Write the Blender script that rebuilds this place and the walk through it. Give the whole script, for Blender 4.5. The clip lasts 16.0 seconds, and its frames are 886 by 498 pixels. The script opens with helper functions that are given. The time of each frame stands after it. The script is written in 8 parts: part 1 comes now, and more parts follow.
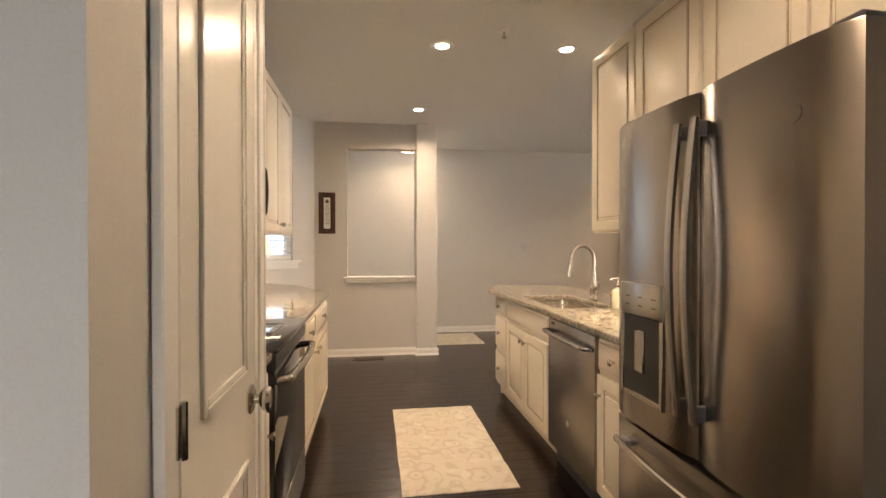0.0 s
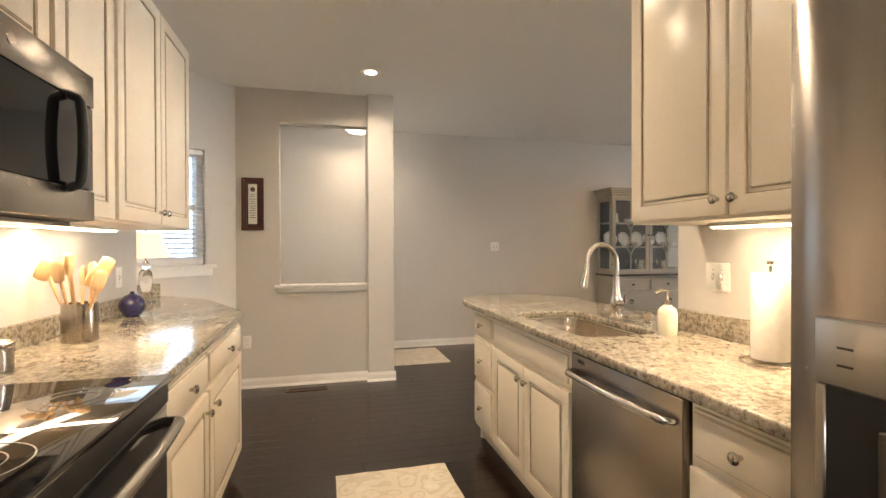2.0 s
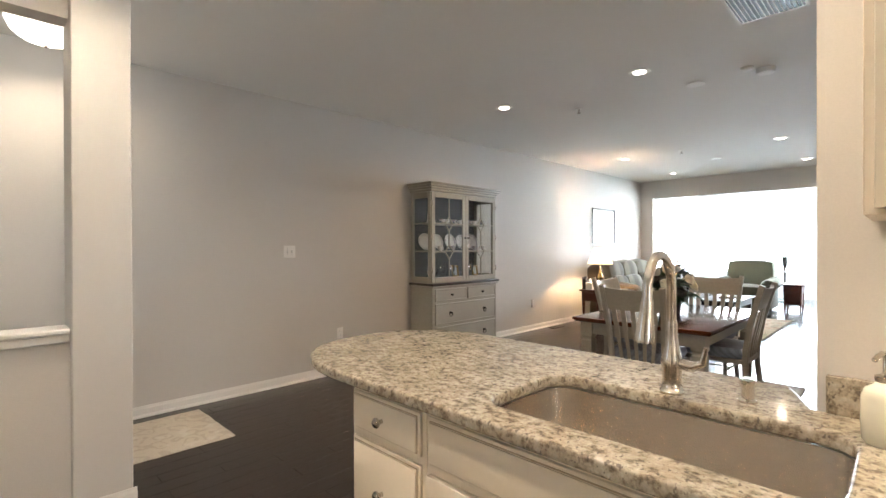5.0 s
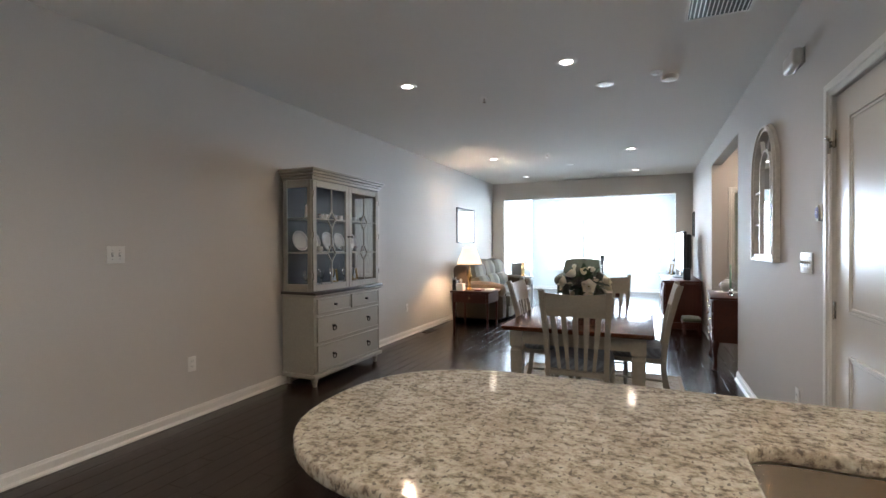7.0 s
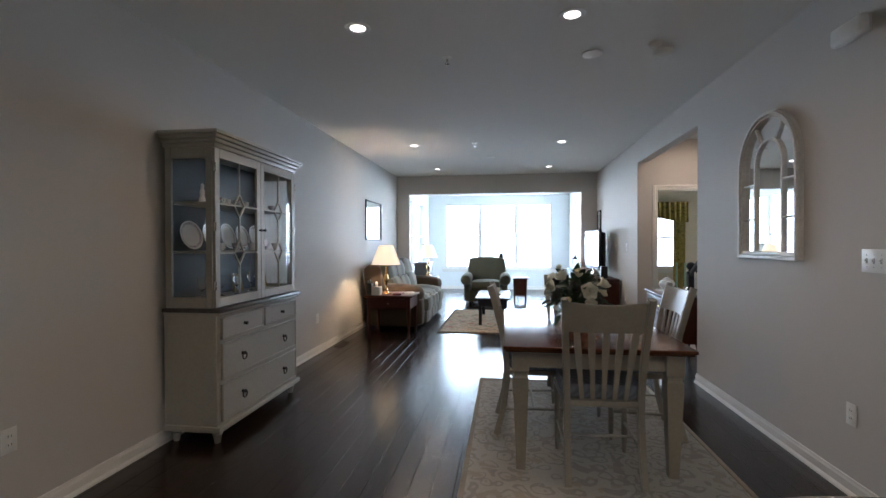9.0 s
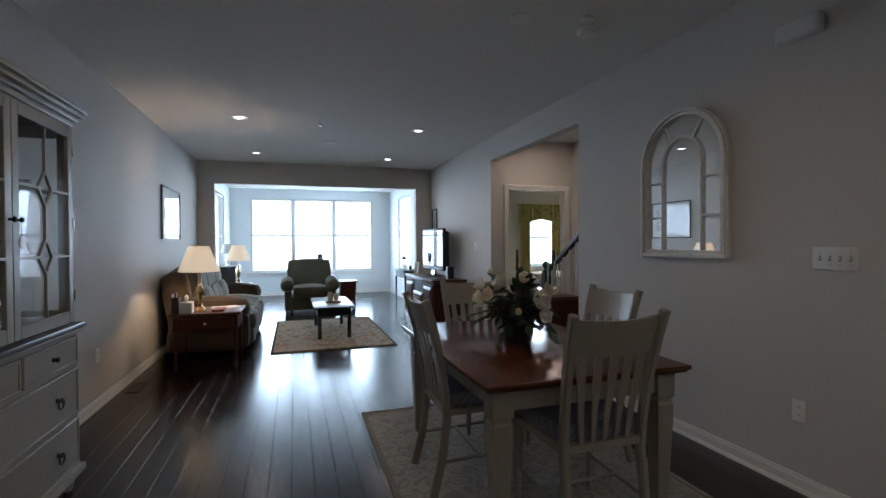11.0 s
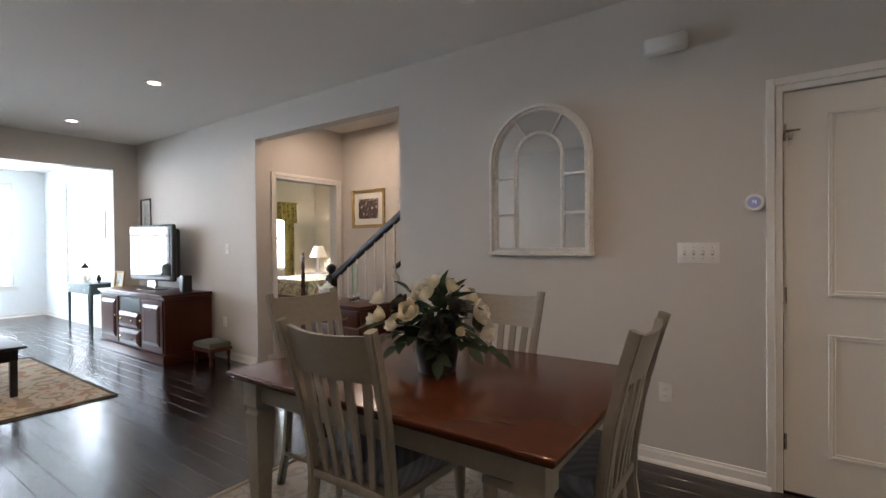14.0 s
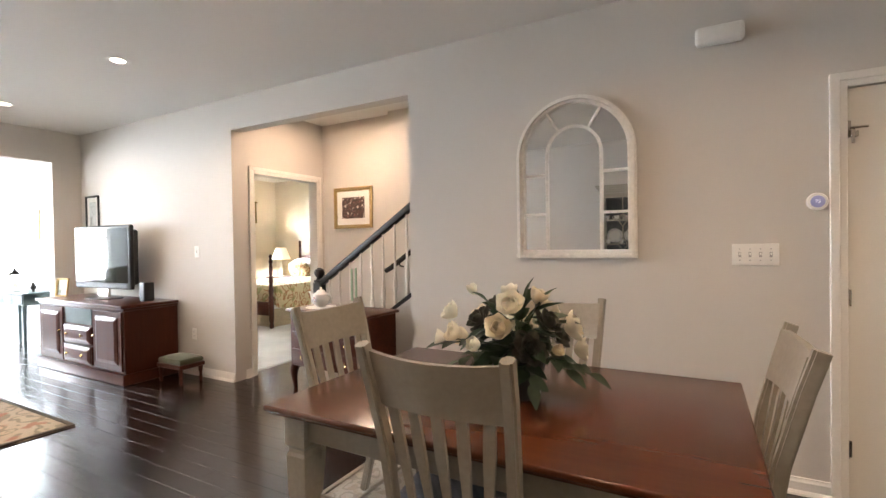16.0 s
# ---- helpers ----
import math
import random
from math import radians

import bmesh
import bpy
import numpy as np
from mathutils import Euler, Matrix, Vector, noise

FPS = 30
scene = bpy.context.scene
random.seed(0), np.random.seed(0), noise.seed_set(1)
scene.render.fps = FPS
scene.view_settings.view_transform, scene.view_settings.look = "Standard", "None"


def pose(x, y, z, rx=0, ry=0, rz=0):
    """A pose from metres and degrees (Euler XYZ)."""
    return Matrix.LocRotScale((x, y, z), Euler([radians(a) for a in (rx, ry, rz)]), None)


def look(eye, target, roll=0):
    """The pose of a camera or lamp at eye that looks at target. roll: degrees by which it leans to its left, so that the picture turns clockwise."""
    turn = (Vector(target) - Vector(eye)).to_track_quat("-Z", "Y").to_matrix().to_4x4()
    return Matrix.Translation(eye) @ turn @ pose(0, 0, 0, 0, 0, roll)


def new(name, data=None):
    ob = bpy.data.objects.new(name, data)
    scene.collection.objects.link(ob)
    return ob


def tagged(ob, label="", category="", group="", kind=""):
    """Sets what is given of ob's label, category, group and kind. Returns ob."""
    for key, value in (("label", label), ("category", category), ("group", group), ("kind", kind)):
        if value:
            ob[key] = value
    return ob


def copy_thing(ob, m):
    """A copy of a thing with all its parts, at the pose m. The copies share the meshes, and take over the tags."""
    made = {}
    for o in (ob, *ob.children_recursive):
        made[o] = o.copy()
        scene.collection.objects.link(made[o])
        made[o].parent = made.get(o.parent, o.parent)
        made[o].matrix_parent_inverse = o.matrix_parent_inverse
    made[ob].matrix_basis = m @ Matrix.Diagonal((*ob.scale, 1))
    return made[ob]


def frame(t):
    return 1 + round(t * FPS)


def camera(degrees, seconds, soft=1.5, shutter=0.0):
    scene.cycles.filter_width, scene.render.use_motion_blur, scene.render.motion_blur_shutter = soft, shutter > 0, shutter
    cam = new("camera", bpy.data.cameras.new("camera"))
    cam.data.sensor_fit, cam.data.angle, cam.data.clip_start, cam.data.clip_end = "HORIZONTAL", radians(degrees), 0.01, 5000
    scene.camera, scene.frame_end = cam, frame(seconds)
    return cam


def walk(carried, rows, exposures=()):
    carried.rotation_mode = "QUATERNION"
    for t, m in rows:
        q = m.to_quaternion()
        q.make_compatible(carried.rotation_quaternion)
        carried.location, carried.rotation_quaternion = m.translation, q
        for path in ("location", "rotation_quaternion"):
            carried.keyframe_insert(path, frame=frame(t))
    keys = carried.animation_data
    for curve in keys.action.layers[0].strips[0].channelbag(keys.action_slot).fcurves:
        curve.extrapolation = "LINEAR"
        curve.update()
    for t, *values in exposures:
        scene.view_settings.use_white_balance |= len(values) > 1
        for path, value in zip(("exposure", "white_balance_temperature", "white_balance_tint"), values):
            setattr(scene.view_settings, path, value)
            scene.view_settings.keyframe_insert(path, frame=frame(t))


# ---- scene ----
cam = camera(87.16, 16.0)
# seconds, x, y, z, yaw, pitch, roll
ROWS = [
    (0.0, 0.000, 0.000, 1.302, -8.37, -0.46, 0.05),
    (0.5, 0.012, 0.246, 1.293, -8.67, -0.42, 0.07),
    (1.0, 0.024, 0.496, 1.282, -9.10, -0.43, 0.08),
    (1.5, 0.050, 0.754, 1.276, -10.77, -0.33, 0.07),
    (2.0, 0.082, 1.015, 1.292, -14.34, -0.39, 0.17),
    (2.5, 0.104, 1.287, 1.300, -18.61, -0.39, 0.16),
    (3.0, 0.132, 1.567, 1.313, -22.39, -0.40, 0.19),
    (3.5, 0.132, 1.858, 1.318, -26.50, -0.36, 0.02),
    (4.0, 0.113, 2.140, 1.320, -31.55, -0.27, 0.03),
    (4.5, 0.142, 2.414, 1.316, -37.89, -0.21, 0.14),
    (5.0, 0.176, 2.655, 1.320, -44.90, -0.24, 0.17),
    (7.5, 0.446, 3.900, 1.333, -69.91, -0.47, 0.16),
    (8.0, 0.609, 4.151, 1.328, -73.07, -0.56, 0.13),
    (10.5, 1.716, 5.200, 1.316, -101.12, -0.64, 0.34),
    (11.0, 1.950, 5.357, 1.317, -107.76, -0.69, 0.35),
    (11.5, 2.170, 5.493, 1.297, -114.60, -0.55, 0.28),
    (12.0, 2.397, 5.575, 1.302, -121.17, -0.59, 0.41),
    (12.5, 2.608, 5.645, 1.294, -128.39, -0.53, 0.33),
    (13.0, 2.814, 5.714, 1.296, -135.05, -0.53, 0.46),
    (13.5, 3.029, 5.739, 1.284, -140.58, -0.51, 0.45),
    (14.0, 3.208, 5.758, 1.295, -144.81, -0.64, 0.57),
    (14.5, 3.363, 5.791, 1.289, -149.63, -0.58, 0.58),
    (15.0, 3.497, 5.812, 1.294, -150.60, -0.60, 0.81),
    (15.5, 3.642, 5.795, 1.302, -151.19, -0.67, 0.88),
    (16.0, 3.801, 5.783, 1.316, -151.21, -0.73, 0.87),
]
# seconds, stops, kelvin, tint: the clip's camera closes down towards the bright windows and opens again at the end
EXPOSURES = [(0.0, 0.08, 7350, 19), (2.0, 0.15, 6950, 15), (3.5, 0.1, 6500, 13), (5.2, 0.1, 6200, 13), (7.3, -0.65, 5750, 13), (8.2, -0.8, 5650, 13), (10.3, -1.85, 5450, 12), (11.2, -2.0, 5450, 12), (12.6, -2.08, 5350, 12),
             (13.0, -1.65, 5500, 14), (13.5, -1.2, 5800, 17), (14.0, -0.85, 6150, 17), (14.5, -0.45, 6500, 16), (15.0, -0.1, 6550, 18), (16.0, 0.15, 6700, 18)]
walk(cam, [(t, pose(x, y, z, 90 + pitch, roll, yaw)) for t, x, y, z, yaw, pitch, roll in ROWS], EXPOSURES)

# ---- world, sun, large lights ----
world = bpy.data.worlds.new("sky")
scene.world = world
world.use_nodes = True
wn = world.node_tree.nodes
sky = wn.new("ShaderNodeTexSky")
sky.sky_type, sky.sun_disc = "NISHITA", False
sky.sun_elevation, sky.sun_rotation = radians(48), radians(243)
wn["Background"].inputs["Strength"].default_value = 0.10
world.node_tree.links.new(sky.outputs[0], wn["Background"].inputs["Color"])
sun_data = bpy.data.lights.new("sun", "SUN")
sun_data.energy, sun_data.angle, sun_data.color = 2.2, radians(0.6), (1.0, 0.95, 0.88)
sun = new("sun", sun_data)
sun.matrix_basis = look((0, 0, 20), (12.0, 6.0, 5.0))


def area_lamp(name, m, w, hgt, watts, color, spread=180, shape="RECTANGLE"):
    data = bpy.data.lights.new(name, "AREA")
    data.shape, data.size, data.size_y = shape, w, hgt
    data.energy, data.color, data.spread = watts, color, radians(spread)
    ob = new(name, data)
    ob.matrix_basis = m
    return ob


def bulb(name, at, watts, color, radius=0.04):
    data = bpy.data.lights.new(name, "POINT")
    data.energy, data.color, data.shadow_soft_size = watts, color, radius
    ob = new(name, data)
    ob.location = at
    return ob


DAY = (0.76, 0.92, 1.0)
WARM = (1.0, 0.76, 0.49)
SOFT = (1.0, 0.83, 0.61)
# daylight through the sunroom windows
area_lamp("window_daylight", look((15.05, 4.86, 1.75), (0, 4.86, 0.7)), 3.6, 2.3, 820, DAY, 170)
area_lamp("window_daylight", look((12.5, 7.25, 1.6), (12.5, 0, 1.0)), 2.7, 2.0, 70, DAY, 170)
area_lamp("window_daylight", look((12.95, 2.48, 1.6), (12.95, 10, 1.0)), 1.2, 2.0, 400, DAY, 170)
area_lamp("window_daylight", look((12.6, -0.43, 1.6), (7.0, 0.2, 1.0)), 0.9, 1.5, 900, DAY, 170)

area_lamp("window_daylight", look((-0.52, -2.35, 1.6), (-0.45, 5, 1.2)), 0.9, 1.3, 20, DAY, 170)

# ---- materials ----


def principled(name):
    m = bpy.data.materials.new(name)
    m.use_nodes = True
    return m, m.node_tree.nodes, m.node_tree.links, m.node_tree.nodes["Principled BSDF"]


def coords(nodes, links, scale=(1, 1, 1)):
    tc = nodes.new("ShaderNodeTexCoord")
    mp = nodes.new("ShaderNodeMapping")
    mp.inputs["Scale"].default_value = scale
    links.new(tc.outputs["Object"], mp.inputs["Vector"])
    return mp.outputs["Vector"]


def tex_noise(nodes, links, vec, scale, detail=3.0, rough=0.5):
    n = nodes.new("ShaderNodeTexNoise")
    n.inputs["Scale"].default_value, n.inputs["Detail"].default_value, n.inputs["Roughness"].default_value = scale, detail, rough
    links.new(vec, n.inputs["Vector"])
    return n.outputs["Fac"]


def ramp(nodes, links, fac, stops):
    r = nodes.new("ShaderNodeValToRGB")
    els = r.color_ramp.elements
    while len(els) < len(stops):
        els.new(0.5)
    for e, (p, c) in zip(els, stops):
        e.position, e.color = p, (*c, 1)
    links.new(fac, r.inputs["Fac"])
    return r.outputs["Color"]


def mix(nodes, links, fac, a, b, blend="MIX"):
    n = nodes.new("ShaderNodeMix")
    n.data_type, n.blend_type = "RGBA", blend
    for sock, v in ((n.inputs[0], fac), (n.inputs[6], a), (n.inputs[7], b)):
        if isinstance(v, (int, float)):
            sock.default_value = v
        elif isinstance(v, tuple):
            sock.default_value = (*v, 1)
        else:
            links.new(v, sock)
    return n.outputs[2]


def bump(nodes, links, bsdf, fac, strength, dist=0.002):
    b = nodes.new("ShaderNodeBump")
    b.inputs["Strength"].default_value, b.inputs["Distance"].default_value = strength, dist
    links.new(fac, b.inputs["Height"])
    links.new(b.outputs[0], bsdf.inputs["Normal"])


def shade(c, k):
    return tuple(max(0.0, min(1.0, v * k)) for v in c)


def plain(name, color, rough=0.5, metal=0.0, vary=0.06, fine=40.0, coarse=2.5, relief=0.1, stretch=(1, 1, 1), coat=0.0, rvary=0.08):
    """Colour with variation at two scales, roughness variation and fine relief."""
    m, n, l, b = principled(name)
    v = coords(n, l, stretch)
    f1, f2 = tex_noise(n, l, v, fine), tex_noise(n, l, v, coarse, 4.0)
    c1 = ramp(n, l, f1, [(0.3, shade(color, 1 - vary)), (0.7, shade(color, 1 + vary))])
    c2 = ramp(n, l, f2, [(0.3, (1 - vary,) * 3), (0.7, (1.0,) * 3)])
    l.new(mix(n, l, 1.0, c1, c2, "MULTIPLY"), b.inputs["Base Color"])
    mr = n.new("ShaderNodeMapRange")
    mr.inputs["To Min"].default_value, mr.inputs["To Max"].default_value = max(0.02, rough - rvary), min(1.0, rough + rvary)
    l.new(f2, mr.inputs["Value"])
    l.new(mr.outputs[0], b.inputs["Roughness"])
    b.inputs["Metallic"].default_value = metal
    b.inputs["Coat Weight"].default_value = coat
    if relief:
        bump(n, l, b, f1, relief)
    return m


def woody(name, dark, light, rough=0.35, along="x", scale=1.0, coat=0.2, per_object=0.0, relief=0.15, rspread=0.025, spec=0.5):
    """Long grain along one axis."""
    m, n, l, b = principled(name)
    s = {"x": (1.2, 14, 14), "y": (14, 1.2, 14), "z": (14, 14, 1.2)}[along]
    v = coords(n, l, tuple(q * scale for q in s))
    oi = n.new("ShaderNodeObjectInfo")
    add = n.new("ShaderNodeVectorMath")
    add.operation = "ADD"
    l.new(v, add.inputs[0])
    sc = n.new("ShaderNodeMath")
    sc.operation = "MULTIPLY"
    sc.inputs[1].default_value = 37.0 if per_object else 0.0
    l.new(oi.outputs["Random"], sc.inputs[0])
    l.new(sc.outputs[0], add.inputs[1])
    f1, f2 = tex_noise(n, l, add.outputs[0], 3.0, 6.0, 0.65), tex_noise(n, l, add.outputs[0], 0.5, 2.0)
    c = ramp(n, l, f1, [(0.25, dark), (0.75, light)])
    c2 = ramp(n, l, f2, [(0.2, (0.75,) * 3), (0.8, (1.0,) * 3)])
    c = mix(n, l, 1.0, c, c2, "MULTIPLY")
    if per_object:
        c3 = ramp(n, l, oi.outputs["Random"], [(0.0, (1 - per_object,) * 3), (1.0, (1.0,) * 3)])
        c = mix(n, l, 1.0, c, c3, "MULTIPLY")
    l.new(c, b.inputs["Base Color"])
    mr = n.new("ShaderNodeMapRange")
    mr.inputs["To Min"].default_value, mr.inputs["To Max"].default_value = rough - rspread, rough + rspread * 1.5
    b.inputs["Specular IOR Level"].default_value = spec
    l.new(f1, mr.inputs["Value"])
    l.new(mr.outputs[0], b.inputs["Roughness"])
    b.inputs["Coat Weight"].default_value, b.inputs["Coat Roughness"].default_value = coat, 0.15
    bump(n, l, b, f1, relief, 0.001)
    return m


def granite_mat():
    m, n, l, b = principled("granite")
    v = coords(n, l)
    big, mid, fine = tex_noise(n, l, v, 9.0, 4.0, 0.6), tex_noise(n, l, coords(n, l, (1.2, 0.85, 1)), 50.0, 4.0, 0.65), tex_noise(n, l, v, 130.0, 3.0)
    c = ramp(n, l, mid, [(0.30, (0.13, 0.105, 0.08)), (0.41, (0.26, 0.22, 0.165)), (0.51, (0.41, 0.365, 0.285)), (0.70, (0.50, 0.465, 0.385))])
    c = mix(n, l, 1.0, c, ramp(n, l, big, [(0.3, (0.72, 0.68, 0.64)), (0.62, (1, 1, 1))]), "MULTIPLY")
    spots = ramp(n, l, tex_noise(n, l, coords(n, l, (1, 1.5, 1)), 70.0, 2.0, 0.5), [(0.60, (0, 0, 0)), (0.67, (0.8, 0.8, 0.8))])
    c = mix(n, l, spots, c, (0.11, 0.092, 0.076))
    grain = ramp(n, l, fine, [(0.35, (0.82, 0.82, 0.82)), (0.65, (1, 1, 1))])
    l.new(mix(n, l, 1.0, c, grain, "MULTIPLY"), b.inputs["Base Color"])
    b.inputs["Roughness"].default_value = 0.09
    b.inputs["Specular IOR Level"].default_value = 0.35
    bump(n, l, b, mid, 0.03, 0.0005)
    return m


def steel_mat(name, color, rough, axis="z"):
    m, n, l, b = principled(name)
    s = {"z": (160, 160, 1.2), "y": (160, 1.2, 160), "x": (1.2, 160, 160)}[axis]
    f = tex_noise(n, l, coords(n, l, s), 1.0, 2.0)
    big = tex_noise(n, l, coords(n, l), 1.7, 3.0)
    l.new(mix(n, l, 1.0, ramp(n, l, f, [(0.3, shade(color, 0.985)), (0.7, color)]), ramp(n, l, big, [(0.3, (0.93,) * 3), (0.7, (1,) * 3)]), "MULTIPLY"), b.inputs["Base Color"])
    b.inputs["Metallic"].default_value = 1.0
    b.inputs["Roughness"].default_value = rough
    b.inputs["Anisotropic"].default_value = 0.8
    b.inputs["Anisotropic Rotation"].default_value = 0.25
    return m


def fabric_mat(name, a, b_, scale=60.0, stripes=None, rough=0.9):
    m, n, l, b = principled(name)
    v = coords(n, l)
    f1, f2 = tex_noise(n, l, v, scale * 4, 2.0), tex_noise(n, l, v, 3.0, 3.0)
    c = mix(n, l, f1, a, b_)
    c = mix(n, l, 1.0, c, ramp(n, l, f2, [(0.3, (0.8,) * 3), (0.7, (1.0,) * 3)]), "MULTIPLY")
    if stripes:
        w = n.new("ShaderNodeTexWave")
        w.bands_direction = stripes[0]
        w.inputs["Scale"].default_value, w.inputs["Distortion"].default_value, w.inputs["Detail"].default_value = stripes[1], 1.2, 2.0
        l.new(v, w.inputs["Vector"])
        c = mix(n, l, 1.0, c, ramp(n, l, w.outputs["Fac"], [(0.2, stripes[2]), (0.8, (1.0,) * 3)]), "MULTIPLY")
    l.new(c, b.inputs["Base Color"])
    b.inputs["Roughness"].default_value = rough
    b.inputs["Sheen Weight"].default_value = 0.25
    bump(n, l, b, f1, 0.35, 0.002)
    return m


def pattern_mat(name, ground, motif, accent, scale, rough=0.95, cut=0.5):
    """Woven or printed cloth with an irregular floral motif."""
    m, n, l, b = principled(name)
    v = coords(n, l)
    warp = n.new("ShaderNodeVectorMath")
    warp.operation = "ADD"
    nz = n.new("ShaderNodeTexNoise")
    nz.inputs["Scale"].default_value = scale * 0.8
    l.new(v, nz.inputs["Vector"])
    sc = n.new("ShaderNodeVectorMath")
    sc.operation = "SCALE"
    sc.inputs["Scale"].default_value = 0.9 / scale
    l.new(nz.outputs["Color"], sc.inputs[0])
    l.new(v, warp.inputs[0])
    l.new(sc.outputs[0], warp.inputs[1])
    vo = n.new("ShaderNodeTexVoronoi")
    vo.feature = "SMOOTH_F1"
    vo.inputs["Scale"].default_value = scale
    l.new(warp.outputs[0], vo.inputs["Vector"])
    rings = n.new("ShaderNodeMath")
    rings.operation = "SINE"
    ml = n.new("ShaderNodeMath")
    ml.operation = "MULTIPLY"
    ml.inputs[1].default_value = 22.0
    l.new(vo.outputs["Distance"], ml.inputs[0])
    l.new(ml.outputs[0], rings.inputs[0])
    c = mix(n, l, ramp(n, l, rings.outputs[0], [(cut - 0.1, (0, 0, 0)), (cut + 0.1, (1, 1, 1))]), ground, motif)
    f2 = tex_noise(n, l, v, scale * 0.9, 3.0)
    c = mix(n, l, ramp(n, l, f2, [(0.58, (0, 0, 0)), (0.64, (1, 1, 1))]), c, accent)
    f1 = tex_noise(n, l, v, 350.0, 2.0)
    c = mix(n, l, 1.0, c, ramp(n, l, f1, [(0.3, (0.8,) * 3), (0.7, (1.0,) * 3)]), "MULTIPLY")
    l.new(c, b.inputs["Base Color"])
    b.inputs["Roughness"].default_value = rough
    bump(n, l, b, f1, 0.5, 0.003)
    return m


def glass_mat(name, color=(1, 1, 1), rough=0.0, ior=1.45):
    m, n, l, b = principled(name)
    b.inputs["Base Color"].default_value = (*color, 1)
    b.inputs["Transmission Weight"].default_value = 1.0
    b.inputs["Roughness"].default_value, b.inputs["IOR"].default_value = rough, ior
    return m


def pane_mat(name, tint=(1, 1, 1), gloss=0.08, grazing=0.6):
    """Thin clear pane: mostly see-through, with a mirror-like share."""
    m, n, l, b = principled(name)
    out = n["Material Output"]
    tr, gl, mx = n.new("ShaderNodeBsdfTransparent"), n.new("ShaderNodeBsdfGlossy"), n.new("ShaderNodeMixShader")
    lw = n.new("ShaderNodeLayerWeight")
    lw.inputs["Blend"].default_value = 0.5
    pw, fr = n.new("ShaderNodeMath"), n.new("ShaderNodeMath")
    pw.operation, fr.operation = "POWER", "MULTIPLY_ADD"
    pw.inputs[1].default_value, fr.inputs[1].default_value, fr.inputs[2].default_value = 4.0, grazing, gloss * 0.5
    l.new(lw.outputs["Facing"], pw.inputs[0])
    l.new(pw.outputs[0], fr.inputs[0])
    tr.inputs["Color"].default_value = (*tint, 1)
    gl.inputs["Roughness"].default_value = 0.02
    l.new(fr.outputs[0], mx.inputs[0])
    l.new(tr.outputs[0], mx.inputs[1])
    l.new(gl.outputs[0], mx.inputs[2])
    l.new(mx.outputs[0], out.inputs["Surface"])
    return m


def glow_mat(name, color, strength):
    m, n, l, b = principled(name)
    b.inputs["Base Color"].default_value = (*shade(color, 0.8), 1)
    b.inputs["Emission Color"].default_value = (*color, 1)
    b.inputs["Emission Strength"].default_value = strength
    return m


def shade_mat(name, color, glow, strength):
    """A lit lamp shade: cloth that lets the bulb's light through."""
    m, n, l, b = principled(name)
    v = coords(n, l, (1, 1, 0.2))
    f1 = tex_noise(n, l, v, 160.0, 2.0)
    l.new(ramp(n, l, f1, [(0.3, shade(color, 0.9)), (0.7, color)]), b.inputs["Base Color"])
    b.inputs["Roughness"].default_value = 0.9
    b.inputs["Emission Color"].default_value = (*glow, 1)
    b.inputs["Emission Strength"].default_value = strength
    tr = n.new("ShaderNodeBsdfTranslucent")
    tr.inputs["Color"].default_value = (*color, 1)
    mx = n.new("ShaderNodeMixShader")
    mx.inputs[0].default_value = 0.12
    l.new(b.outputs[0], mx.inputs[1])
    l.new(tr.outputs[0], mx.inputs[2])
    l.new(mx.outputs[0], n["Material Output"].inputs["Surface"])
    return m


PAINT = plain("wall_paint", (0.61, 0.575, 0.53), 0.7, vary=0.025, fine=260, coarse=1.2, relief=0.06)
# wall paint lightened: the sunroom's strong daylight is put into its colour
SUNLITPAINT = plain("sunroom_daylit_paint", (0.80, 0.82, 0.82), 0.7, vary=0.02, fine=240, coarse=1.0, relief=0.05)
BEDPAINT = plain("bedroom_cream_paint", (0.77, 0.70, 0.58), 0.7, vary=0.025, fine=260, coarse=1.2, relief=0.06)
CEIL = plain("ceiling_paint", (0.77, 0.75, 0.71), 0.85, vary=0.02, fine=220, coarse=0.8, relief=0.08)
TRIM = plain("white_trim_paint", (0.80, 0.77, 0.72), 0.35, vary=0.02, fine=90, coarse=3, relief=0.03, rvary=0.03)
DOORWHITE = plain("white_door_paint", (0.80, 0.76, 0.69), 0.22, vary=0.012, fine=120, coarse=2, relief=0.02, rvary=0.015)
CREAM = plain("cream_cabinet_paint", (0.79, 0.70, 0.56), 0.36, vary=0.012, fine=60, coarse=3, relief=0.015)
GLAZE = plain("brown_glaze", (0.50, 0.39, 0.26), 0.45, vary=0.12, fine=60, coarse=6, relief=0.05)
GRANITE = granite_mat()
FLOORWOOD = woody("dark_stained_floor_wood", (0.006, 0.0027, 0.0018), (0.028, 0.0108, 0.0062), 0.19, "x", 1.0, 0.0, per_object=0.5, relief=0.75, rspread=0.07, spec=0.7)
FLOORBED = plain("floor_joint", (0.008, 0.006, 0.005), 0.6, vary=0.2)
STEEL = steel_mat("brushed_stainless", (0.335, 0.30, 0.265), 0.27, "y")
STEELH = steel_mat("brushed_stainless_bar", (0.46, 0.43, 0.39), 0.26, "y")
SINKSTEEL = steel_mat("satin_sink_steel", (0.72, 0.67, 0.61), 0.24, "x")
NICKEL = plain("brushed_nickel", (0.58, 0.54, 0.48), 0.22, 1.0, vary=0.05, relief=0.02)
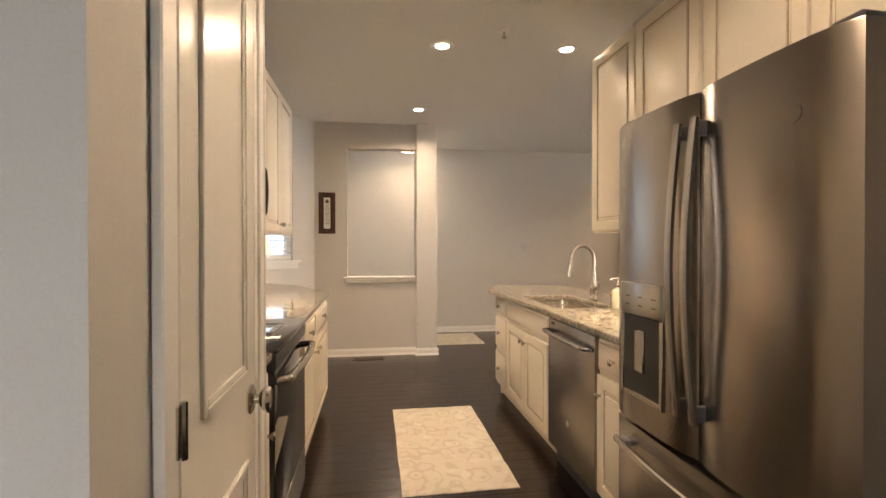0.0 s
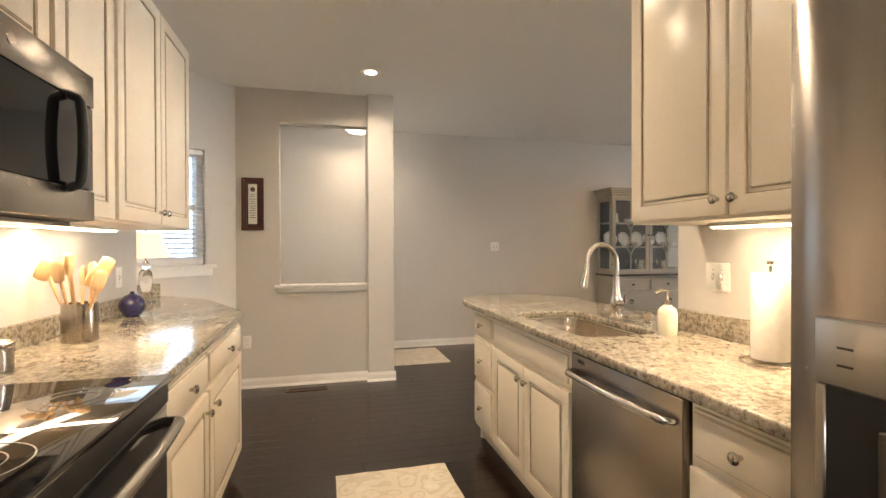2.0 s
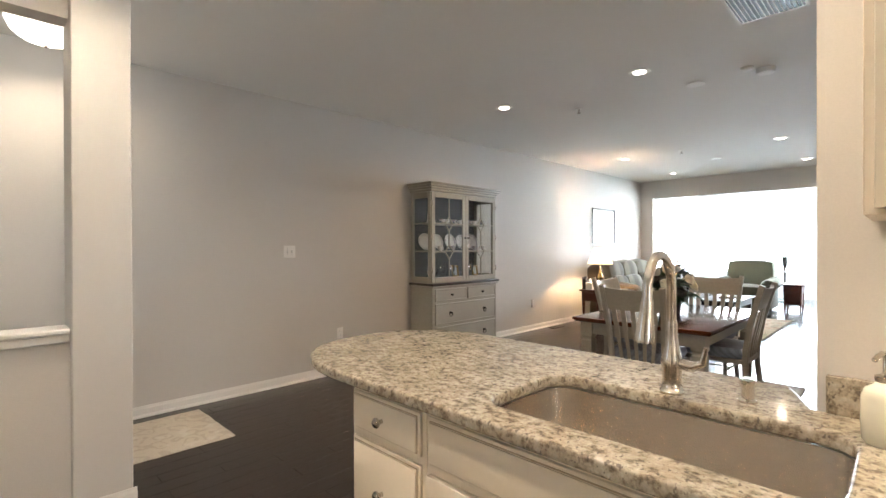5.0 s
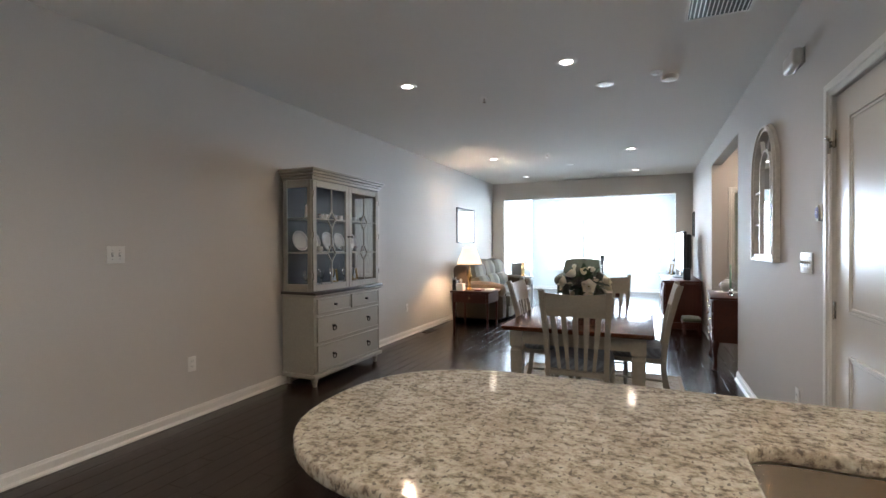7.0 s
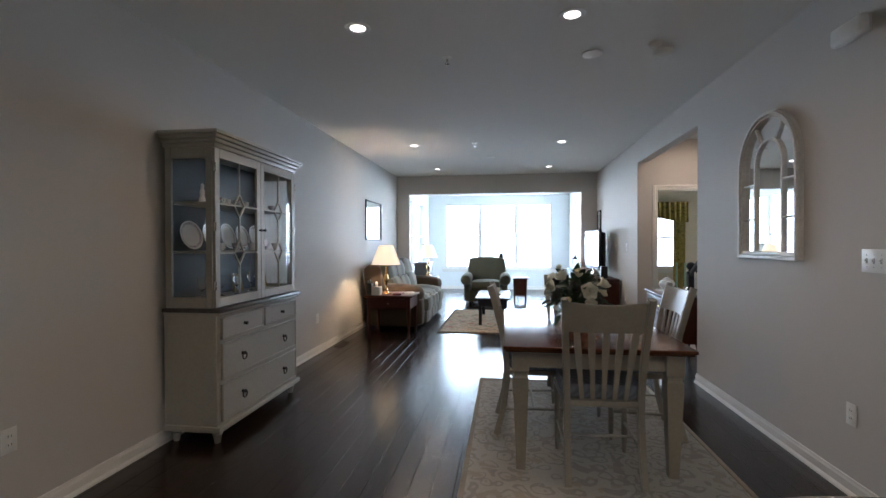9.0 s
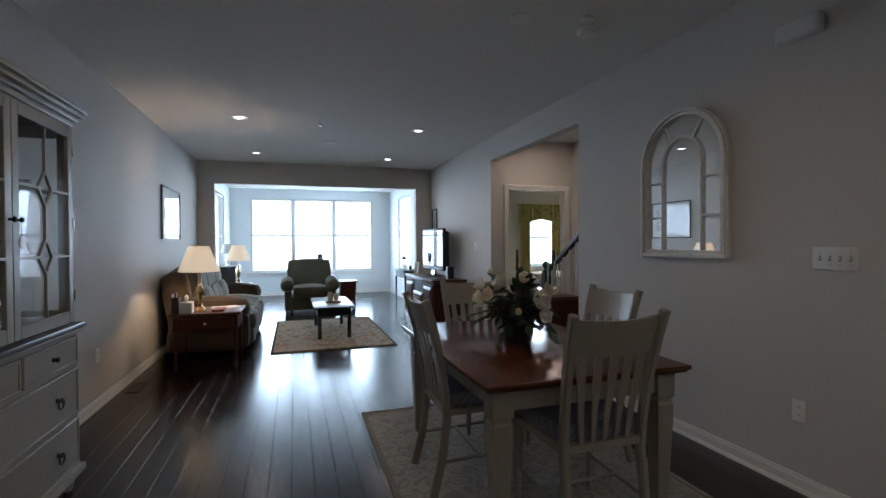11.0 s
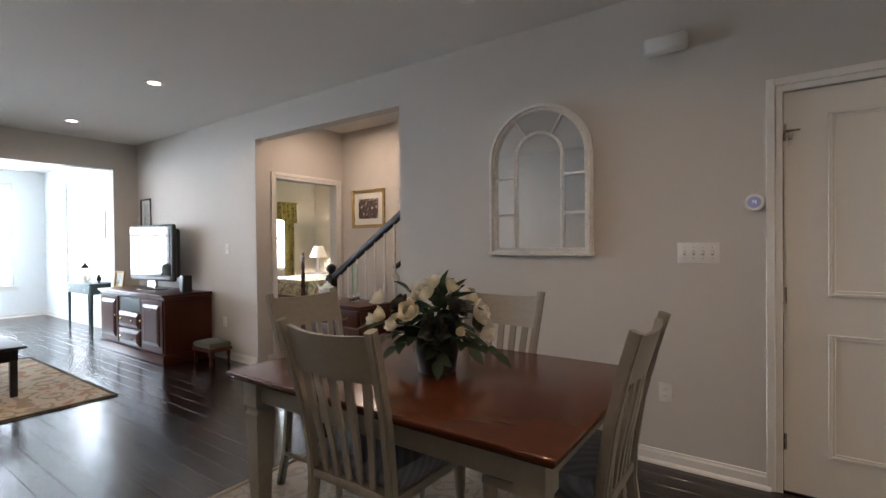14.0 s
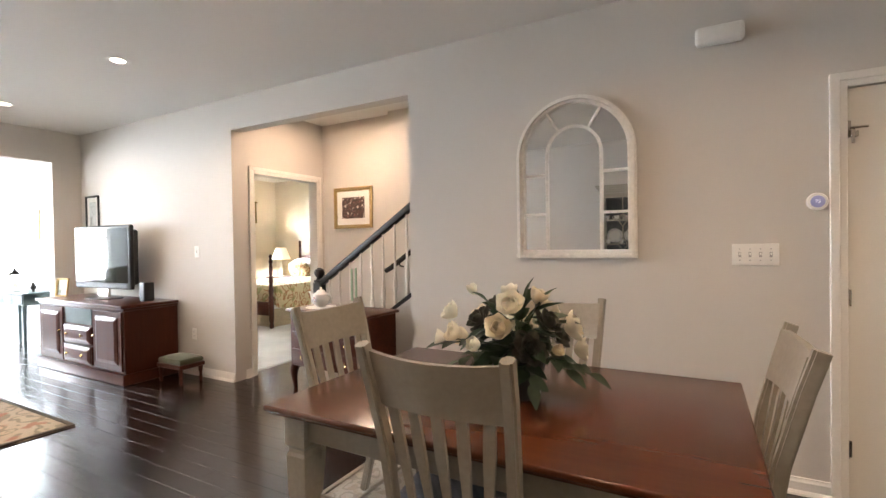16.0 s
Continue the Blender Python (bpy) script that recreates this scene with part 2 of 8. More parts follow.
CHROME = plain("chrome", (0.8, 0.8, 0.8), 0.07, 1.0, vary=0.02, relief=0.0, rvary=0.02)
BRONZE = plain("dark_bronze", (0.05, 0.045, 0.04), 0.35, 0.9, vary=0.1)
BRASS = plain("aged_brass", (0.62, 0.42, 0.18), 0.22, 1.0, vary=0.1)
BLACKGLASS = plain("black_glass", (0.006, 0.006, 0.007), 0.05, vary=0.02, relief=0.0, coat=0.5, rvary=0.02)
BLACK = plain("black_plastic", (0.012, 0.012, 0.013), 0.35, vary=0.1, relief=0.05)
DARKGREY = plain("dark_grey_metal", (0.05, 0.05, 0.052), 0.4, 0.3, vary=0.08)
CHERRY = woody("cherry_wood", (0.048, 0.0095, 0.0042), (0.092, 0.021, 0.0085), 0.30, "x", 1.0, 0.0, relief=0.0, spec=0.35)
CHERRYZ = woody("cherry_wood_upright", (0.050, 0.0105, 0.0046), (0.074, 0.017, 0.0072), 0.33, "z", 1.0, 0.0, relief=0.0, spec=0.28)
TABLEWOOD = woody("reddish_brown_tabletop", (0.070, 0.021, 0.0088), (0.098, 0.030, 0.0122), 0.21, "x", 0.5, 0.0, relief=0.0, rspread=0.006, spec=0.42)
TAUPE = plain("taupe_painted_wood", (0.30, 0.27, 0.218), 0.42, vary=0.06, fine=50, coarse=5, relief=0.1)
HUTCHPAINT = plain("greige_hutch_paint", (0.37, 0.345, 0.29), 0.42, vary=0.05, fine=50, coarse=5, relief=0.08)
HUTCHDARK = woody("hutch_dark_top", (0.03, 0.028, 0.027), (0.075, 0.068, 0.062), 0.4, "x", 1.0, 0.1)
EBONY = woody("black_stained_wood", (0.006, 0.005, 0.005), (0.018, 0.014, 0.012), 0.28, "x", 1.0, 0.3)
RAILBLACK = plain("black_rail_paint", (0.010, 0.009, 0.009), 0.42, vary=0.1, relief=0.03)
SEATCLOTH = fabric_mat("blue_grey_seat_cloth", (0.17, 0.19, 0.235), (0.27, 0.29, 0.33), 40, ("DIAGONAL", 12.0, (0.72, 0.72, 0.75)))
SOFACLOTH = fabric_mat("olive_striped_velour", (0.17, 0.155, 0.11), (0.25, 0.24, 0.185), 30, ("X", 0.75, (0.42, 0.40, 0.33)))
SOFASIDE = fabric_mat("brown_velour", (0.058, 0.036, 0.020), (0.090, 0.060, 0.036), 30)
ARMCLOTH = fabric_mat("olive_green_upholstery", (0.075, 0.072, 0.042), (0.12, 0.115, 0.07), 40)
WHITECLOTH = fabric_mat("white_cloth", (0.68, 0.66, 0.62), (0.78, 0.76, 0.72), 50)
CARPET = fabric_mat("beige_carpet", (0.50, 0.46, 0.40), (0.60, 0.56, 0.50), 60)
KRUG = pattern_mat("cream_rug", (0.62, 0.55, 0.44), (0.54, 0.47, 0.37), (0.66, 0.60, 0.50), 9.0)
DRUG = pattern_mat("ivory_grey_floral_rug", (0.44, 0.405, 0.35), (0.33, 0.305, 0.265), (0.37, 0.325, 0.26), 11.0)
LRUG = pattern_mat("tan_leaf_rug", (0.42, 0.34, 0.24), (0.25, 0.21, 0.14), (0.33, 0.16, 0.10), 6.0)
QUILT = pattern_mat("gold_floral_quilt", (0.72, 0.60, 0.38), (0.46, 0.22, 0.11), (0.38, 0.34, 0.16), 10.0)
CURTAIN = pattern_mat("gold_floral_curtain", (0.42, 0.32, 0.10), (0.26, 0.20, 0.05), (0.16, 0.16, 0.04), 14.0)
PORCELAIN = plain("white_porcelain", (0.80, 0.78, 0.74), 0.12, vary=0.03, relief=0.0)
PLASTIC = plain("white_plastic", (0.82, 0.80, 0.76), 0.4, vary=0.02, relief=0.0)
SLOTGREY = plain("grey_plastic", (0.40, 0.39, 0.37), 0.5, vary=0.03, relief=0.0)
PAPER = plain("white_paper", (0.82, 0.80, 0.75), 0.85, vary=0.04, relief=0.1)
SPOONWOOD = woody("beech_spoon_wood", (0.45, 0.27, 0.12), (0.62, 0.42, 0.22), 0.55, "z", 2.0, 0.0)
LEAF = plain("dark_green_leaf", (0.026, 0.052, 0.024), 0.45, vary=0.35, fine=25, coarse=9, relief=0.1)
SAGE = plain("sage_leaf", (0.06, 0.085, 0.055), 0.6, vary=0.3, fine=25, coarse=9, relief=0.1)
PETAL = plain("cream_petal", (0.86, 0.78, 0.60), 0.55, vary=0.08, fine=25, coarse=12, relief=0.1)
PETALW = plain("white_petal", (0.88, 0.84, 0.72), 0.55, vary=0.05, fine=25, coarse=12, relief=0.1)


def let_through(m, color, amount):
    """Thin petals and leaves pass some light."""
    n, l = m.node_tree.nodes, m.node_tree.links
    tr, mx = n.new("ShaderNodeBsdfTranslucent"), n.new("ShaderNodeMixShader")
    tr.inputs["Color"].default_value = (*color, 1)
    mx.inputs[0].default_value = amount
    l.new(n["Principled BSDF"].outputs[0], mx.inputs[1])
    l.new(tr.outputs[0], mx.inputs[2])
    l.new(mx.outputs[0], n["Material Output"].inputs["Surface"])


let_through(PETAL, (0.86, 0.74, 0.52), 0.35)
let_through(PETALW, (0.88, 0.82, 0.66), 0.35)
let_through(LEAF, (0.06, 0.10, 0.03), 0.2)
STAMEN = plain("yellow_green_stamen", (0.45, 0.42, 0.12), 0.7, vary=0.2, relief=0.2)
ROSETTE = plain("dark_rosette_leaf", (0.085, 0.085, 0.062), 0.6, vary=0.4, fine=30, coarse=9, relief=0.15)
POTDARK = plain("dark_pot", (0.02, 0.018, 0.016), 0.35, vary=0.2)
GLASS = glass_mat("clear_glass")
PANE = pane_mat("window_pane")
THINPANE = pane_mat("cabinet_pane", (0.96, 0.97, 0.97), 0.04, 0.25)
MIRROR = plain("mirror_silver", (0.90, 0.91, 0.91), 0.015, 1.0, vary=0.004, relief=0.0, rvary=0.004)
MIRFRAME = plain("distressed_white_frame", (0.78, 0.75, 0.70), 0.4, vary=0.07, fine=40, coarse=9, relief=0.03)
BLIND = plain("white_blind_slat", (0.80, 0.81, 0.82), 0.5, vary=0.02, relief=0.0)
let_through(BLIND, (0.8, 0.84, 0.9), 0.4)
SHADEK = shade_mat("lit_white_pleated_shade", (0.85, 0.80, 0.70), (1.0, 0.82, 0.54), 0.75)
SHADEL = shade_mat("lit_cream_shade", (0.85, 0.76, 0.60), (1.0, 0.77, 0.50), 2.0)
LENS = glow_mat("recessed_lens", (1.0, 0.90, 0.74), 22.0)
STRIP = glow_mat("undercabinet_lens", (1.0, 0.86, 0.62), 10.0)
DOME = glow_mat("lit_dome_glass", (1.0, 0.93, 0.80), 4.0)
MAHOGANY = woody("red_mahogany_frame", (0.05, 0.008, 0.006), (0.11, 0.022, 0.014), 0.3, "z", 2.0, 0.3)
GOLDFRAME = plain("gold_frame", (0.48, 0.34, 0.15), 0.4, 0.6, vary=0.15)
BLACKFRAME = plain("black_frame", (0.012, 0.011, 0.010), 0.3, vary=0.1)
PRINT = pattern_mat("still_life_print", (0.06, 0.035, 0.03), (0.20, 0.10, 0.08), (0.62, 0.55, 0.50), 26.0, 0.3, 0.75)
PRINT2 = pattern_mat("pale_landscape_print", (0.62, 0.66, 0.66), (0.42, 0.47, 0.46), (0.25, 0.28, 0.24), 9.0, 0.3, 0.75)
BLUEGLASS = plain("blue_violet_glass", (0.03, 0.025, 0.10), 0.06, vary=0.3, relief=0.0, coat=0.6)
SOAP = plain("cream_soap", (0.78, 0.74, 0.60), 0.2, vary=0.02, relief=0.0)
CANDLE = plain("green_candle_wax", (0.36, 0.54, 0.38), 0.4, vary=0.05, relief=0.0)
IVORYWAX = plain("ivory_candle_wax", (0.78, 0.70, 0.54), 0.45, vary=0.05, relief=0.0)
TEALWOOD = plain("dark_teal_painted_wood", (0.05, 0.085, 0.085), 0.4, vary=0.12)
GREENCLOTH = fabric_mat("dark_green_tapestry", (0.05, 0.07, 0.04), (0.12, 0.12, 0.07), 20)
GREYLINER = plain("grey_hutch_lining", (0.085, 0.092, 0.10), 0.6, vary=0.05)

# ---- mesh helpers ----


def link_mesh(name, bm, material, smooth=False):
    me = bpy.data.meshes.new(name)
    bmesh.ops.recalc_face_normals(bm, faces=bm.faces)
    bm.to_mesh(me)
    bm.free()
    me.materials.append(material)
    if smooth:
        me.shade_smooth()
        me.set_sharp_from_angle(angle=radians(38))
    return new(name, me)


def part(name, bm, material, parent, label="", smooth=True):
    ob = link_mesh(name, bm, material, smooth)
    ob.parent = parent
    return tagged(ob, label)


def thing(name, label, category, group="", m=None, kind=""):
    ob = new(name)
    ob.empty_display_size = 0.1
    if m is not None:
        ob.matrix_basis = m
    return tagged(ob, label, category, group, kind)


def structure(name, bm, material, label, category="", smooth=False):
    return tagged(link_mesh(name, bm, material, smooth), label, category, kind="structure")


def box(bm, x0, y0, z0, x1, y1, z1, bev=0.0, seg=1, m=None):
    """A box between two corners, with its edges rounded by bev."""
    mat = Matrix.Translation(((x0 + x1) / 2, (y0 + y1) / 2, (z0 + z1) / 2)) @ Matrix.Diagonal((abs(x1 - x0), abs(y1 - y0), abs(z1 - z0), 1))
    vs = bmesh.ops.create_cube(bm, size=1, matrix=mat)["verts"]
    if bev > 0:
        es = list({e for v in vs for e in v.link_edges})
        r = bmesh.ops.bevel(bm, geom=es, offset=min(bev, 0.45 * min(abs(x1 - x0), abs(y1 - y0), abs(z1 - z0))), segments=seg, affect="EDGES", profile=0.5)
        vs = list({v for f in r["faces"] for v in f.verts} | {v for v in vs if v.is_valid})
    if m is not None:
        bmesh.ops.transform(bm, matrix=m, verts=vs)
    return bm


def B(*a, **k):
    return box(bmesh.new(), *a, **k)


def lathe(bm, profile, n=20, at=(0, 0, 0), cap=True, m=None):
    """Turn a profile of (radius, height) about z."""
    rings = []
    for r, z in profile:
        rings.append([bm.verts.new((at[0] + r * math.cos(2 * math.pi * i / n), at[1] + r * math.sin(2 * math.pi * i / n), at[2] + z)) for i in range(n)])
    for a, b in zip(rings, rings[1:]):
        for i in range(n):
            bm.faces.new((a[i], a[(i + 1) % n], b[(i + 1) % n], b[i]))
    if cap:
        bm.faces.new(rings[0][::-1])
        bm.faces.new(rings[-1])
    if m is not None:
        bmesh.ops.transform(bm, matrix=m, verts=[v for r in rings for v in r])
    return bm


def tube(bm, pts, r, n=10, closed=False):
    """A round bar along points; r is one radius or one a point."""
    pts = [Vector(p) for p in pts]
    rs = r if isinstance(r, (list, tuple)) else [r] * len(pts)
    rings, side = [], None
    for i, p in enumerate(pts):
        d = (pts[min(i + 1, len(pts) - 1)] - pts[max(i - 1, 0)]).normalized()
        if closed:
            d = (pts[(i + 1) % len(pts)] - pts[i - 1]).normalized()
        if side is None:
            side = d.orthogonal().normalized()
        side = (side - d * side.dot(d)).normalized()
        up = d.cross(side)
        rings.append([bm.verts.new(p + rs[i] * (side * math.cos(2 * math.pi * k / n) + up * math.sin(2 * math.pi * k / n))) for k in range(n)])
    pairs = list(zip(rings, rings[1:])) + ([(rings[-1], rings[0])] if closed else [])
    for a, b in pairs:
        for k in range(n):
            bm.faces.new((a[k], a[(k + 1) % n], b[(k + 1) % n], b[k]))
    if not closed:
        bm.faces.new(rings[0][::-1])
        bm.faces.new(rings[-1])
    return bm


def prism(bm, outline, z0, z1, m=None, bev=0.0, seg=2):
    """An outline of (x, y) raised from z0 to z1; bev rounds its top and bottom rims."""
    lo = [bm.verts.new((x, y, z0)) for x, y in outline]
    hi = [bm.verts.new((x, y, z1)) for x, y in outline]
    n = len(outline)
    bottom, top = bm.faces.new(lo[::-1]), bm.faces.new(hi)
    for i in range(n):
        bm.faces.new((lo[i], lo[(i + 1) % n], hi[(i + 1) % n], hi[i]))
    vs = lo + hi
    if bev:
        es = list({e for f in (bottom, top) for e in f.edges})
        r = bmesh.ops.bevel(bm, geom=es, offset=bev, segments=seg, affect="EDGES", profile=0.5)
        vs = list({v for f in r["faces"] for v in f.verts} | {v for v in vs if v.is_valid})
    if m is not None:
        bmesh.ops.transform(bm, matrix=m, verts=vs)
    return bm


def bez(p0, p1, p2, p3, n=10):
    out = []
    for i in range(n + 1):
        t = i / n
        out.append(tuple((1 - t) ** 3 * a + 3 * t * (1 - t) ** 2 * b + 3 * t * t * (1 - t) * c + t ** 3 * d for a, b, c, d in zip(p0, p1, p2, p3)))
    return out


def rounded(w, d, r, n=5):
    """Outline of a rectangle centred on the origin with rounded corners."""
    pts = []
    for cx, cy, a0 in ((w / 2 - r, d / 2 - r, 0), (-w / 2 + r, d / 2 - r, 90), (-w / 2 + r, -d / 2 + r, 180), (w / 2 - r, -d / 2 + r, 270)):
        for i in range(n + 1):
            a = radians(a0 + 90 * i / n)
            pts.append((cx + r * math.cos(a), cy + r * math.sin(a)))
    return pts


def soft_box(bm, w, d, hgt, puff=0.03, n=6, at=(0, 0, 0), rnd=0.35, m=None):
    """A stuffed cushion: a box on a grid whose faces bulge and whose corners are round."""
    seen, vs, k_ = {}, [], n + 1

    def corner(p):
        key = tuple(round(q, 4) for q in p)
        if key not in seen:
            seen[key] = bm.verts.new(p)
            vs.append(seen[key])
        return seen[key]

    for ax in range(3):
        for side in (-1.0, 1.0):
            for i in range(k_):
                for j in range(k_):
                    quad = []
                    for di, dj in ((0, 0), (1, 0), (1, 1), (0, 1)):
                        q = [0.0, 0.0, 0.0]
                        q[ax], q[(ax + 1) % 3], q[(ax + 2) % 3] = side, -1 + 2 * (i + di) / k_, -1 + 2 * (j + dj) / k_
                        quad.append(corner(tuple(q)))
                    bm.faces.new(quad if side > 0 else quad[::-1])
    for v in vs:
        p = v.co.copy()
        k = rnd * 0.22
        lens = Vector((p.x * math.sqrt(max(0.0, 1 - k * (p.y ** 2 + p.z ** 2))), p.y * math.sqrt(max(0.0, 1 - k * (p.x ** 2 + p.z ** 2))), p.z * math.sqrt(max(0.0, 1 - k * (p.x ** 2 + p.y ** 2)))))
        bulge = puff * (1 - min(1, abs(p.x)) ** 2) * (1 - min(1, abs(p.y)) ** 2) * (1 if p.z > 0 else -0.3)
        v.co = Vector((lens.x * w / 2 + at[0], lens.y * d / 2 + at[1], lens.z * hgt / 2 + at[2] + bulge))
    if m is not None:
        bmesh.ops.transform(bm, matrix=m, verts=vs)
    return bm


# ---- the setting ----
TOP = 2.74


def wall(name, p0, p1, thick, openings=(), z0=0.0, z1=TOP, material=None, label="greige painted drywall wall with a matte finish"):
    """A wall whose room face runs from p0 to p1; it is thick towards its left. openings: (u0, u1, z0, z1) along the face."""
    p0, p1 = Vector((*p0, 0)), Vector((*p1, 0))
    d = (p1 - p0)
    length = d.length
    d.normalize()
    m = Matrix.Translation(p0) @ Matrix(((d.x, -d.y, 0, 0), (d.y, d.x, 0, 0), (0, 0, 1, 0), (0, 0, 0, 1)))
    bm = bmesh.new()
    cuts = sorted({0.0, length, *[u for o in openings for u in o[:2] if 0 < u < length]})
    for a, b in zip(cuts, cuts[1:]):
        mid, z = (a + b) / 2, z0
        for o in sorted((o for o in openings if o[0] <= mid <= o[1]), key=lambda o: o[2]):
            if o[2] > z + 1e-4:
                box(bm, a, 0, z, b, thick, o[2], m=m)
            z = o[3]
        if z < z1 - 1e-4:
            box(bm, a, 0, z, b, thick, z1, m=m)
    bmesh.ops.remove_doubles(bm, verts=bm.verts, dist=1e-4)
    return structure(name, bm, material or PAINT, label, "wall")


def base_run(p0, p1, h=0.085):
    """Baseboard with a rounded top and a shoe mould along p0-p1, standing off to the right of that line."""
    p0, p1 = Vector((*p0, 0)), Vector((*p1, 0))
    d = (p1 - p0)
    length = d.length
    d.normalize()
    m = Matrix.Translation(p0) @ Matrix(((d.x, -d.y, 0, 0), (d.y, d.x, 0, 0), (0, 0, 1, 0), (0, 0, 0, 1)))
    bm = bmesh.new()
    prof = [(0, 0), (-0.030, 0), (-0.029, 0.010), (-0.020, 0.020), (-0.0145, 0.022), (-0.0145, h - 0.022), (-0.010, h - 0.012), (-0.008, h), (0, h)]
    a = [bm.verts.new(m @ Vector((0, y, z))) for y, z in prof]
    b = [bm.verts.new(m @ Vector((length, y, z))) for y, z in prof]
    for i in range(len(prof)):
        j = (i + 1) % len(prof)
        bm.faces.new((a[i], a[j], b[j], b[i]))
    bm.faces.new(a[::-1])
    bm.faces.new(b)
    return structure("baseboard", bm, TRIM, "white painted baseboard with shoe moulding", "baseboard")


# floor bed under the planks, and ceiling
structure("floor", B(-2.3, -2.2, -0.12, 14.9, 7.1, -0.012), FLOORBED, "dark-stained hardwood plank floor with satin gloss", "floor")
structure("floor_bedroom", B(7.90, -1.70, -0.012, 12.3, 2.70, 0.004), CARPET, "beige cut-pile bedroom carpet", "carpet")
structure("ceiling", B(-2.3, -2.2, TOP, 14.9, 7.1, TOP + 0.12), CEIL, "flat matte painted drywall ceiling", "ceiling")

wall("wall_north", (-0.69, 6.89), (10.69, 6.89), 0.14)
# the sunroom walls wear the lightened paint to look more strongly lit
wall("wall_sunroom_north", (10.69, 6.89), (14.86, 6.89), 0.14, [(0.52, 3.12, 0.60, 2.45)], material=SUNLITPAINT, label="sunroom wall around a window, daylight put into its pale paint")
wall("wall_living_east", (10.62, 6.89), (10.62, 2.82), 0.14, [(0.26, 3.77, 0.0, 2.36)])
wall("wall_sunroom_east", (14.72, 6.89), (14.72, 2.82), 0.14, [(0.48, 3.60, 0.60, 2.50)], material=SUNLITPAINT, label="sunroom wall around three windows, daylight put into its pale paint")
wall("wall_sunroom_south", (14.86, 2.82), (10.69, 2.82), 0.12, [(1.26, 2.56, 0.60, 2.45)], material=SUNLITPAINT, label="sunroom wall around a window, daylight put into its pale paint")
wall("wall_south", (10.69, 2.82), (1.78, 2.82), 0.12, [(2.95, 4.98, 0.0, 2.435), (7.53, 8.35, 0.0, 2.05)])
wall("wall_kitchen_east", (1.66, 2.82), (1.66, -2.0), 0.12)
wall("wall_kitchen_west", (-1.04, 1.18), (-1.04, 4.27), 0.12)
wall("wall_kitchen_return", (-1.16, 4.27), (-2.2, 4.27), 0.12)
wall("wall_kitchen_window", (-2.06, 4.19), (-0.69, 5.56), 0.14, [(0.66, 1.645, 1.14, 2.11)])
wall("wall_niche", (-0.69, 5.56), (0.49, 5.56), 0.13, [(0.375, 1.3, 0.93, 2.44)])
structure("wall_pier", B(0.49, 5.485, 0, 0.735, 5.76, TOP, 0.004), PAINT, "greige painted square wall pier", "wall")
wall("wall_foyer_west", (-0.57, 5.69), (-0.57, 6.89), 0.12)
wall("wall_pantry", (-0.31, 0.56), (-0.31, 1.40), 0.12, [(0.21, 0.67, 0.0, 2.05)])
wall("wall_pantry_return", (-2.0, 0.56), (-0.43, 0.56), 0.12)
wall("wall_entry_west", (-2.0, -2.0), (-2.0, 0.68), 0.12)
wall("wall_pantry_end", (-0.43, 1.40), (-1.04, 1.40), 0.12)
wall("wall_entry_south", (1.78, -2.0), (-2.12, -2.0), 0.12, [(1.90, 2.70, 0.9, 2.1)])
wall("wall_hall_east", (7.76, 2.70), (7.76, 1.43), 0.12, [(0.15, 1.03, 0.0, 2.05)])
wall("wall_hall_south", (7.88, 1.55), (4.4, 1.55), 0.12)
structure("wall_hall_jog", B(4.4, 1.552, 0, 6.72, 1.66, TOP), PAINT, "greige painted wall beside the stairs", "wall")
wall("wall_hall_west", (4.52, 1.43), (4.52, 2.70), 0.12)
wall("wall_bedroom_east", (12.2, 2.70), (12.2, -1.65), 0.12, [(1.10, 1.95, 0.75, 2.15), (2.70, 3.55, 0.75, 2.15)], material=BEDPAINT, label="warm cream painted bedroom wall")
wall("wall_bedroom_south", (12.2, -1.65), (7.76, -1.65), 0.12, material=BEDPAINT, label="warm cream painted bedroom wall")
wall("wall_bedroom_west", (7.88, -1.65), (7.88, 1.43), 0.12, material=BEDPAINT, label="warm cream painted bedroom wall")
for a, b in (((-0.57, 6.89), (10.62, 6.89)), ((10.62, 6.89), (10.62, 6.63)), ((10.62, 3.12), (10.62, 2.82)), ((10.62, 2.82), (7.74, 2.82)), ((5.71, 2.82), (3.21, 2.82)),
             ((2.27, 2.82), (1.66, 2.82)), ((-0.69, 5.56), (0.49, 5.56)), ((0.475, 5.485), (0.75, 5.485)), ((-1.0, 5.25), (-0.69, 5.56)), ((14.72, 6.89), (14.72, 2.82)), ((14.72, 2.82), (10.76, 2.82)), ((10.76, 6.89), (14.72, 6.89)),
             ((7.76, 2.70), (7.76, 2.62)), ((7.76, 1.60), (7.76, 1.55)), ((7.76, 1.55), (7.1, 1.55))):
    base_run(a, b)


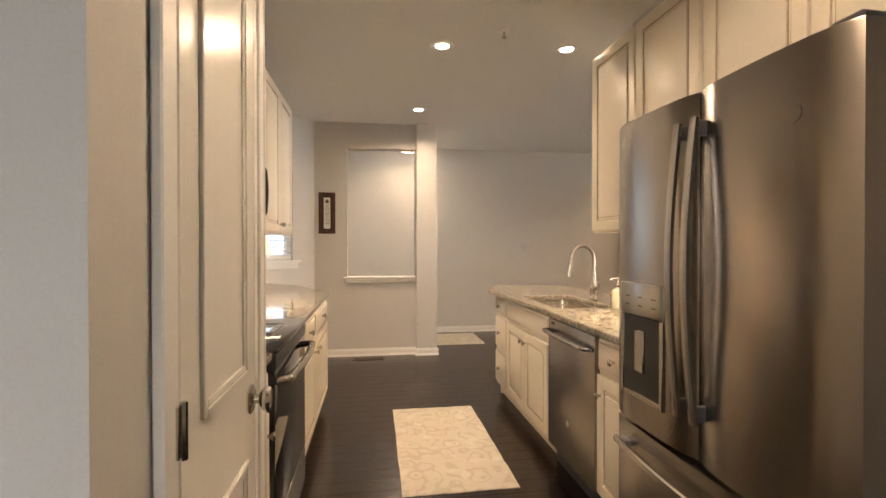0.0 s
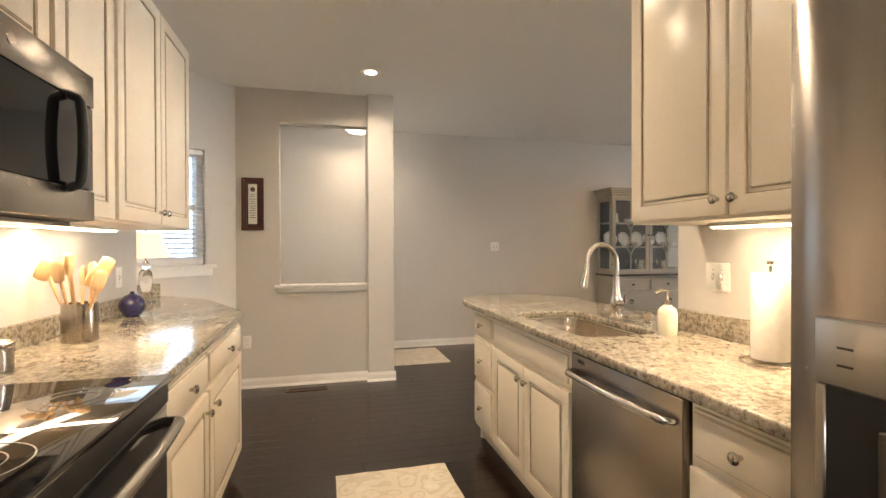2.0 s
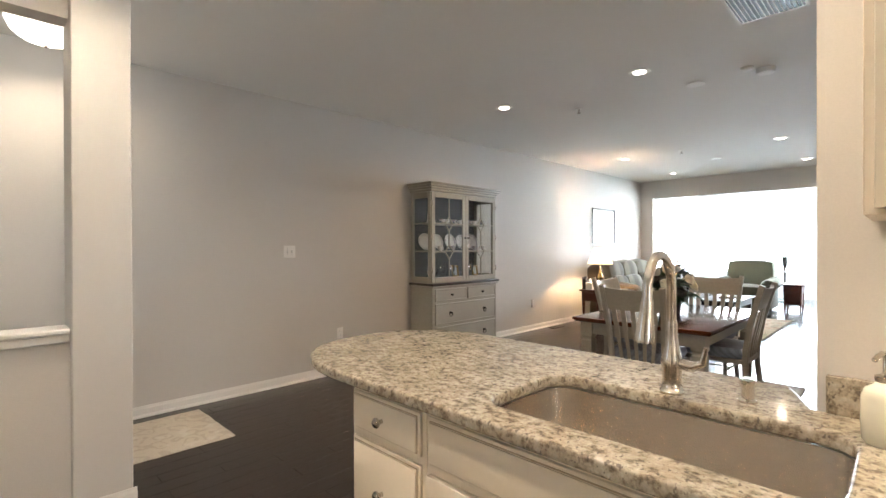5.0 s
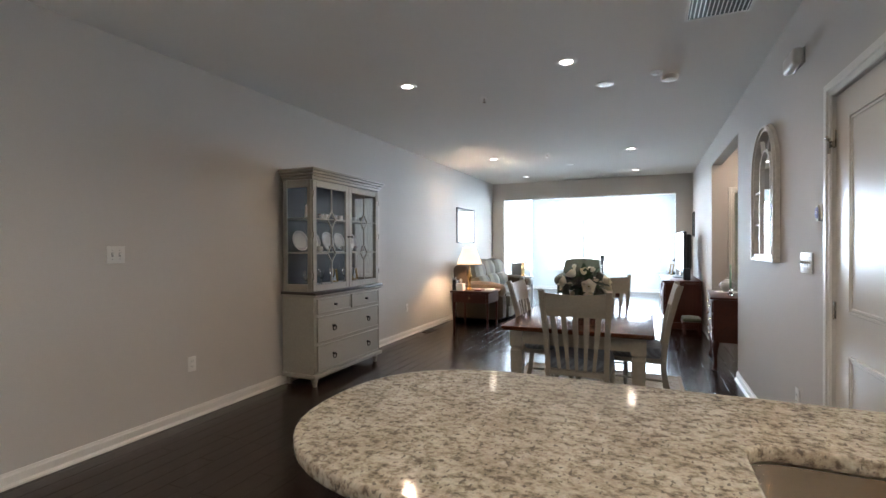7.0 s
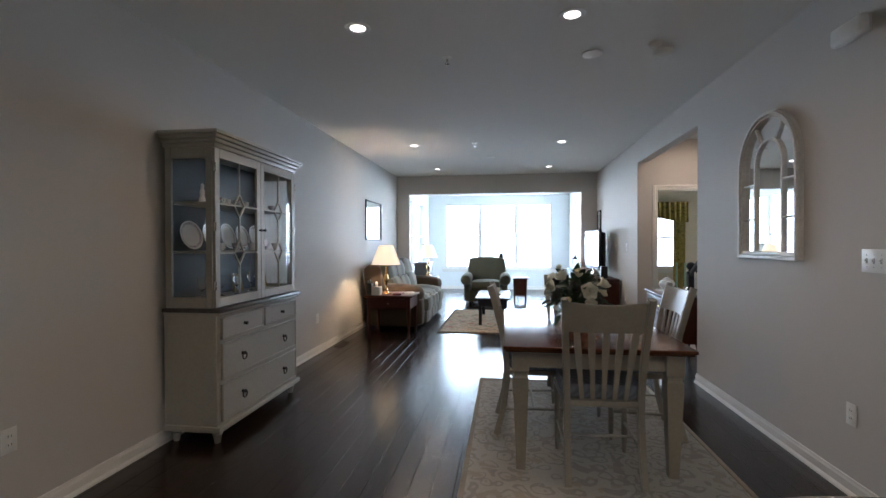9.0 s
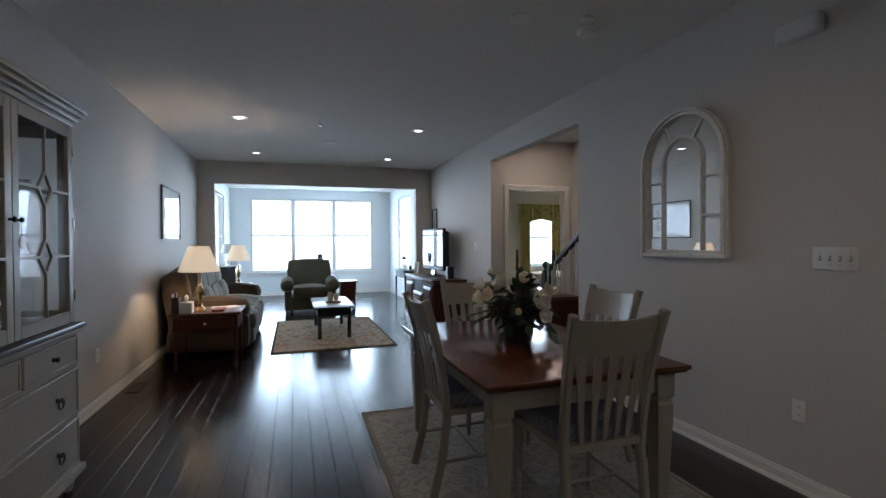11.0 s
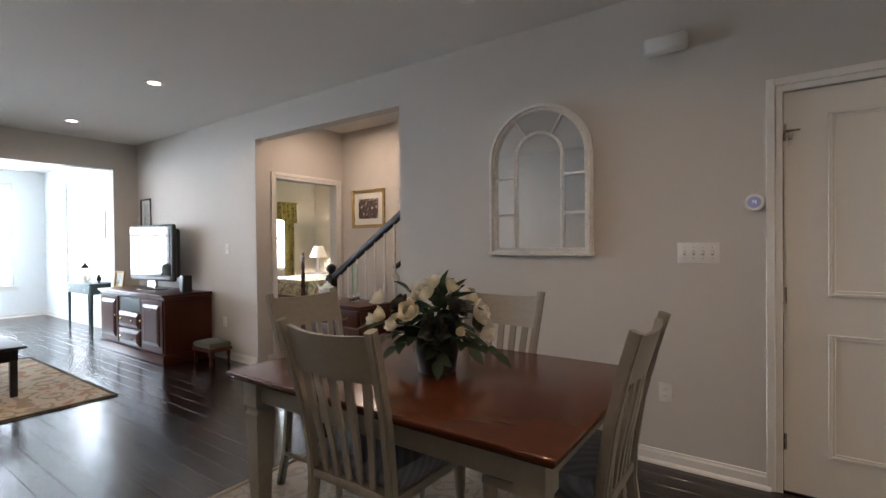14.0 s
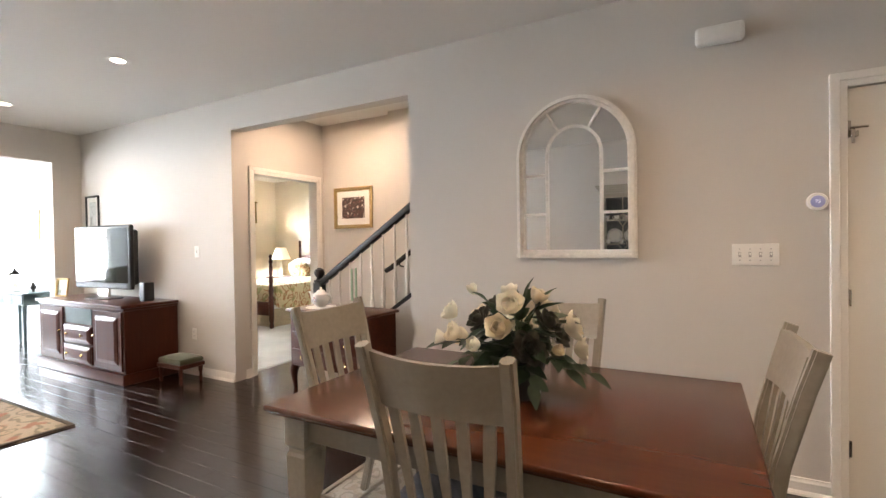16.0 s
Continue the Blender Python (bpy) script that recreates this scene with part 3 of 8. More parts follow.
def casing(name, p0, p1, z0, z1, w=0.07, t=0.018, legs_to_floor=True, label="white painted door casing with stepped moulding"):
    """Flat stepped casing round an opening whose edges are p0, p1 on a wall face (standing off to the right of p0-p1)."""
    p0, p1 = Vector((*p0, 0)), Vector((*p1, 0))
    d = (p1 - p0)
    L = d.length
    d.normalize()
    m = Matrix.Translation(p0) @ Matrix(((d.x, -d.y, 0, 0), (d.y, d.x, 0, 0), (0, 0, 1, 0), (0, 0, 0, 1)))
    bm = bmesh.new()
    for k, (a, tt) in enumerate(((0.0, t * 0.6), (w * 0.45, t))):
        b = w * 0.45 if k == 0 else w
        box(bm, -b, -tt, z0, -a, -0.001, z1 + b, 0.003, m=m)
        box(bm, L + a, -tt, z0, L + b, -0.001, z1 + b, 0.003, m=m)
        box(bm, -a, -tt - 0.0005, z1 + a, L + a, -0.001, z1 + b, 0.003, m=m)
        if not legs_to_floor:
            box(bm, -a, -tt - 0.0005, z0 - b, L + a, -0.001, z0 - a, 0.003, m=m)
    return structure(name, bm, TRIM, label, "trim")


casing("door_trim_closet", (3.16, 2.82), (2.34, 2.82), 0, 2.05)
casing("door_trim_bedroom", (7.76, 2.55), (7.76, 1.67), 0, 2.05)
casing("door_trim_pantry", (-0.31, 0.77), (-0.31, 1.23), 0, 2.05)


def panel_door(name, w, h, label, m, panels, knob_side=1, hinges=True, knob=True):
    """A moulded panel door in its own frame: x along the width, room face towards -y."""
    ob = tagged(link_mesh(name, B(0.003, 0.0, 0.01, w - 0.003, 0.035, h - 0.004, 0.003), DOORWHITE), label, "door", kind="structure")
    ob.matrix_basis = m
    for x0, z0, x1, z1 in panels:
        bm = bmesh.new()
        for a, t in ((0.0, 0.009), (0.014, 0.005)):
            q = 0.014
            box(bm, x0 + a, -t, z0 + a, x0 + a + q, 0.001, z1 - a, 0.002)
            box(bm, x1 - a - q, -t, z0 + a, x1 - a, 0.001, z1 - a, 0.002)
            box(bm, x0 + a + q, -t, z0 + a, x1 - a - q, 0.001, z0 + a + q, 0.002)
            box(bm, x0 + a + q, -t, z1 - a - q, x1 - a - q, 0.001, z1 - a, 0.002)
        part("door_panel", bm, DOORWHITE, ob, smooth=False)
    if hinges:
        for z in (0.22, h / 2 - 0.055, h - 0.25):
            bm = bmesh.new()
            x = 0.0 if knob_side > 0 else w
            lathe(bm, [(0.006, z), (0.0065, z + 0.002), (0.0065, z + 0.088), (0.006, z + 0.09)], 8, at=(x, -0.006, 0))
            box(bm, x - 0.014, -0.004, z + 0.004, x + 0.016, 0.002, z + 0.086, 0.001)
            part("hinge", bm, NICKEL, ob, "brushed nickel hinge")
    if knob:
        x = w - 0.05 if knob_side > 0 else 0.06
        mk = pose(x, 0, 0.93, 90, 0, 0)
        bm = lathe(bmesh.new(), [(0.034, 0.0), (0.035, 0.004), (0.028, 0.008), (0.012, 0.011), (0.011, 0.022), (0.020, 0.026), (0.029, 0.034), (0.030, 0.041), (0.024, 0.049), (0.008, 0.052)], 18, m=mk)
        part("door_knob", bm, NICKEL, ob, "brushed nickel door knob")
    return ob


# pantry door in the wall beside the camera's start, closet door in the dining wall
panel_door("door_1", 0.46, 2.05, "closed white two-panel pantry door with nickel knob", pose(-0.299, 0.77, 0, 0, 0, 90), [(0.085, 1.0, 0.375, 1.92), (0.085, 0.22, 0.375, 0.80)], 1)
panel_door("door_2", 0.82, 2.05, "closed white two-panel closet door with nickel hinges", pose(3.16, 2.808, 0, 0, 0, 180), [(0.18, 1.02, 0.64, 1.92), (0.18, 0.22, 0.64, 0.83)], 1)
# added, unseen panel that keeps outside light from leaking past the door
structure("closet_light_block", B(2.30, 2.72, 0.0005, 3.20, 2.765, 2.10), DARKGREY, "plain dark panel added unseen behind the closet door to block light", "wall")
# dark strip added to stop light under the door and darken the gap
structure("threshold", B(2.345, 2.772, 0.0005, 3.155, 2.802, 0.0095, 0.001), FLOORBED, "dark strip added under the closet door to close a light gap", "threshold")
bm = bmesh.new()
box(bm, 3.120, 2.822, 1.80, 3.150, 2.838, 1.83, 0.003)
tube(bm, [(3.155, 2.845, 1.845), (3.13, 2.855, 1.843), (3.09, 2.862, 1.842)], 0.006, 8)
tube(bm, [(3.142, 2.84, 1.845), (3.142, 2.84, 1.77)], 0.007, 8)
tagged(link_mesh("door_stop", bm, NICKEL, True), "nickel hinge-pin door stop on the closet door", "door stop")


def window_unit(name, m, w, z0, z1, cols, depth=0.10, mid=True, label="white double-hung window flooded with daylight"):
    """Frame, sashes and panes in an opening; x along the width, room side towards -y, opening from 0 to w."""
    ob = thing(name, label, "window", m=m, kind="structure")
    cw = w / cols
    for c in range(cols):
        a, b = c * cw, (c + 1) * cw
        bm = bmesh.new()
        f = 0.058
        box(bm, a, 0.03, z0, a + f, depth, z1, 0.004)
        box(bm, b - f, 0.03, z0, b, depth, z1, 0.004)
        box(bm, a + f, 0.03, z0, b - f, depth, z0 + f, 0.004)
        box(bm, a + f, 0.03, z1 - f, b - f, depth, z1, 0.004)
        part("window_frame", bm, TRIM, ob)
        zm = (z0 + z1) / 2
        if mid:
            part("meeting_rail", B(a + f, 0.045, zm - 0.022, b - f, depth - 0.01, zm + 0.022, 0.004), TRIM, ob)
        for q0, q1 in (((z0 + f, zm - 0.02), (zm + 0.02, z1 - f)) if mid else ((z0 + f, z1 - f),)):
            pane = part("pane", B(a + f - 0.004, 0.070, q0 - 0.003, b - f + 0.004, 0.074, q1 + 0.003), PANE, ob, smooth=False)
            pane.visible_shadow = False
    bm = bmesh.new()
    box(bm, -0.08, -0.045, z0 - 0.028, w + 0.08, 0.04, z0 - 0.001, 0.006, 2)
    box(bm, -0.06, -0.016, z0 - 0.095, w + 0.06, -0.001, z0 - 0.028, 0.004)
    part("window_sill", bm, TRIM, ob, "white window sill and apron")
    return ob


window_unit("window_1", pose(14.72, 6.41, 0, 0, 0, -90), 3.12, 0.60, 2.50, 3)
window_unit("window_2", pose(11.21, 6.89, 0), 2.60, 0.60, 2.45, 2)
window_unit("window_3", pose(13.60, 2.82, 0, 0, 0, 180), 1.30, 0.60, 2.45, 1)
window_unit("window_4", pose(-2.06 + 0.66 * 0.7071, 4.19 + 0.66 * 0.7071, 0, 0, 0, 45), 0.985, 1.14, 2.11, 1, label="white double-hung kitchen window with horizontal blinds")
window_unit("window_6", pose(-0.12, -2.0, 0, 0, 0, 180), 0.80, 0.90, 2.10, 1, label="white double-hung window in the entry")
window_unit("window_5", pose(12.2, 0.0, 0, 0, 0, -90), 0.85, 0.75, 2.15, 1)
window_unit("window_7", pose(12.2, 1.60, 0, 0, 0, -90), 0.85, 0.75, 2.15, 1)
# niche sill
bm = bmesh.new()
box(bm, -0.36, 5.515, 0.905, 0.487, 5.70, 0.932, 0.008, 2)
box(bm, -0.335, 5.538, 0.862, 0.487, 5.558, 0.905, 0.004)
structure("niche_sill", bm, TRIM, "white painted sill and apron of the wall opening", "trim")
# bright daylight beyond the windows
BACK = glow_mat("daylight_backdrop", (0.93, 0.97, 1.0), 13.0)
SIDEBACK = glow_mat("side_daylight_backdrop", (0.88, 0.95, 1.0), 11.0)
BLUEBACK = glow_mat("pale_sky_backdrop", (0.60, 0.80, 1.0), 2.8)
for n_, c in (("backdrop", (23.0, -10, -0.5, 23.2, 14, 8)), ("backdrop", (10, 13.0, -0.5, 22.9, 13.2, 8)), ("backdrop", (-40, 62, -6, 90, 62.2, 26)), ("backdrop", (-40, -62, -6, 90, -61.8, 26)), ("backdrop", (-62.2, -40, -6, -62, 90, 26))):
    structure(n_, B(*c), BLUEBACK if c[0] < 0 and c[1] != -62 else SIDEBACK if c[1] == 13.0 else BACK, "overexposed pale daylight distance", "backdrop")
structure("ground", B(-70, -70, -0.7, 90, 70, -0.5), plain("grass_ground", (0.07, 0.09, 0.04), 0.95, vary=0.3), "plain lawn around the house", "ground")
structure("roof", B(-2.5, -2.4, TOP + 0.12, 15.1, 7.3, TOP + 0.3), DARKGREY, "flat covering above the ceiling", "roof")

# ---- recessed lights ----


def can_light(at, watts, group, color=SOFT):
    ob = thing("recessed_light", "lit white-trimmed recessed ceiling downlight", "ceiling light", group, pose(*at, TOP))
    bm = lathe(bmesh.new(), [(0.048, -0.001), (0.050, -0.006), (0.078, -0.006), (0.084, -0.001)], 28, cap=False)
    part("trim_ring", bm, PLASTIC, ob)
    part("lens", lathe(bmesh.new(), [(0.0485, -0.004), (0.046, -0.0055)], 28), LENS, ob, "glowing warm white lens")
    area_lamp("recessed_lamp", look((at[0], at[1], TOP - 0.02), (at[0] + 0.001, at[1], 0)), 0.11, 0.11, watts, color, 150, "DISK")


for p, watts in (((0.487, 3.33), 19), ((1.397, 3.256), 15), ((0.466, 4.926), 15), ((0.45, 1.0), 17)):
    can_light(p, watts, "kitchen downlights")
for p in ((3.98, 5.58), (3.99, 4.21)):
    can_light(p, 12.5, "dining downlights", (1.0, 0.72, 0.46))
for p in ((7.613, 5.93), (7.65, 3.85), (9.72, 3.84), (9.73, 5.90)):
    can_light(p, 13, "living room downlights", (1.0, 0.76, 0.52))
area_lamp("hall_lamp", look((7.0, 2.25, TOP - 0.02), (7.001, 2.25, 0)), 0.26, 0.26, 24, (1.0, 0.75, 0.53), 175, "DISK")

# ---- kitchen ----


def knob_bm(bm, at, d):
    """A small round cabinet knob standing off along d (unit axis tuple)."""
    q = Vector((0, 0, 1)).rotation_difference(Vector(d)).to_matrix().to_4x4()
    return lathe(bm, [(0.007, 0.0), (0.0065, 0.010), (0.010, 0.014), (0.0155, 0.019), (0.0160, 0.024), (0.012, 0.029), (0.004, 0.031)], 14, m=Matrix.Translation(at) @ q)


def ring_bm(xa, xb, y0, y1, z0, z1, w, bev=0.0):
    """A rectangular frame of width w, one closed piece, between the planes x = xa and x = xb."""
    bm = bmesh.new()
    loops = []
    for x in (xa, xb):
        for q in (0.0, w):
            loops.append([bm.verts.new((x, y, z)) for y, z in ((y0 + q, z0 + q), (y1 - q, z0 + q), (y1 - q, z1 - q), (y0 + q, z1 - q))])
    oa, ia, ob_, ib = loops
    for p, q in ((oa, ia), (ob_, ib), (oa, ob_), (ia, ib)):
        for i in range(4):
            bm.faces.new((p[i], p[(i + 1) % 4], q[(i + 1) % 4], q[i]))
    if bev:
        bmesh.ops.recalc_face_normals(bm, faces=bm.faces)
        front = set(ob_) | set(ib)
        es = [e for e in bm.edges if e.verts[0] in front and e.verts[1] in front and not ({e.verts[0]} & set(ob_) and {e.verts[1]} & set(ib)) and not ({e.verts[1]} & set(ob_) and {e.verts[0]} & set(ib))]
        bmesh.ops.bevel(bm, geom=es, offset=bev, segments=2, affect="EDGES", profile=0.5)
    return bm


def raised_front(name, parent, sx, xf, y0, y1, z0, z1, knob=None, drawer=False):
    """A raised-panel cabinet front on the plane x = xf, facing sx (+1 or -1), with glaze lines and its knob."""
    f = 0.022
    rail = 0.058
    y0, y1, z0, z1 = y0 + 0.002, y1 - 0.002, z0 + 0.002, z1 - 0.002
    X = lambda a: xf + sx * a
    door = part(name, B(X(0), y0, z0, X(0.0125), y1, z1, 0.002), CREAM, parent)
    if drawer:
        part("raised_panel", box(bmesh.new(), X(0.0127), y0 + 0.012, z0 + 0.012, X(0.0205), y1 - 0.012, z1 - 0.012, 0.006, 2), CREAM, door)
        part("glaze_line", ring_bm(X(0.0126), X(0.0145), y0 + 0.0088, y1 - 0.0088, z0 + 0.0088, z1 - 0.0088, 0.003), GLAZE, door, "brown antique glaze line", smooth=False)
        if knob:
            part("knob", knob_bm(bmesh.new(), (X(0.0205), knob[0], knob[1]), (sx, 0, 0)), NICKEL, door, "brushed nickel knob")
        return door
    part("frame", ring_bm(X(0.0126), X(f), y0, y1, z0, z1, rail, 0.004), CREAM, door)
    g = rail + 0.020
    part("raised_panel", box(bmesh.new(), X(0.0127), y0 + g, z0 + g, X(0.0205), y1 - g, z1 - g, 0.007, 2), CREAM, door)
    for ins, w, t in ((rail + 0.0004, 0.0035, 0.0180), (rail + 0.0150, 0.0035, 0.0155)):
        part("glaze_line", ring_bm(X(0.0126), X(t), y0 + ins, y1 - ins, z0 + ins, z1 - ins, w), GLAZE, door, "brown antique glaze line", smooth=False)
    if knob:
        part("knob", knob_bm(bmesh.new(), (X(f), knob[0], knob[1]), (sx, 0, 0)), NICKEL, door, "brushed nickel knob")
    return door


def base_cab(name_label, sx, xf, xb, y0, y1, layout, sink_below=False):
    """A base cabinet between y0 and y1; layout lists (kind, y0, y1, z0, z1, knob)."""
    ob = thing("base_cabinet", name_label, "cabinet", "cream kitchen cabinets")
    bm = bmesh.new()
    lo, hi = sorted((xf, xb))
    box(bm, lo, y0 + 0.0008, 0.105, hi, y1 - 0.0008, 0.68 if sink_below else 0.874, 0.0015)
    part("body", bm, CREAM, ob)
    if sink_below:
        part("face_frame", B(lo, y0 + 0.0008, 0.6805, lo + 0.045, y1 - 0.0008, 0.874, 0.0015), CREAM, ob)
    part("toe_kick", B(min(xf - sx * 0.06, xb), y0 + 0.001, 0.0, max(xf - sx * 0.06, xb), y1 - 0.001, 0.104), CREAM, ob, "recessed toe kick")
    for kind, a, b, z0, z1, kn in layout:
        raised_front("drawer_front" if kind == "drawer" else ("false_front" if kind == "false" else "door"), ob, sx, xf, a, b, z0, z1, kn, kind != "door")
    return ob


XR, XRB = 1.062, 1.655
pen = base_cab("cream raised-panel three-drawer cabinet at the peninsula end", -1, XR, XRB, 3.61, 3.97,
         [("drawer", 3.625, 3.955, 0.725, 0.855, (3.79, 0.79)), ("drawer", 3.625, 3.955, 0.43, 0.705, (3.79, 0.568)), ("drawer", 3.625, 3.955, 0.13, 0.41, (3.79, 0.27))])
base_cab("cream raised-panel sink cabinet with two doors", -1, XR, XRB, 2.70, 3.61,
         [("false", 2.715, 3.595, 0.715, 0.855, None), ("door", 2.715, 3.152, 0.13, 0.695, (3.115, 0.62)), ("door", 3.158, 3.595, 0.13, 0.695, (3.195, 0.62))], True)
base_cab("cream raised-panel cabinet with drawer over door beside the fridge", -1, XR, XRB, 1.74, 2.085,
         [("drawer", 1.752, 2.073, 0.715, 0.855, (1.91, 0.785)), ("door", 1.752, 2.073, 0.13, 0.695, (2.035, 0.60))])
part("back_panel", B(1.6555, 2.83, 0.0, 1.675, 3.97, 0.874, 0.002), CREAM, pen)
part("end_panel", B(1.10, 3.9705, 0.0, 1.675, 3.99, 0.874, 0.003), CREAM, pen)

XL, XLB = -0.402, -1.035
base_cab("cream base cabinet beside the pantry wall with drawer over door", 1, XL, XLB, 1.405, 1.78,
         [("drawer", 1.42, 1.768, 0.715, 0.855, (1.595, 0.785)), ("door", 1.42, 1.768, 0.13, 0.695, (1.73, 0.62))])
base_cab("cream base cabinet beside the range with drawer over door", 1, XL, XLB, 2.545, 3.12,
         [("drawer", 2.558, 3.107, 0.715, 0.855, (2.83, 0.785)), ("door", 2.558, 3.107, 0.13, 0.695, (3.06, 0.62))])
base_cab("cream base cabinet at the counter end with drawer over door", 1, XL, XLB, 3.12, 3.90,
         [("drawer", 3.133, 3.885, 0.715, 0.855, (3.51, 0.785)), ("door", 3.133, 3.885, 0.13, 0.695, (3.19, 0.62))])
bm = prism(bmesh.new(), [(-0.42, 3.902), (-0.74, 4.62), (-1.12, 4.98), (-1.55, 4.55), (-1.25, 4.29), (-1.02, 4.29), (-1.02, 3.902)], 0.10, 0.874)
part("toe_kick", prism(bmesh.new(), [(-0.48, 3.902), (-0.79, 4.58), (-1.12, 4.90), (-1.50, 4.52), (-1.22, 4.29), (-1.02, 4.29), (-1.02, 3.902)], 0.0, 0.0995), CREAM,
     tagged(link_mesh("corner_cabinet", bm, CREAM), "cream angled end cabinet under the granite counter", "cabinet", "cream kitchen cabinets"), smooth=False)


def flat_top(ob):
    """Keep the level faces of a slab flat and only its rounded rim smooth."""
    for p in ob.data.polygons:
        if abs(p.normal.z) > 0.99:
            p.use_smooth = False
    return ob


def counter(name, outline, label, holes=()):
    bm = prism(bmesh.new(), outline, 0.876, 0.912, bev=0.008, seg=3)
    return tagged(flat_top(link_mesh(name, bm, GRANITE, True)), label, "countertop")


# right-hand counter: two slabs with the sink's opening left free between them
def bow(cx, cy, rx, ry, k, n):
    """Half of a full-bodied ellipse, from its +x end over +y to its -x end."""
    out = []
    for i in range(n + 1):
        c, q = math.cos(math.pi * i / n), math.sin(math.pi * i / n)
        out.append((cx + rx * math.copysign(abs(c) ** (2 / k), c), cy + ry * abs(q) ** (2 / k)))
    return out


XE = 1.85
outer = [(1.02, 1.735), (1.655, 1.735), (1.655, 2.826), (XE, 2.90)] + bow(1.431, 3.98, 0.419, 0.48, 2.4, 24) + [(1.012, 3.97)]
SX0, SX1, SY0, SY1 = 1.125, 1.495, 2.73, 3.46
hole = [(x + (SX0 + SX1) / 2, y + (SY0 + SY1) / 2) for x, y in rounded(SX1 - SX0, SY1 - SY0, 0.07, 5)]


def slab_with_hole(outline, inner, z0, z1):
    bm = bmesh.new()
    loops = []
    for ring in (outline, inner):
        vs = [bm.verts.new((x, y, z1)) for x, y in ring]
        loops.append([bm.edges.new((vs[i], vs[(i + 1) % len(vs)])) for i in range(len(vs))])
    bmesh.ops.triangle_fill(bm, use_beauty=True, use_dissolve=False, edges=loops[0] + loops[1])
    def inside(p):
        return all((inner[(i + 1) % len(inner)][0] - x) * (p.y - y) - (inner[(i + 1) % len(inner)][1] - y) * (p.x - x) > 1e-7 for i, (x, y) in enumerate(inner))

    bmesh.ops.delete(bm, geom=[f for f in bm.faces if inside(f.calc_center_median())], context="FACES_ONLY")
    faces = list(bm.faces)
    r = bmesh.ops.extrude_face_region(bm, geom=faces)
    moved = [v for v in r["geom"] if isinstance(v, bmesh.types.BMVert)]
    bmesh.ops.translate(bm, verts=moved, vec=(0, 0, z0 - z1))
    bmesh.ops.recalc_face_normals(bm, faces=bm.faces)
    rim = [e for e in bm.edges if len(e.link_faces) == 2 and abs(e.link_faces[0].normal.z - e.link_faces[1].normal.z) > 0.5]
    bmesh.ops.bevel(bm, geom=rim, offset=0.009, segments=3, affect="EDGES", profile=0.5)
    return bm


tagged(flat_top(link_mesh("peninsula_countertop", slab_with_hole(outer, hole, 0.876, 0.912), GRANITE, True)), "polished beige speckled granite countertop with rounded peninsula end", "countertop")
counter("left_countertop", [(-0.372, 1.406), (-1.036, 1.406), (-1.036, 1.776), (-0.372, 1.776)], "polished beige speckled granite countertop beside the range")
counter("left_countertop", [(-0.372, 2.547), (-1.036, 2.547), (-1.036, 4.276), (-1.94, 4.276), (-1.15, 5.065), (-0.735, 4.69), (-0.378, 3.97)], "polished beige speckled granite countertop with an angled end")
for name_, c in (("backsplash", (1.633, 1.74, 0.913, 1.655, 2.80, 1.005)), ("backsplash", (-1.036, 1.408, 0.913, -1.014, 1.775, 1.005)), ("backsplash", (-1.036, 2.55, 0.913, -1.014, 4.268, 1.005))):
    tagged(link_mesh(name_, B(*c, 0.003, 2), GRANITE), "speckled granite backsplash strip on the counter", "backsplash")
tagged(link_mesh("backsplash", box(bmesh.new(), 0.0, -0.024, 0.913, 0.95, -0.003, 1.005, 0.003, 2, m=pose(-1.84, 4.41, 0, 0, 0, 45)), GRANITE), "speckled granite backsplash strip below the window", "backsplash")

# sink with two-level bowl, faucet, dispensers
bm = bmesh.new()
zs = [(0.874, 0.0), (0.80, 0.004), (0.72, 0.010), (0.700, 0.03), (0.694, 0.07)]
rings = []
for z, ins in zs:
    rr = rounded(SX1 - SX0 + 0.01 - 2 * ins, SY1 - SY0 + 0.01 - 2 * ins, max(0.02, 0.075 - ins * 0.4), 5)
    rings.append([bm.verts.new((x + (SX0 + SX1) / 2, y + (SY0 + SY1) / 2, z)) for x, y in rr])
for a, b in zip(rings, rings[1:]):
    for i in range(len(a)):
        bm.faces.new((a[i], a[(i + 1) % len(a)], b[(i + 1) % len(a)], b[i]))
bm.faces.new(rings[-1])
sink = tagged(link_mesh("kitchen_sink", bm, SINKSTEEL, True), "undermount brushed stainless steel sink bowl", "sink")
part("drain", lathe(bmesh.new(), [(0.045, 0.6945), (0.045, 0.697), (0.034, 0.697), (0.030, 0.695), (0.012, 0.6955)], 20, at=(1.33, 3.1, 0)), CHROME, sink)
fx, fy = 1.545, 3.125
faucet = thing("faucet", "brushed nickel pull-down kitchen faucet with side lever", "faucet", m=pose(fx, fy, 0.912))
part("base", lathe(bmesh.new(), [(0.031, 0), (0.032, 0.006), (0.027, 0.012), (0.024, 0.03), (0.026, 0.07), (0.029, 0.085), (0.026, 0.10), (0.019, 0.13), (0.015, 0.17), (0.0155, 0.19), (0.014, 0.20)], 20), NICKEL, faucet)
spout = [(0, 0, 0.20), (0, 0, 0.27)] + [(-0.085 + 0.085 * math.cos(radians(a)), 0, 0.29 + 0.095 * math.sin(radians(a))) for a in range(0, 181, 15)] + [(-0.172, 0.0, 0.26)]
part("spout", tube(bmesh.new(), spout, 0.0125, 12), NICKEL, faucet)
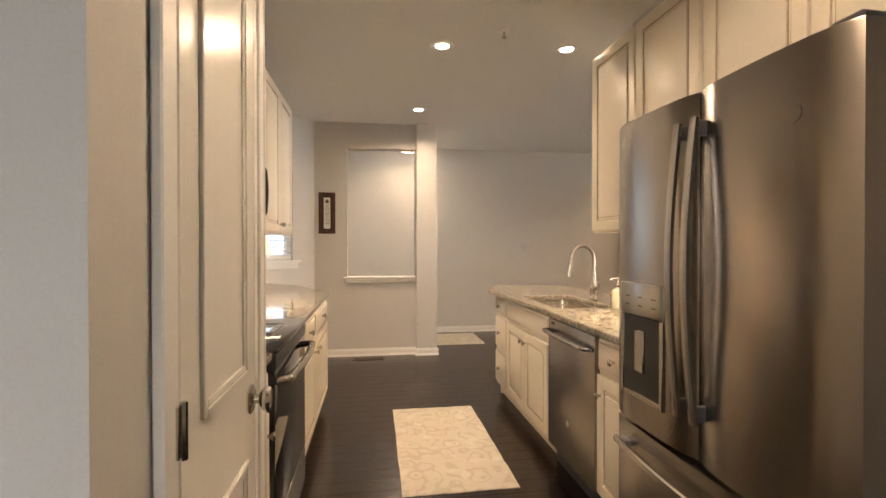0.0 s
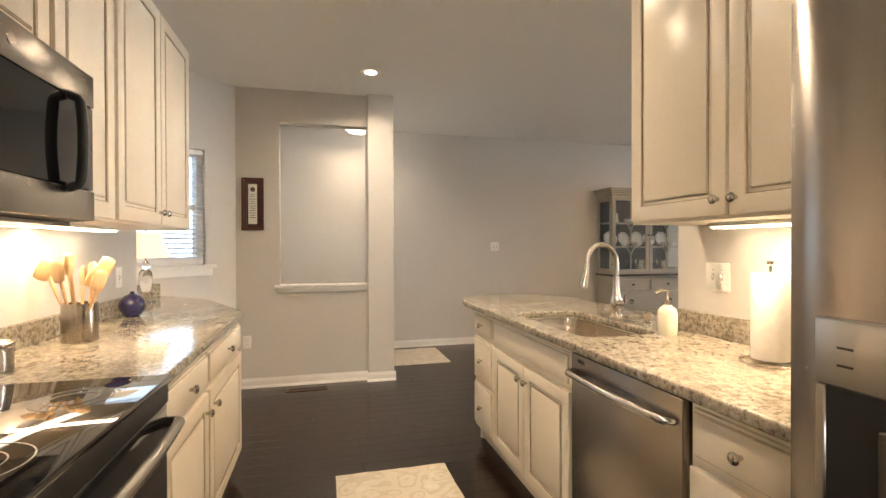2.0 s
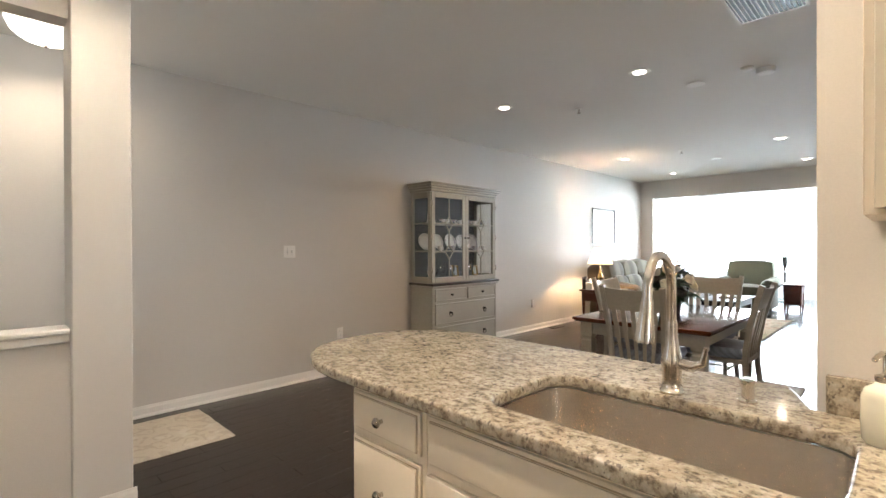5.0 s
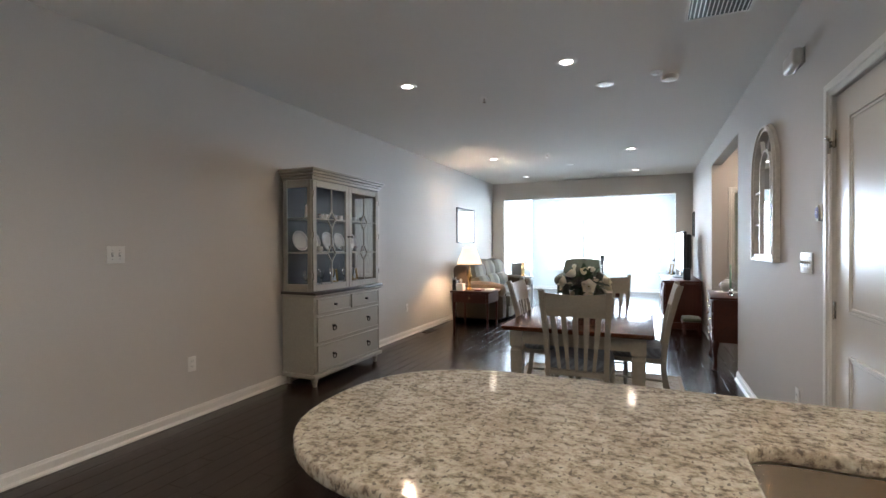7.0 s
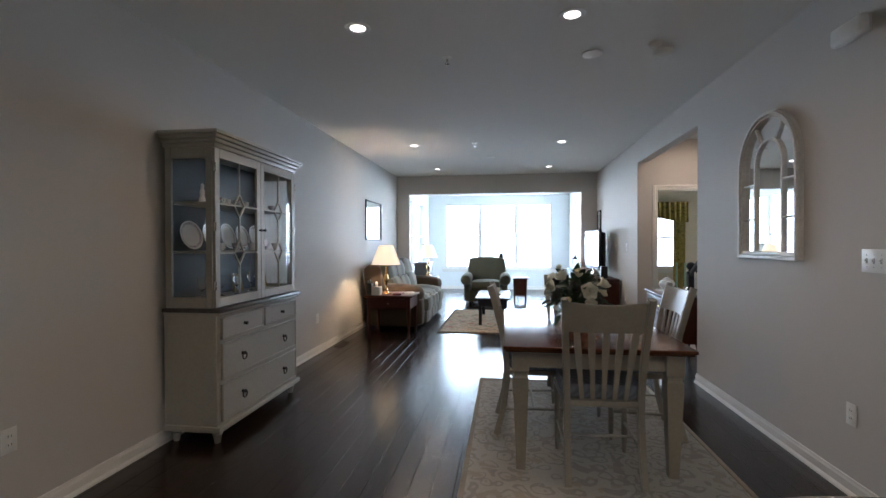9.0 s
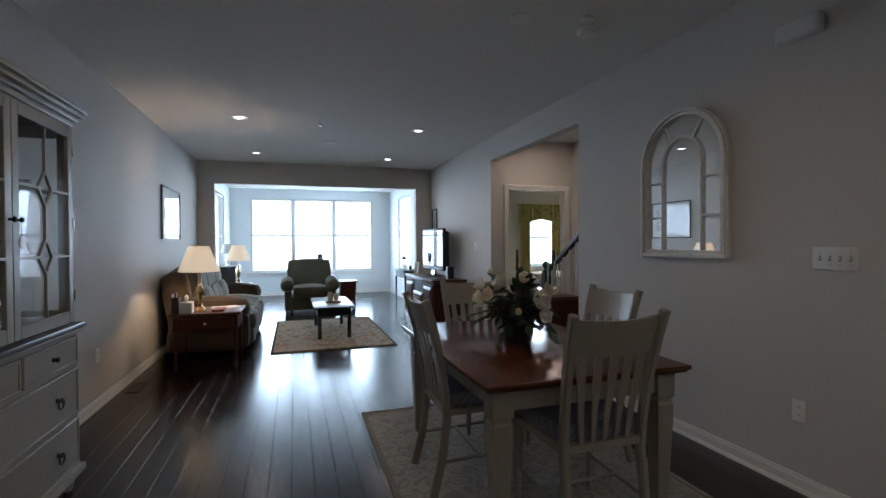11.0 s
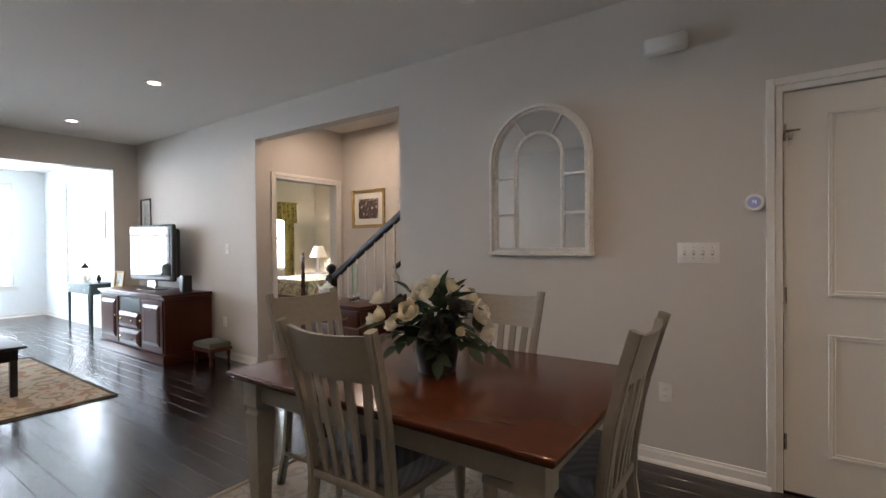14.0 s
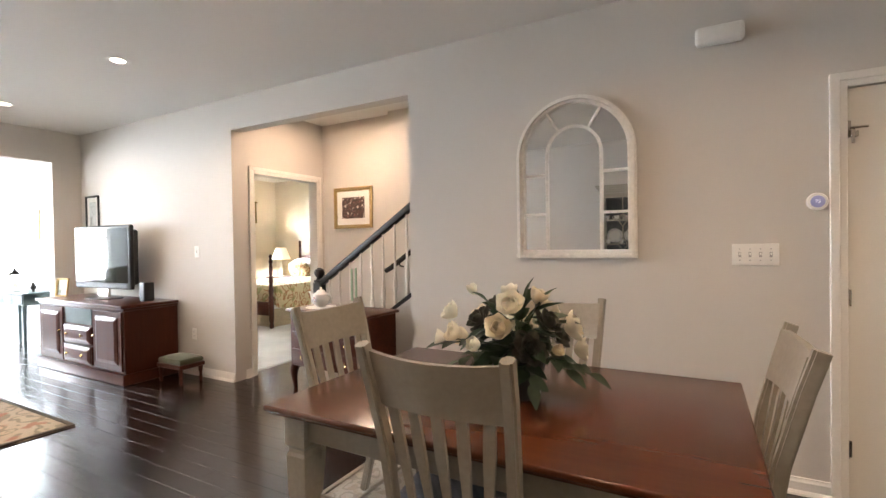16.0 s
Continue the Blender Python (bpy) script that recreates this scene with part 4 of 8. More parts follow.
part("spray_head", tube(bmesh.new(), [(-0.171, 0, 0.275), (-0.176, 0, 0.24), (-0.188, 0, 0.180), (-0.191, 0, 0.165)], [0.0150, 0.017, 0.024, 0.022], 14), NICKEL, faucet)
part("lever", tube(bmesh.new(), [(0, -0.02, 0.085), (-0.004, -0.055, 0.082), (-0.008, -0.082, 0.095), (-0.012, -0.09, 0.14)], [0.016, 0.014, 0.010, 0.006], 10), NICKEL, faucet)
sd = thing("soap_pump", "brushed nickel built-in soap dispenser on the counter", "soap dispenser", m=pose(1.60, 2.955, 0.912))
part("body", lathe(bmesh.new(), [(0.022, 0), (0.022, 0.005), (0.015, 0.010), (0.014, 0.035), (0.019, 0.045), (0.020, 0.058), (0.012, 0.062)], 16), NICKEL, sd)
part("nozzle", tube(bmesh.new(), [(0, 0, 0.055), (-0.03, 0, 0.056)], 0.006, 8), NICKEL, sd)
sp = thing("soap_bottle", "clear glass bottle of cream hand soap with pump", "soap bottle", m=pose(1.492, 2.69, 0.912))
part("bottle", lathe(bmesh.new(), [(0.034, 0), (0.038, 0.005), (0.040, 0.05), (0.039, 0.095), (0.033, 0.112), (0.018, 0.122), (0.015, 0.13)], 22), SOAP, sp, "cream soap in a clear bottle")
bm = lathe(bmesh.new(), [(0.017, 0.128), (0.018, 0.140), (0.008, 0.144), (0.005, 0.148), (0.005, 0.180), (0.010, 0.182), (0.010, 0.190)], 14)
tube(bm, [(0, 0, 0.187), (-0.03, 0.01, 0.186), (-0.045, 0.015, 0.178)], 0.005, 8)
part("pump", bm, NICKEL, sp, "silver pump head")
tw = thing("paper_towel", "white paper towel roll on an upright nickel holder", "paper towel", m=pose(1.462, 2.195, 0.912))
bm = lathe(bmesh.new(), [(0.020, 0.018), (0.052, 0.016), (0.054, 0.03), (0.0535, 0.27), (0.052, 0.288), (0.020, 0.286)], 28)
part("roll", bm, PAPER, tw)
bm = bmesh.new()
tube(bm, [(0.082 * math.cos(a * math.pi / 12), 0.082 * math.sin(a * math.pi / 12), 0.006) for a in range(24)], 0.005, 8, closed=True)
tube(bm, [(-0.08, 0, 0.006), (0.08, 0, 0.006)], 0.004, 8)
tube(bm, [(0, 0, 0.005), (0, 0, 0.318)], 0.005, 8)
lathe(bm, [(0.004, 0.312), (0.011, 0.318), (0.010, 0.33), (0.003, 0.335)], 12)
part("holder", bm, NICKEL, tw, "nickel wire holder")

# dishwasher
dwx = 1.04
dw = thing("dishwasher", "stainless steel dishwasher with curved bar handle", "dishwasher")
part("door", B(dwx, 2.092, 0.115, dwx + 0.05, 2.694, 0.866, 0.006, 2), STEEL, dw)
part("tub", B(dwx + 0.05, 2.095, 0.10, 1.65, 2.692, 0.868), DARKGREY, dw, "dark tub behind the door")
part("control_strip", B(dwx + 0.006, 2.10, 0.8665, dwx + 0.05, 2.686, 0.874), BLACKGLASS, dw, "black top control strip")
part("kick_plate", B(dwx + 0.055, 2.095, 0.0, dwx + 0.075, 2.692, 0.11), DARKGREY, dw)
bm = tube(bmesh.new(), [(dwx - 0.002, 2.128, 0.795), (dwx - 0.035, 2.135, 0.798)] + [(dwx - 0.045 - 0.012 * math.sin(math.pi * i / 10), 2.15 + 0.486 * i / 10, 0.80) for i in range(11)] + [(dwx - 0.035, 2.651, 0.798), (dwx - 0.002, 2.658, 0.795)], 0.0135, 12)
part("handle", bm, STEELH, dw, "curved stainless bar handle")
part("badge", lathe(bmesh.new(), [(0.018, 0), (0.018, 0.002)], 20, m=pose(dwx - 0.001, 2.40, 0.33, 0, -90, 0)), NICKEL, dw, "round plain badge")
bm = bmesh.new()
for i in range(4):
    box(bm, dwx - 0.0012, 2.60 + i * 0.012, 0.835, dwx + 0.001, 2.606 + i * 0.012, 0.85)
part("vent", bm, BLACK, dw, "small vent slots")

# refrigerator
FX = 0.945
fr = thing("refrigerator", "stainless steel french-door refrigerator with bottom freezer", "refrigerator")
part("cabinet", B(FX + 0.075, 0.79, 0.012, 1.645, 1.722, 1.741, 0.004), DARKGREY, fr, "dark grey cabinet")


def fridge_door(name, y0, y1, z0, z1, bow=0.018):
    bm = bmesh.new()
    n = 10
    f, b = [], []
    for i in range(n + 1):
        t = i / n
        edge = min(t, 1 - t)
        x = FX - bow * math.sin(math.pi * t) * 0.5 + (0.014 if edge == 0 else 0.0)
        f.append((x, y0 + (y1 - y0) * t))
    out = f + [(FX + 0.07, y1), (FX + 0.07, y0)]
    return prism(bm, out, z0, z1, bev=0.004, seg=2)


dl = part("fridge_door", fridge_door("d", 1.262, 1.722, 0.655, 1.758), STEEL, fr)
part("fridge_door", fridge_door("d", 0.790, 1.256, 0.655, 1.758), STEEL, fr)
part("freezer_drawer", fridge_door("d", 0.790, 1.722, 0.06, 0.640, 0.02), STEEL, fr)


def flat_bar(pts, up, w, t, bev=0.005):
    """A flat bar swept along pts: w wide along the axis up, t thick, with softened edges."""
    bm = bmesh.new()
    up, rings = Vector(up), []
    for k, p in enumerate(pts):
        d = (Vector(pts[min(k + 1, len(pts) - 1)]) - Vector(pts[max(k - 1, 0)])).normalized()
        nrm = d.cross(up).normalized()
        rings.append([bm.verts.new(Vector(p) + up * (a * w / 2 - (bev if a > 0 else -bev) * (1 - abs(c))) + nrm * (b * t / 2 - (bev if b > 0 else -bev) * abs(c)))
                      for a, b, c in ((-1, -1, 0), (-1, -1, 1), (-1, 1, 1), (-1, 1, 0), (1, 1, 0), (1, 1, 1), (1, -1, 1), (1, -1, 0))])
    for a, b in zip(rings, rings[1:]):
        for k in range(8):
            bm.faces.new((a[k], a[(k + 1) % 8], b[(k + 1) % 8], b[k]))
    bm.faces.new(rings[0][::-1])
    bm.faces.new(rings[-1])
    bmesh.ops.recalc_face_normals(bm, faces=bm.faces)
    return bm


for yy in (1.296, 1.222):
    pts = [(FX - 0.034 - 0.030 * math.sin(math.pi * k / 16), yy, 1.668 - 0.885 * k / 16) for k in range(17)]
    h_ = part("handle", flat_bar(pts, (0, 1, 0), 0.026, 0.020), STEELH, fr, "long bowed flat stainless handle")
    for z in (1.640, 0.812):
        part("mount", B(FX - 0.036, yy - 0.011, z - 0.022, FX + 0.012, yy + 0.011, z + 0.022, 0.004, 2), DARKGREY, h_, "dark handle mount")
pts = [(FX - 0.034 - 0.026 * math.sin(math.pi * k / 16), 0.85 + 0.81 * k / 16, 0.566) for k in range(17)]
h_ = part("handle", flat_bar(pts, (0, 0, 1), 0.026, 0.020), STEELH, fr, "long bowed flat stainless handle")
for y in (0.885, 1.625):
    part("mount", B(FX - 0.036, y - 0.022, 0.555, FX + 0.012, y + 0.022, 0.577, 0.004, 2), DARKGREY, h_, "dark handle mount")
bm = bmesh.new()
xd = FX - 0.012
box(bm, xd - 0.006, 1.40, 1.05, xd + 0.03, 1.655, 1.165, 0.006, 2)
disp = part("dispenser_panel", bm, steel_mat("dispenser_steel", (0.42, 0.40, 0.37), 0.3, "y"), fr, "steel control panel with small marks")
for i in range(3):
    for z in (1.085, 1.115):
        part("mark", B(xd - 0.0075, 1.43 + 0.08 * i, z, xd - 0.005, 1.455 + 0.08 * i, z + 0.004), DARKGREY, disp, "small grey control mark", smooth=False)
bm = bmesh.new()
box(bm, xd - 0.004, 1.400, 0.75, xd + 0.03, 1.418, 1.048, 0.003)
box(bm, xd - 0.004, 1.637, 0.75, xd + 0.03, 1.655, 1.048, 0.003)
box(bm, xd - 0.004, 1.418, 0.75, xd + 0.03, 1.637, 0.772, 0.003)
part("dispenser_frame", bm, STEELH, fr, "steel dispenser surround")
part("dispenser_recess", B(xd - 0.001, 1.418, 0.772, xd + 0.02, 1.637, 1.048), BLACK, fr, "black dispenser recess")
part("paddle", box(bmesh.new(), xd - 0.010, 1.50, 0.85, xd + 0.002, 1.555, 1.0, 0.004), STEELH, fr, "steel dispenser paddle")
part("badge", lathe(bmesh.new(), [(0.022, 0), (0.022, 0.002)], 20, m=pose(FX - 0.006, 0.93, 1.60, 0, -90, 0)), STEEL, fr, "round plain badge")
for y in (0.80, 1.64):
    part("hinge_cover", B(FX + 0.02, y, 1.743, FX + 0.16, y + 0.07, 1.776, 0.006), DARKGREY, fr)


def upper_cab(label, sx, xf, xb, y0, y1, z0, z1, doors):
    ob = thing("wall_cabinet", label, "cabinet", "cream wall cabinets")
    lo, hi = sorted((xf, xb))
    bm = bmesh.new()
    box(bm, lo, y0 + 0.0006, z0, hi, y1 - 0.0006, z1, 0.0015)
    part("body", bm, CREAM, ob)
    for a0, a1, k in doors:
        raised_front("door", ob, sx, xf, a0, a1, z0 + 0.010, z1 - 0.012, k)
    return ob


UR, URB, UZ, UT = 1.345, 1.655, 1.385, 2.445
upper_cab("cream raised-panel wall cabinet with two doors beside the peninsula", -1, UR, URB, 1.735, 2.718, UZ - 0.008, UT, [(1.75, 2.222, (2.191, 1.440)), (2.230, 2.703, (2.261, 1.440))])
upper_cab("cream raised-panel wall cabinet above the refrigerator", -1, UR, URB, 0.785, 1.733, 1.83, UT, [(0.80, 1.256, (1.225, 1.90)), (1.262, 1.72, (1.293, 1.90))])
UL, ULB = -0.705, -1.035
upper_cab("cream raised-panel wall cabinet with two doors over the counter", 1, UL, ULB, 3.05, 4.06, UZ, UT, [(3.065, 3.552, (3.52, 1.455)), (3.558, 4.045, (3.59, 1.455))])
upper_cab("narrow cream raised-panel wall cabinet beside the microwave", 1, UL, ULB, 2.62, 3.049, UZ, UT, [(2.632, 3.037, (2.67, 1.455))])
upper_cab("cream raised-panel wall cabinet above the microwave", 1, UL, ULB, 1.85, 2.619, 1.80, UT, [(1.862, 2.232, (2.20, 1.87)), (2.238, 2.607, (2.27, 1.87))])
upper_cab("cream raised-panel wall cabinet beside the pantry wall", 1, UL, ULB, 1.41, 1.849, UZ, UT, [(1.42, 1.838, (1.80, 1.455))])


def undercab(y0, y1, x, watts, UZ=UZ):
    ob = thing("undercabinet_light", "lit slim white undercabinet light bar", "cabinet light", "undercabinet lights", pose(x, (y0 + y1) / 2, UZ))
    h_ = (y1 - y0) / 2
    part("housing", B(-0.05, -h_, -0.016, 0.05, h_, -0.001, 0.004), PLASTIC, ob)
    part("diffuser", B(-0.042, -h_ + 0.01, -0.022, 0.042, h_ - 0.01, -0.0165, 0.003), STRIP, ob, "glowing warm diffuser")
    area_lamp("undercabinet_lamp", look((x, (y0 + y1) / 2, UZ - 0.026), (x + 0.001, (y0 + y1) / 2, 0)), 0.06, y1 - y0 - 0.04, watts, WARM, 165)


undercab(1.80, 2.50, 1.56, 15, UZ - 0.008)
undercab(2.72, 3.60, -0.93, 8.5)
undercab(1.43, 1.80, -0.93, 5)

# microwave over the range
mw = thing("microwave", "stainless over-the-range microwave with black glass door", "microwave")
MX = -0.60
part("body", B(-1.035, 1.853, 1.365, MX - 0.002, 2.617, 1.795, 0.004), DARKGREY, mw)
bm = bmesh.new()
box(bm, MX - 0.001, 1.855, 1.70, MX + 0.022, 2.615, 1.794, 0.004, 2)
box(bm, MX - 0.001, 1.855, 1.368, MX + 0.022, 2.615, 1.455, 0.004, 2)
part("door_frame", bm, STEELH, mw, "brushed steel upper and lower door bands")
part("door_glass", B(MX - 0.001, 1.856, 1.4555, MX + 0.019, 2.614, 1.6995, 0.003), BLACKGLASS, mw, "black glass door and control area")
part("handle", tube(bmesh.new(), [(MX + 0.02, 2.47, 1.70), (MX + 0.045, 2.47, 1.69)] + [(MX + 0.050 + 0.006 * math.sin(math.pi * i / 8), 2.47, 1.68 - 0.21 * i / 8) for i in range(9)] + [(MX + 0.045, 2.47, 1.46), (MX + 0.02, 2.47, 1.45)], 0.013, 10), BLACK, mw, "black curved handle")
part("badge", lathe(bmesh.new(), [(0.014, 0), (0.014, 0.002)], 18, m=pose(MX + 0.022, 2.235, 1.748, 0, 90, 0)), NICKEL, mw, "round plain badge")
part("vent_grille", B(-1.0, 1.88, 1.352, MX - 0.03, 2.59, 1.3645, 0.002), STEELH, mw, "steel underside grille")

# range
rg = thing("range", "stainless and black electric range with glass cooktop", "range")
RX = -0.365
part("body", B(-1.03, 1.785, 0.03, RX - 0.05, 2.538, 0.90, 0.003), DARKGREY, rg)
part("cooktop", B(-1.0, 1.782, 0.9005, RX + 0.012, 2.541, 0.918, 0.005, 2), BLACKGLASS, rg, "glossy black glass cooktop")
bm = bmesh.new()
for cx, cy, r in ((-0.52, 1.98, 0.10), (-0.52, 2.35, 0.085), (-0.83, 1.98, 0.075), (-0.83, 2.35, 0.10)):
    for q in (r, r * 0.62):
        lathe(bm, [(q - 0.0015, 0.9184), (q + 0.0015, 0.9184), (q + 0.0015, 0.9188), (q - 0.0015, 0.9188)], 36, at=(cx, cy, 0), cap=False)
part("burner_ring", bm, plain("grey_print", (0.035, 0.035, 0.035), 0.3, vary=0.05), rg, "thin grey burner rings")
bm = bmesh.new()
box(bm, -1.03, 1.785, 0.9185, -0.985, 2.538, 1.10, 0.006, 2)
bp = part("backguard", bm, STEELH, rg, "stainless backguard with control knobs")
for y in (1.87, 1.96, 2.37, 2.46):
    part("control_knob", lathe(bmesh.new(), [(0.022, 0), (0.021, 0.018), (0.017, 0.022)], 18, m=pose(-0.985, y, 1.01, 0, 90, 0)), BLACK, bp, "black control knob")
part("clock_display", B(-0.986, 2.08, 0.985, -0.982, 2.25, 1.045), BLACKGLASS, bp)
bm = bmesh.new()
box(bm, RX - 0.05, 1.790, 0.25, RX, 2.533, 0.835, 0.005, 2)
part("oven_door", bm, BLACKGLASS, rg, "black glass oven door")
part("door_trim", B(RX - 0.05, 1.788, 0.838, RX + 0.004, 2.535, 0.8995, 0.004, 2), BLACK, rg)
part("drawer", B(RX - 0.05, 1.790, 0.06, RX, 2.533, 0.245, 0.005, 2), STEELH, rg, "stainless storage drawer")
part("handle", tube(bmesh.new(), [(RX, 1.83, 0.79), (RX + 0.035, 1.835, 0.793)] + [(RX + 0.046 + 0.014 * math.sin(math.pi * i / 10), 1.85 + 0.623 * i / 10, 0.795) for i in range(11)] + [(RX + 0.035, 2.488, 0.793), (RX, 2.493, 0.79)], 0.0165, 12), STEELH, rg, "curved stainless oven handle")

# things on the left counter
ck = thing("utensil_crock", "stainless crock full of wooden cooking spoons", "utensil crock", m=pose(-0.875, 3.20, 0.912))
part("crock", lathe(bmesh.new(), [(0.060, 0), (0.062, 0.004), (0.062, 0.15), (0.060, 0.155), (0.057, 0.153), (0.056, 0.02)], 26, cap=True), STEEL, ck, "brushed steel crock")
random.seed(5)
for i in range(9):
    a, lean = i * 2.4, random.uniform(0.02, 0.085)
    x, y = 0.03 * math.cos(a), 0.03 * math.sin(a)
    ln = random.uniform(0.27, 0.36)
    ex, ey = x + lean * math.cos(a), y + lean * math.sin(a)
    bm = tube(bmesh.new(), [(x * 0.3, y * 0.3, 0.02), ((x + ex) / 2, (y + ey) / 2, ln * 0.55), (ex * 0.9, ey * 0.9, ln * 0.8)], 0.006, 8)
    soft_box(bm, 0.058, 0.018, 0.088, 0.0, 4, m=pose(ex, ey, ln * 0.88, 0, 25 * math.cos(a), math.degrees(a) + 90 * (i % 2)), rnd=1.2)
    part("wooden_spoon", bm, SPOONWOOD, ck, "light wooden spoon")
tp = thing("lidded_canister", "small lidded steel canister on the counter", "canister", m=pose(-0.90, 2.72, 0.912))
part("body", lathe(bmesh.new(), [(0.050, 0), (0.055, 0.005), (0.055, 0.075), (0.050, 0.08)], 22), STEEL, tp)
part("lid", lathe(bmesh.new(), [(0.056, 0.0805), (0.056, 0.088), (0.030, 0.098), (0.010, 0.10), (0.012, 0.112), (0.004, 0.116)], 22), NICKEL, tp)
gb = thing("glass_ball", "blue-violet blown glass ball on the counter", "ornament", m=pose(-0.924, 3.87, 0.912))
part("ball", lathe(bmesh.new(), [(0.02, 0.004), (0.04, 0.010), (0.060, 0.04), (0.066, 0.065), (0.060, 0.092), (0.038, 0.116), (0.012, 0.127), (0.010, 0.137), (0.004, 0.14)], 24), BLUEGLASS, gb)
part("ring_stand", lathe(bmesh.new(), [(0.045, 0), (0.047, 0.003), (0.032, 0.006)], 22), CHROME, gb)


def table_lamp(label, m, base_prof, base_mat, shade_prof, shade_m, watts, color, bulb_h, group=""):
    ob = thing("table_lamp", label, "table lamp", group, m)
    part("base", lathe(bmesh.new(), base_prof, 24), base_mat, ob)
    top = base_prof[-1][1]
    part("stem", tube(bmesh.new(), [(0, 0, top - 0.01), (0, 0, shade_prof[-1][1] + 0.01)], 0.005, 8), BRASS, ob)
    bm = bmesh.new()
    n = 40
    outer_, inner_ = shade_prof, [(r - 0.003, z) for r, z in reversed(shade_prof)]
    prof = outer_ + inner_
    lathe(bm, prof + [prof[0]], n, cap=False)
    sh = part("shade", bm, shade_m, ob, "glowing cloth shade")
    part("finial", lathe(bmesh.new(), [(0.004, shade_prof[-1][1] + 0.005), (0.009, shade_prof[-1][1] + 0.014), (0.003, shade_prof[-1][1] + 0.026)], 12), BRASS, ob)
    bulb("lamp_bulb", m @ Vector((0, 0, bulb_h)), watts, color, 0.03)
    return ob


table_lamp("lit crystal table lamp with white pleated shade on the counter", pose(-1.11, 4.63, 0.912),
           [(0.060, 0), (0.060, 0.012), (0.045, 0.016), (0.042, 0.05), (0.028, 0.07), (0.036, 0.10), (0.044, 0.15), (0.038, 0.20), (0.022, 0.225), (0.030, 0.24), (0.028, 0.265), (0.012, 0.28)], GLASS,
           [(0.150, 0.305), (0.088, 0.475)], SHADEK, 5, WARM, 0.40)


def outlet(kind, at, rz, label, toggles=1):
    """A wall plate; its face looks along -y before turning by rz."""
    w = 0.072 + 0.046 * (toggles - 1) if kind == "switch" else 0.072
    ob = thing("light_switch" if kind == "switch" else "wall_outlet", label, "switch" if kind == "switch" else "outlet", m=pose(*at, 0, 0, rz))
    part("plate", B(-w / 2, -0.006, -0.058, w / 2, 0.0, 0.058, 0.003, 2), PLASTIC, ob)
    bm = bmesh.new()
    if kind == "switch":
        for i in range(toggles):
            x = (i - (toggles - 1) / 2) * 0.046
            part("slot", B(x - 0.0065, -0.0066, -0.0135, x + 0.0065, -0.0055, 0.0135), SLOTGREY, ob, "grey toggle slot")
            part("toggle", B(x - 0.004, -0.017, -0.003, x + 0.004, -0.0067, 0.010, 0.002), PLASTIC, ob)
            for z in (-0.030, 0.030):
                part("screw", lathe(bmesh.new(), [(0.0032, 0.0), (0.0028, 0.001)], 8, m=pose(x, -0.006, z, 90, 0, 0)), SLOTGREY, ob)
    else:
        for z in (-0.02, 0.02):
            prism(bm, [(x, y) for x, y in rounded(0.033, 0.029, 0.010, 4)], 0.0, 0.0025, m=pose(0, -0.0055, z, 90, 0, 0))
        part("receptacle", bm, PLASTIC, ob)
        bm = bmesh.new()
        for z in (-0.02, 0.02):
            box(bm, -0.008, -0.0088, z - 0.004, -0.006, -0.0079, z + 0.006)
            box(bm, 0.006, -0.0088, z - 0.004, 0.008, -0.0079, z + 0.006)
        part("slots", bm, BLACK, ob)
    return ob


outlet("switch", (1.659, 2.595, 1.16), -90, "white double toggle switch plate on the kitchen wall", 2)
outlet("outlet", (1.659, 2.02, 1.13), -90, "white outlet plate on the kitchen wall")
outlet("outlet", (-1.039, 2.95, 1.12), 90, "white outlet plate above the counter")
outlet("switch", (-1.039, 4.0, 1.12), 90, "white switch plate above the counter", 1)
outlet("outlet", (-0.60, 5.559, 0.42), 0, "white outlet plate on the niche wall")
outlet("switch", (2.30, 6.889, 1.28), 0, "white double switch plate on the dining wall", 2)
outlet("outlet", (2.86, 6.889, 0.42), 0, "white outlet plate on the dining wall")
outlet("outlet", (6.40, 6.889, 0.42), 0, "white outlet plate on the long wall")
outlet("switch", (3.54, 2.821, 1.23), 180, "white four-gang toggle switch plate on the dining wall", 4)
outlet("outlet", (3.71, 2.821, 0.42), 180, "white outlet plate on the dining wall")
outlet("switch", (8.30, 2.821, 1.265), 180, "white switch plate in the living room", 1)
outlet("outlet", (8.37, 2.821, 0.42), 180, "white outlet plate in the living room")

# ---- wall and ceiling fixtures ----


def dome_light(at):
    ob = thing("ceiling_dome_light", "lit white glass flush-mount dome light", "ceiling light", m=pose(*at, TOP))
    part("pan", lathe(bmesh.new(), [(0.19, -0.001), (0.20, -0.02), (0.19, -0.028)], 30), PLASTIC, ob)
    part("dome", lathe(bmesh.new(), [(0.188, -0.029), (0.190, -0.06), (0.165, -0.115), (0.115, -0.155), (0.05, -0.175), (0.008, -0.178)], 30), DOME, ob, "glowing frosted glass bowl")
    part("finial", lathe(bmesh.new(), [(0.010, -0.1785), (0.012, -0.188), (0.004, -0.20)], 12), NICKEL, ob)
    area_lamp("dome_lamp", look((at[0], at[1], TOP - 0.21), (at[0] + 0.001, at[1], 0)), 0.34, 0.34, 9, SOFT, 180, "DISK")


dome_light((0.47, 6.38))


def disc_fixture(name, label, category, at, prof, material):
    ob = tagged(link_mesh(name, lathe(bmesh.new(), prof, 26), material, True), label, category)
    ob.matrix_basis = pose(*at)
    return ob


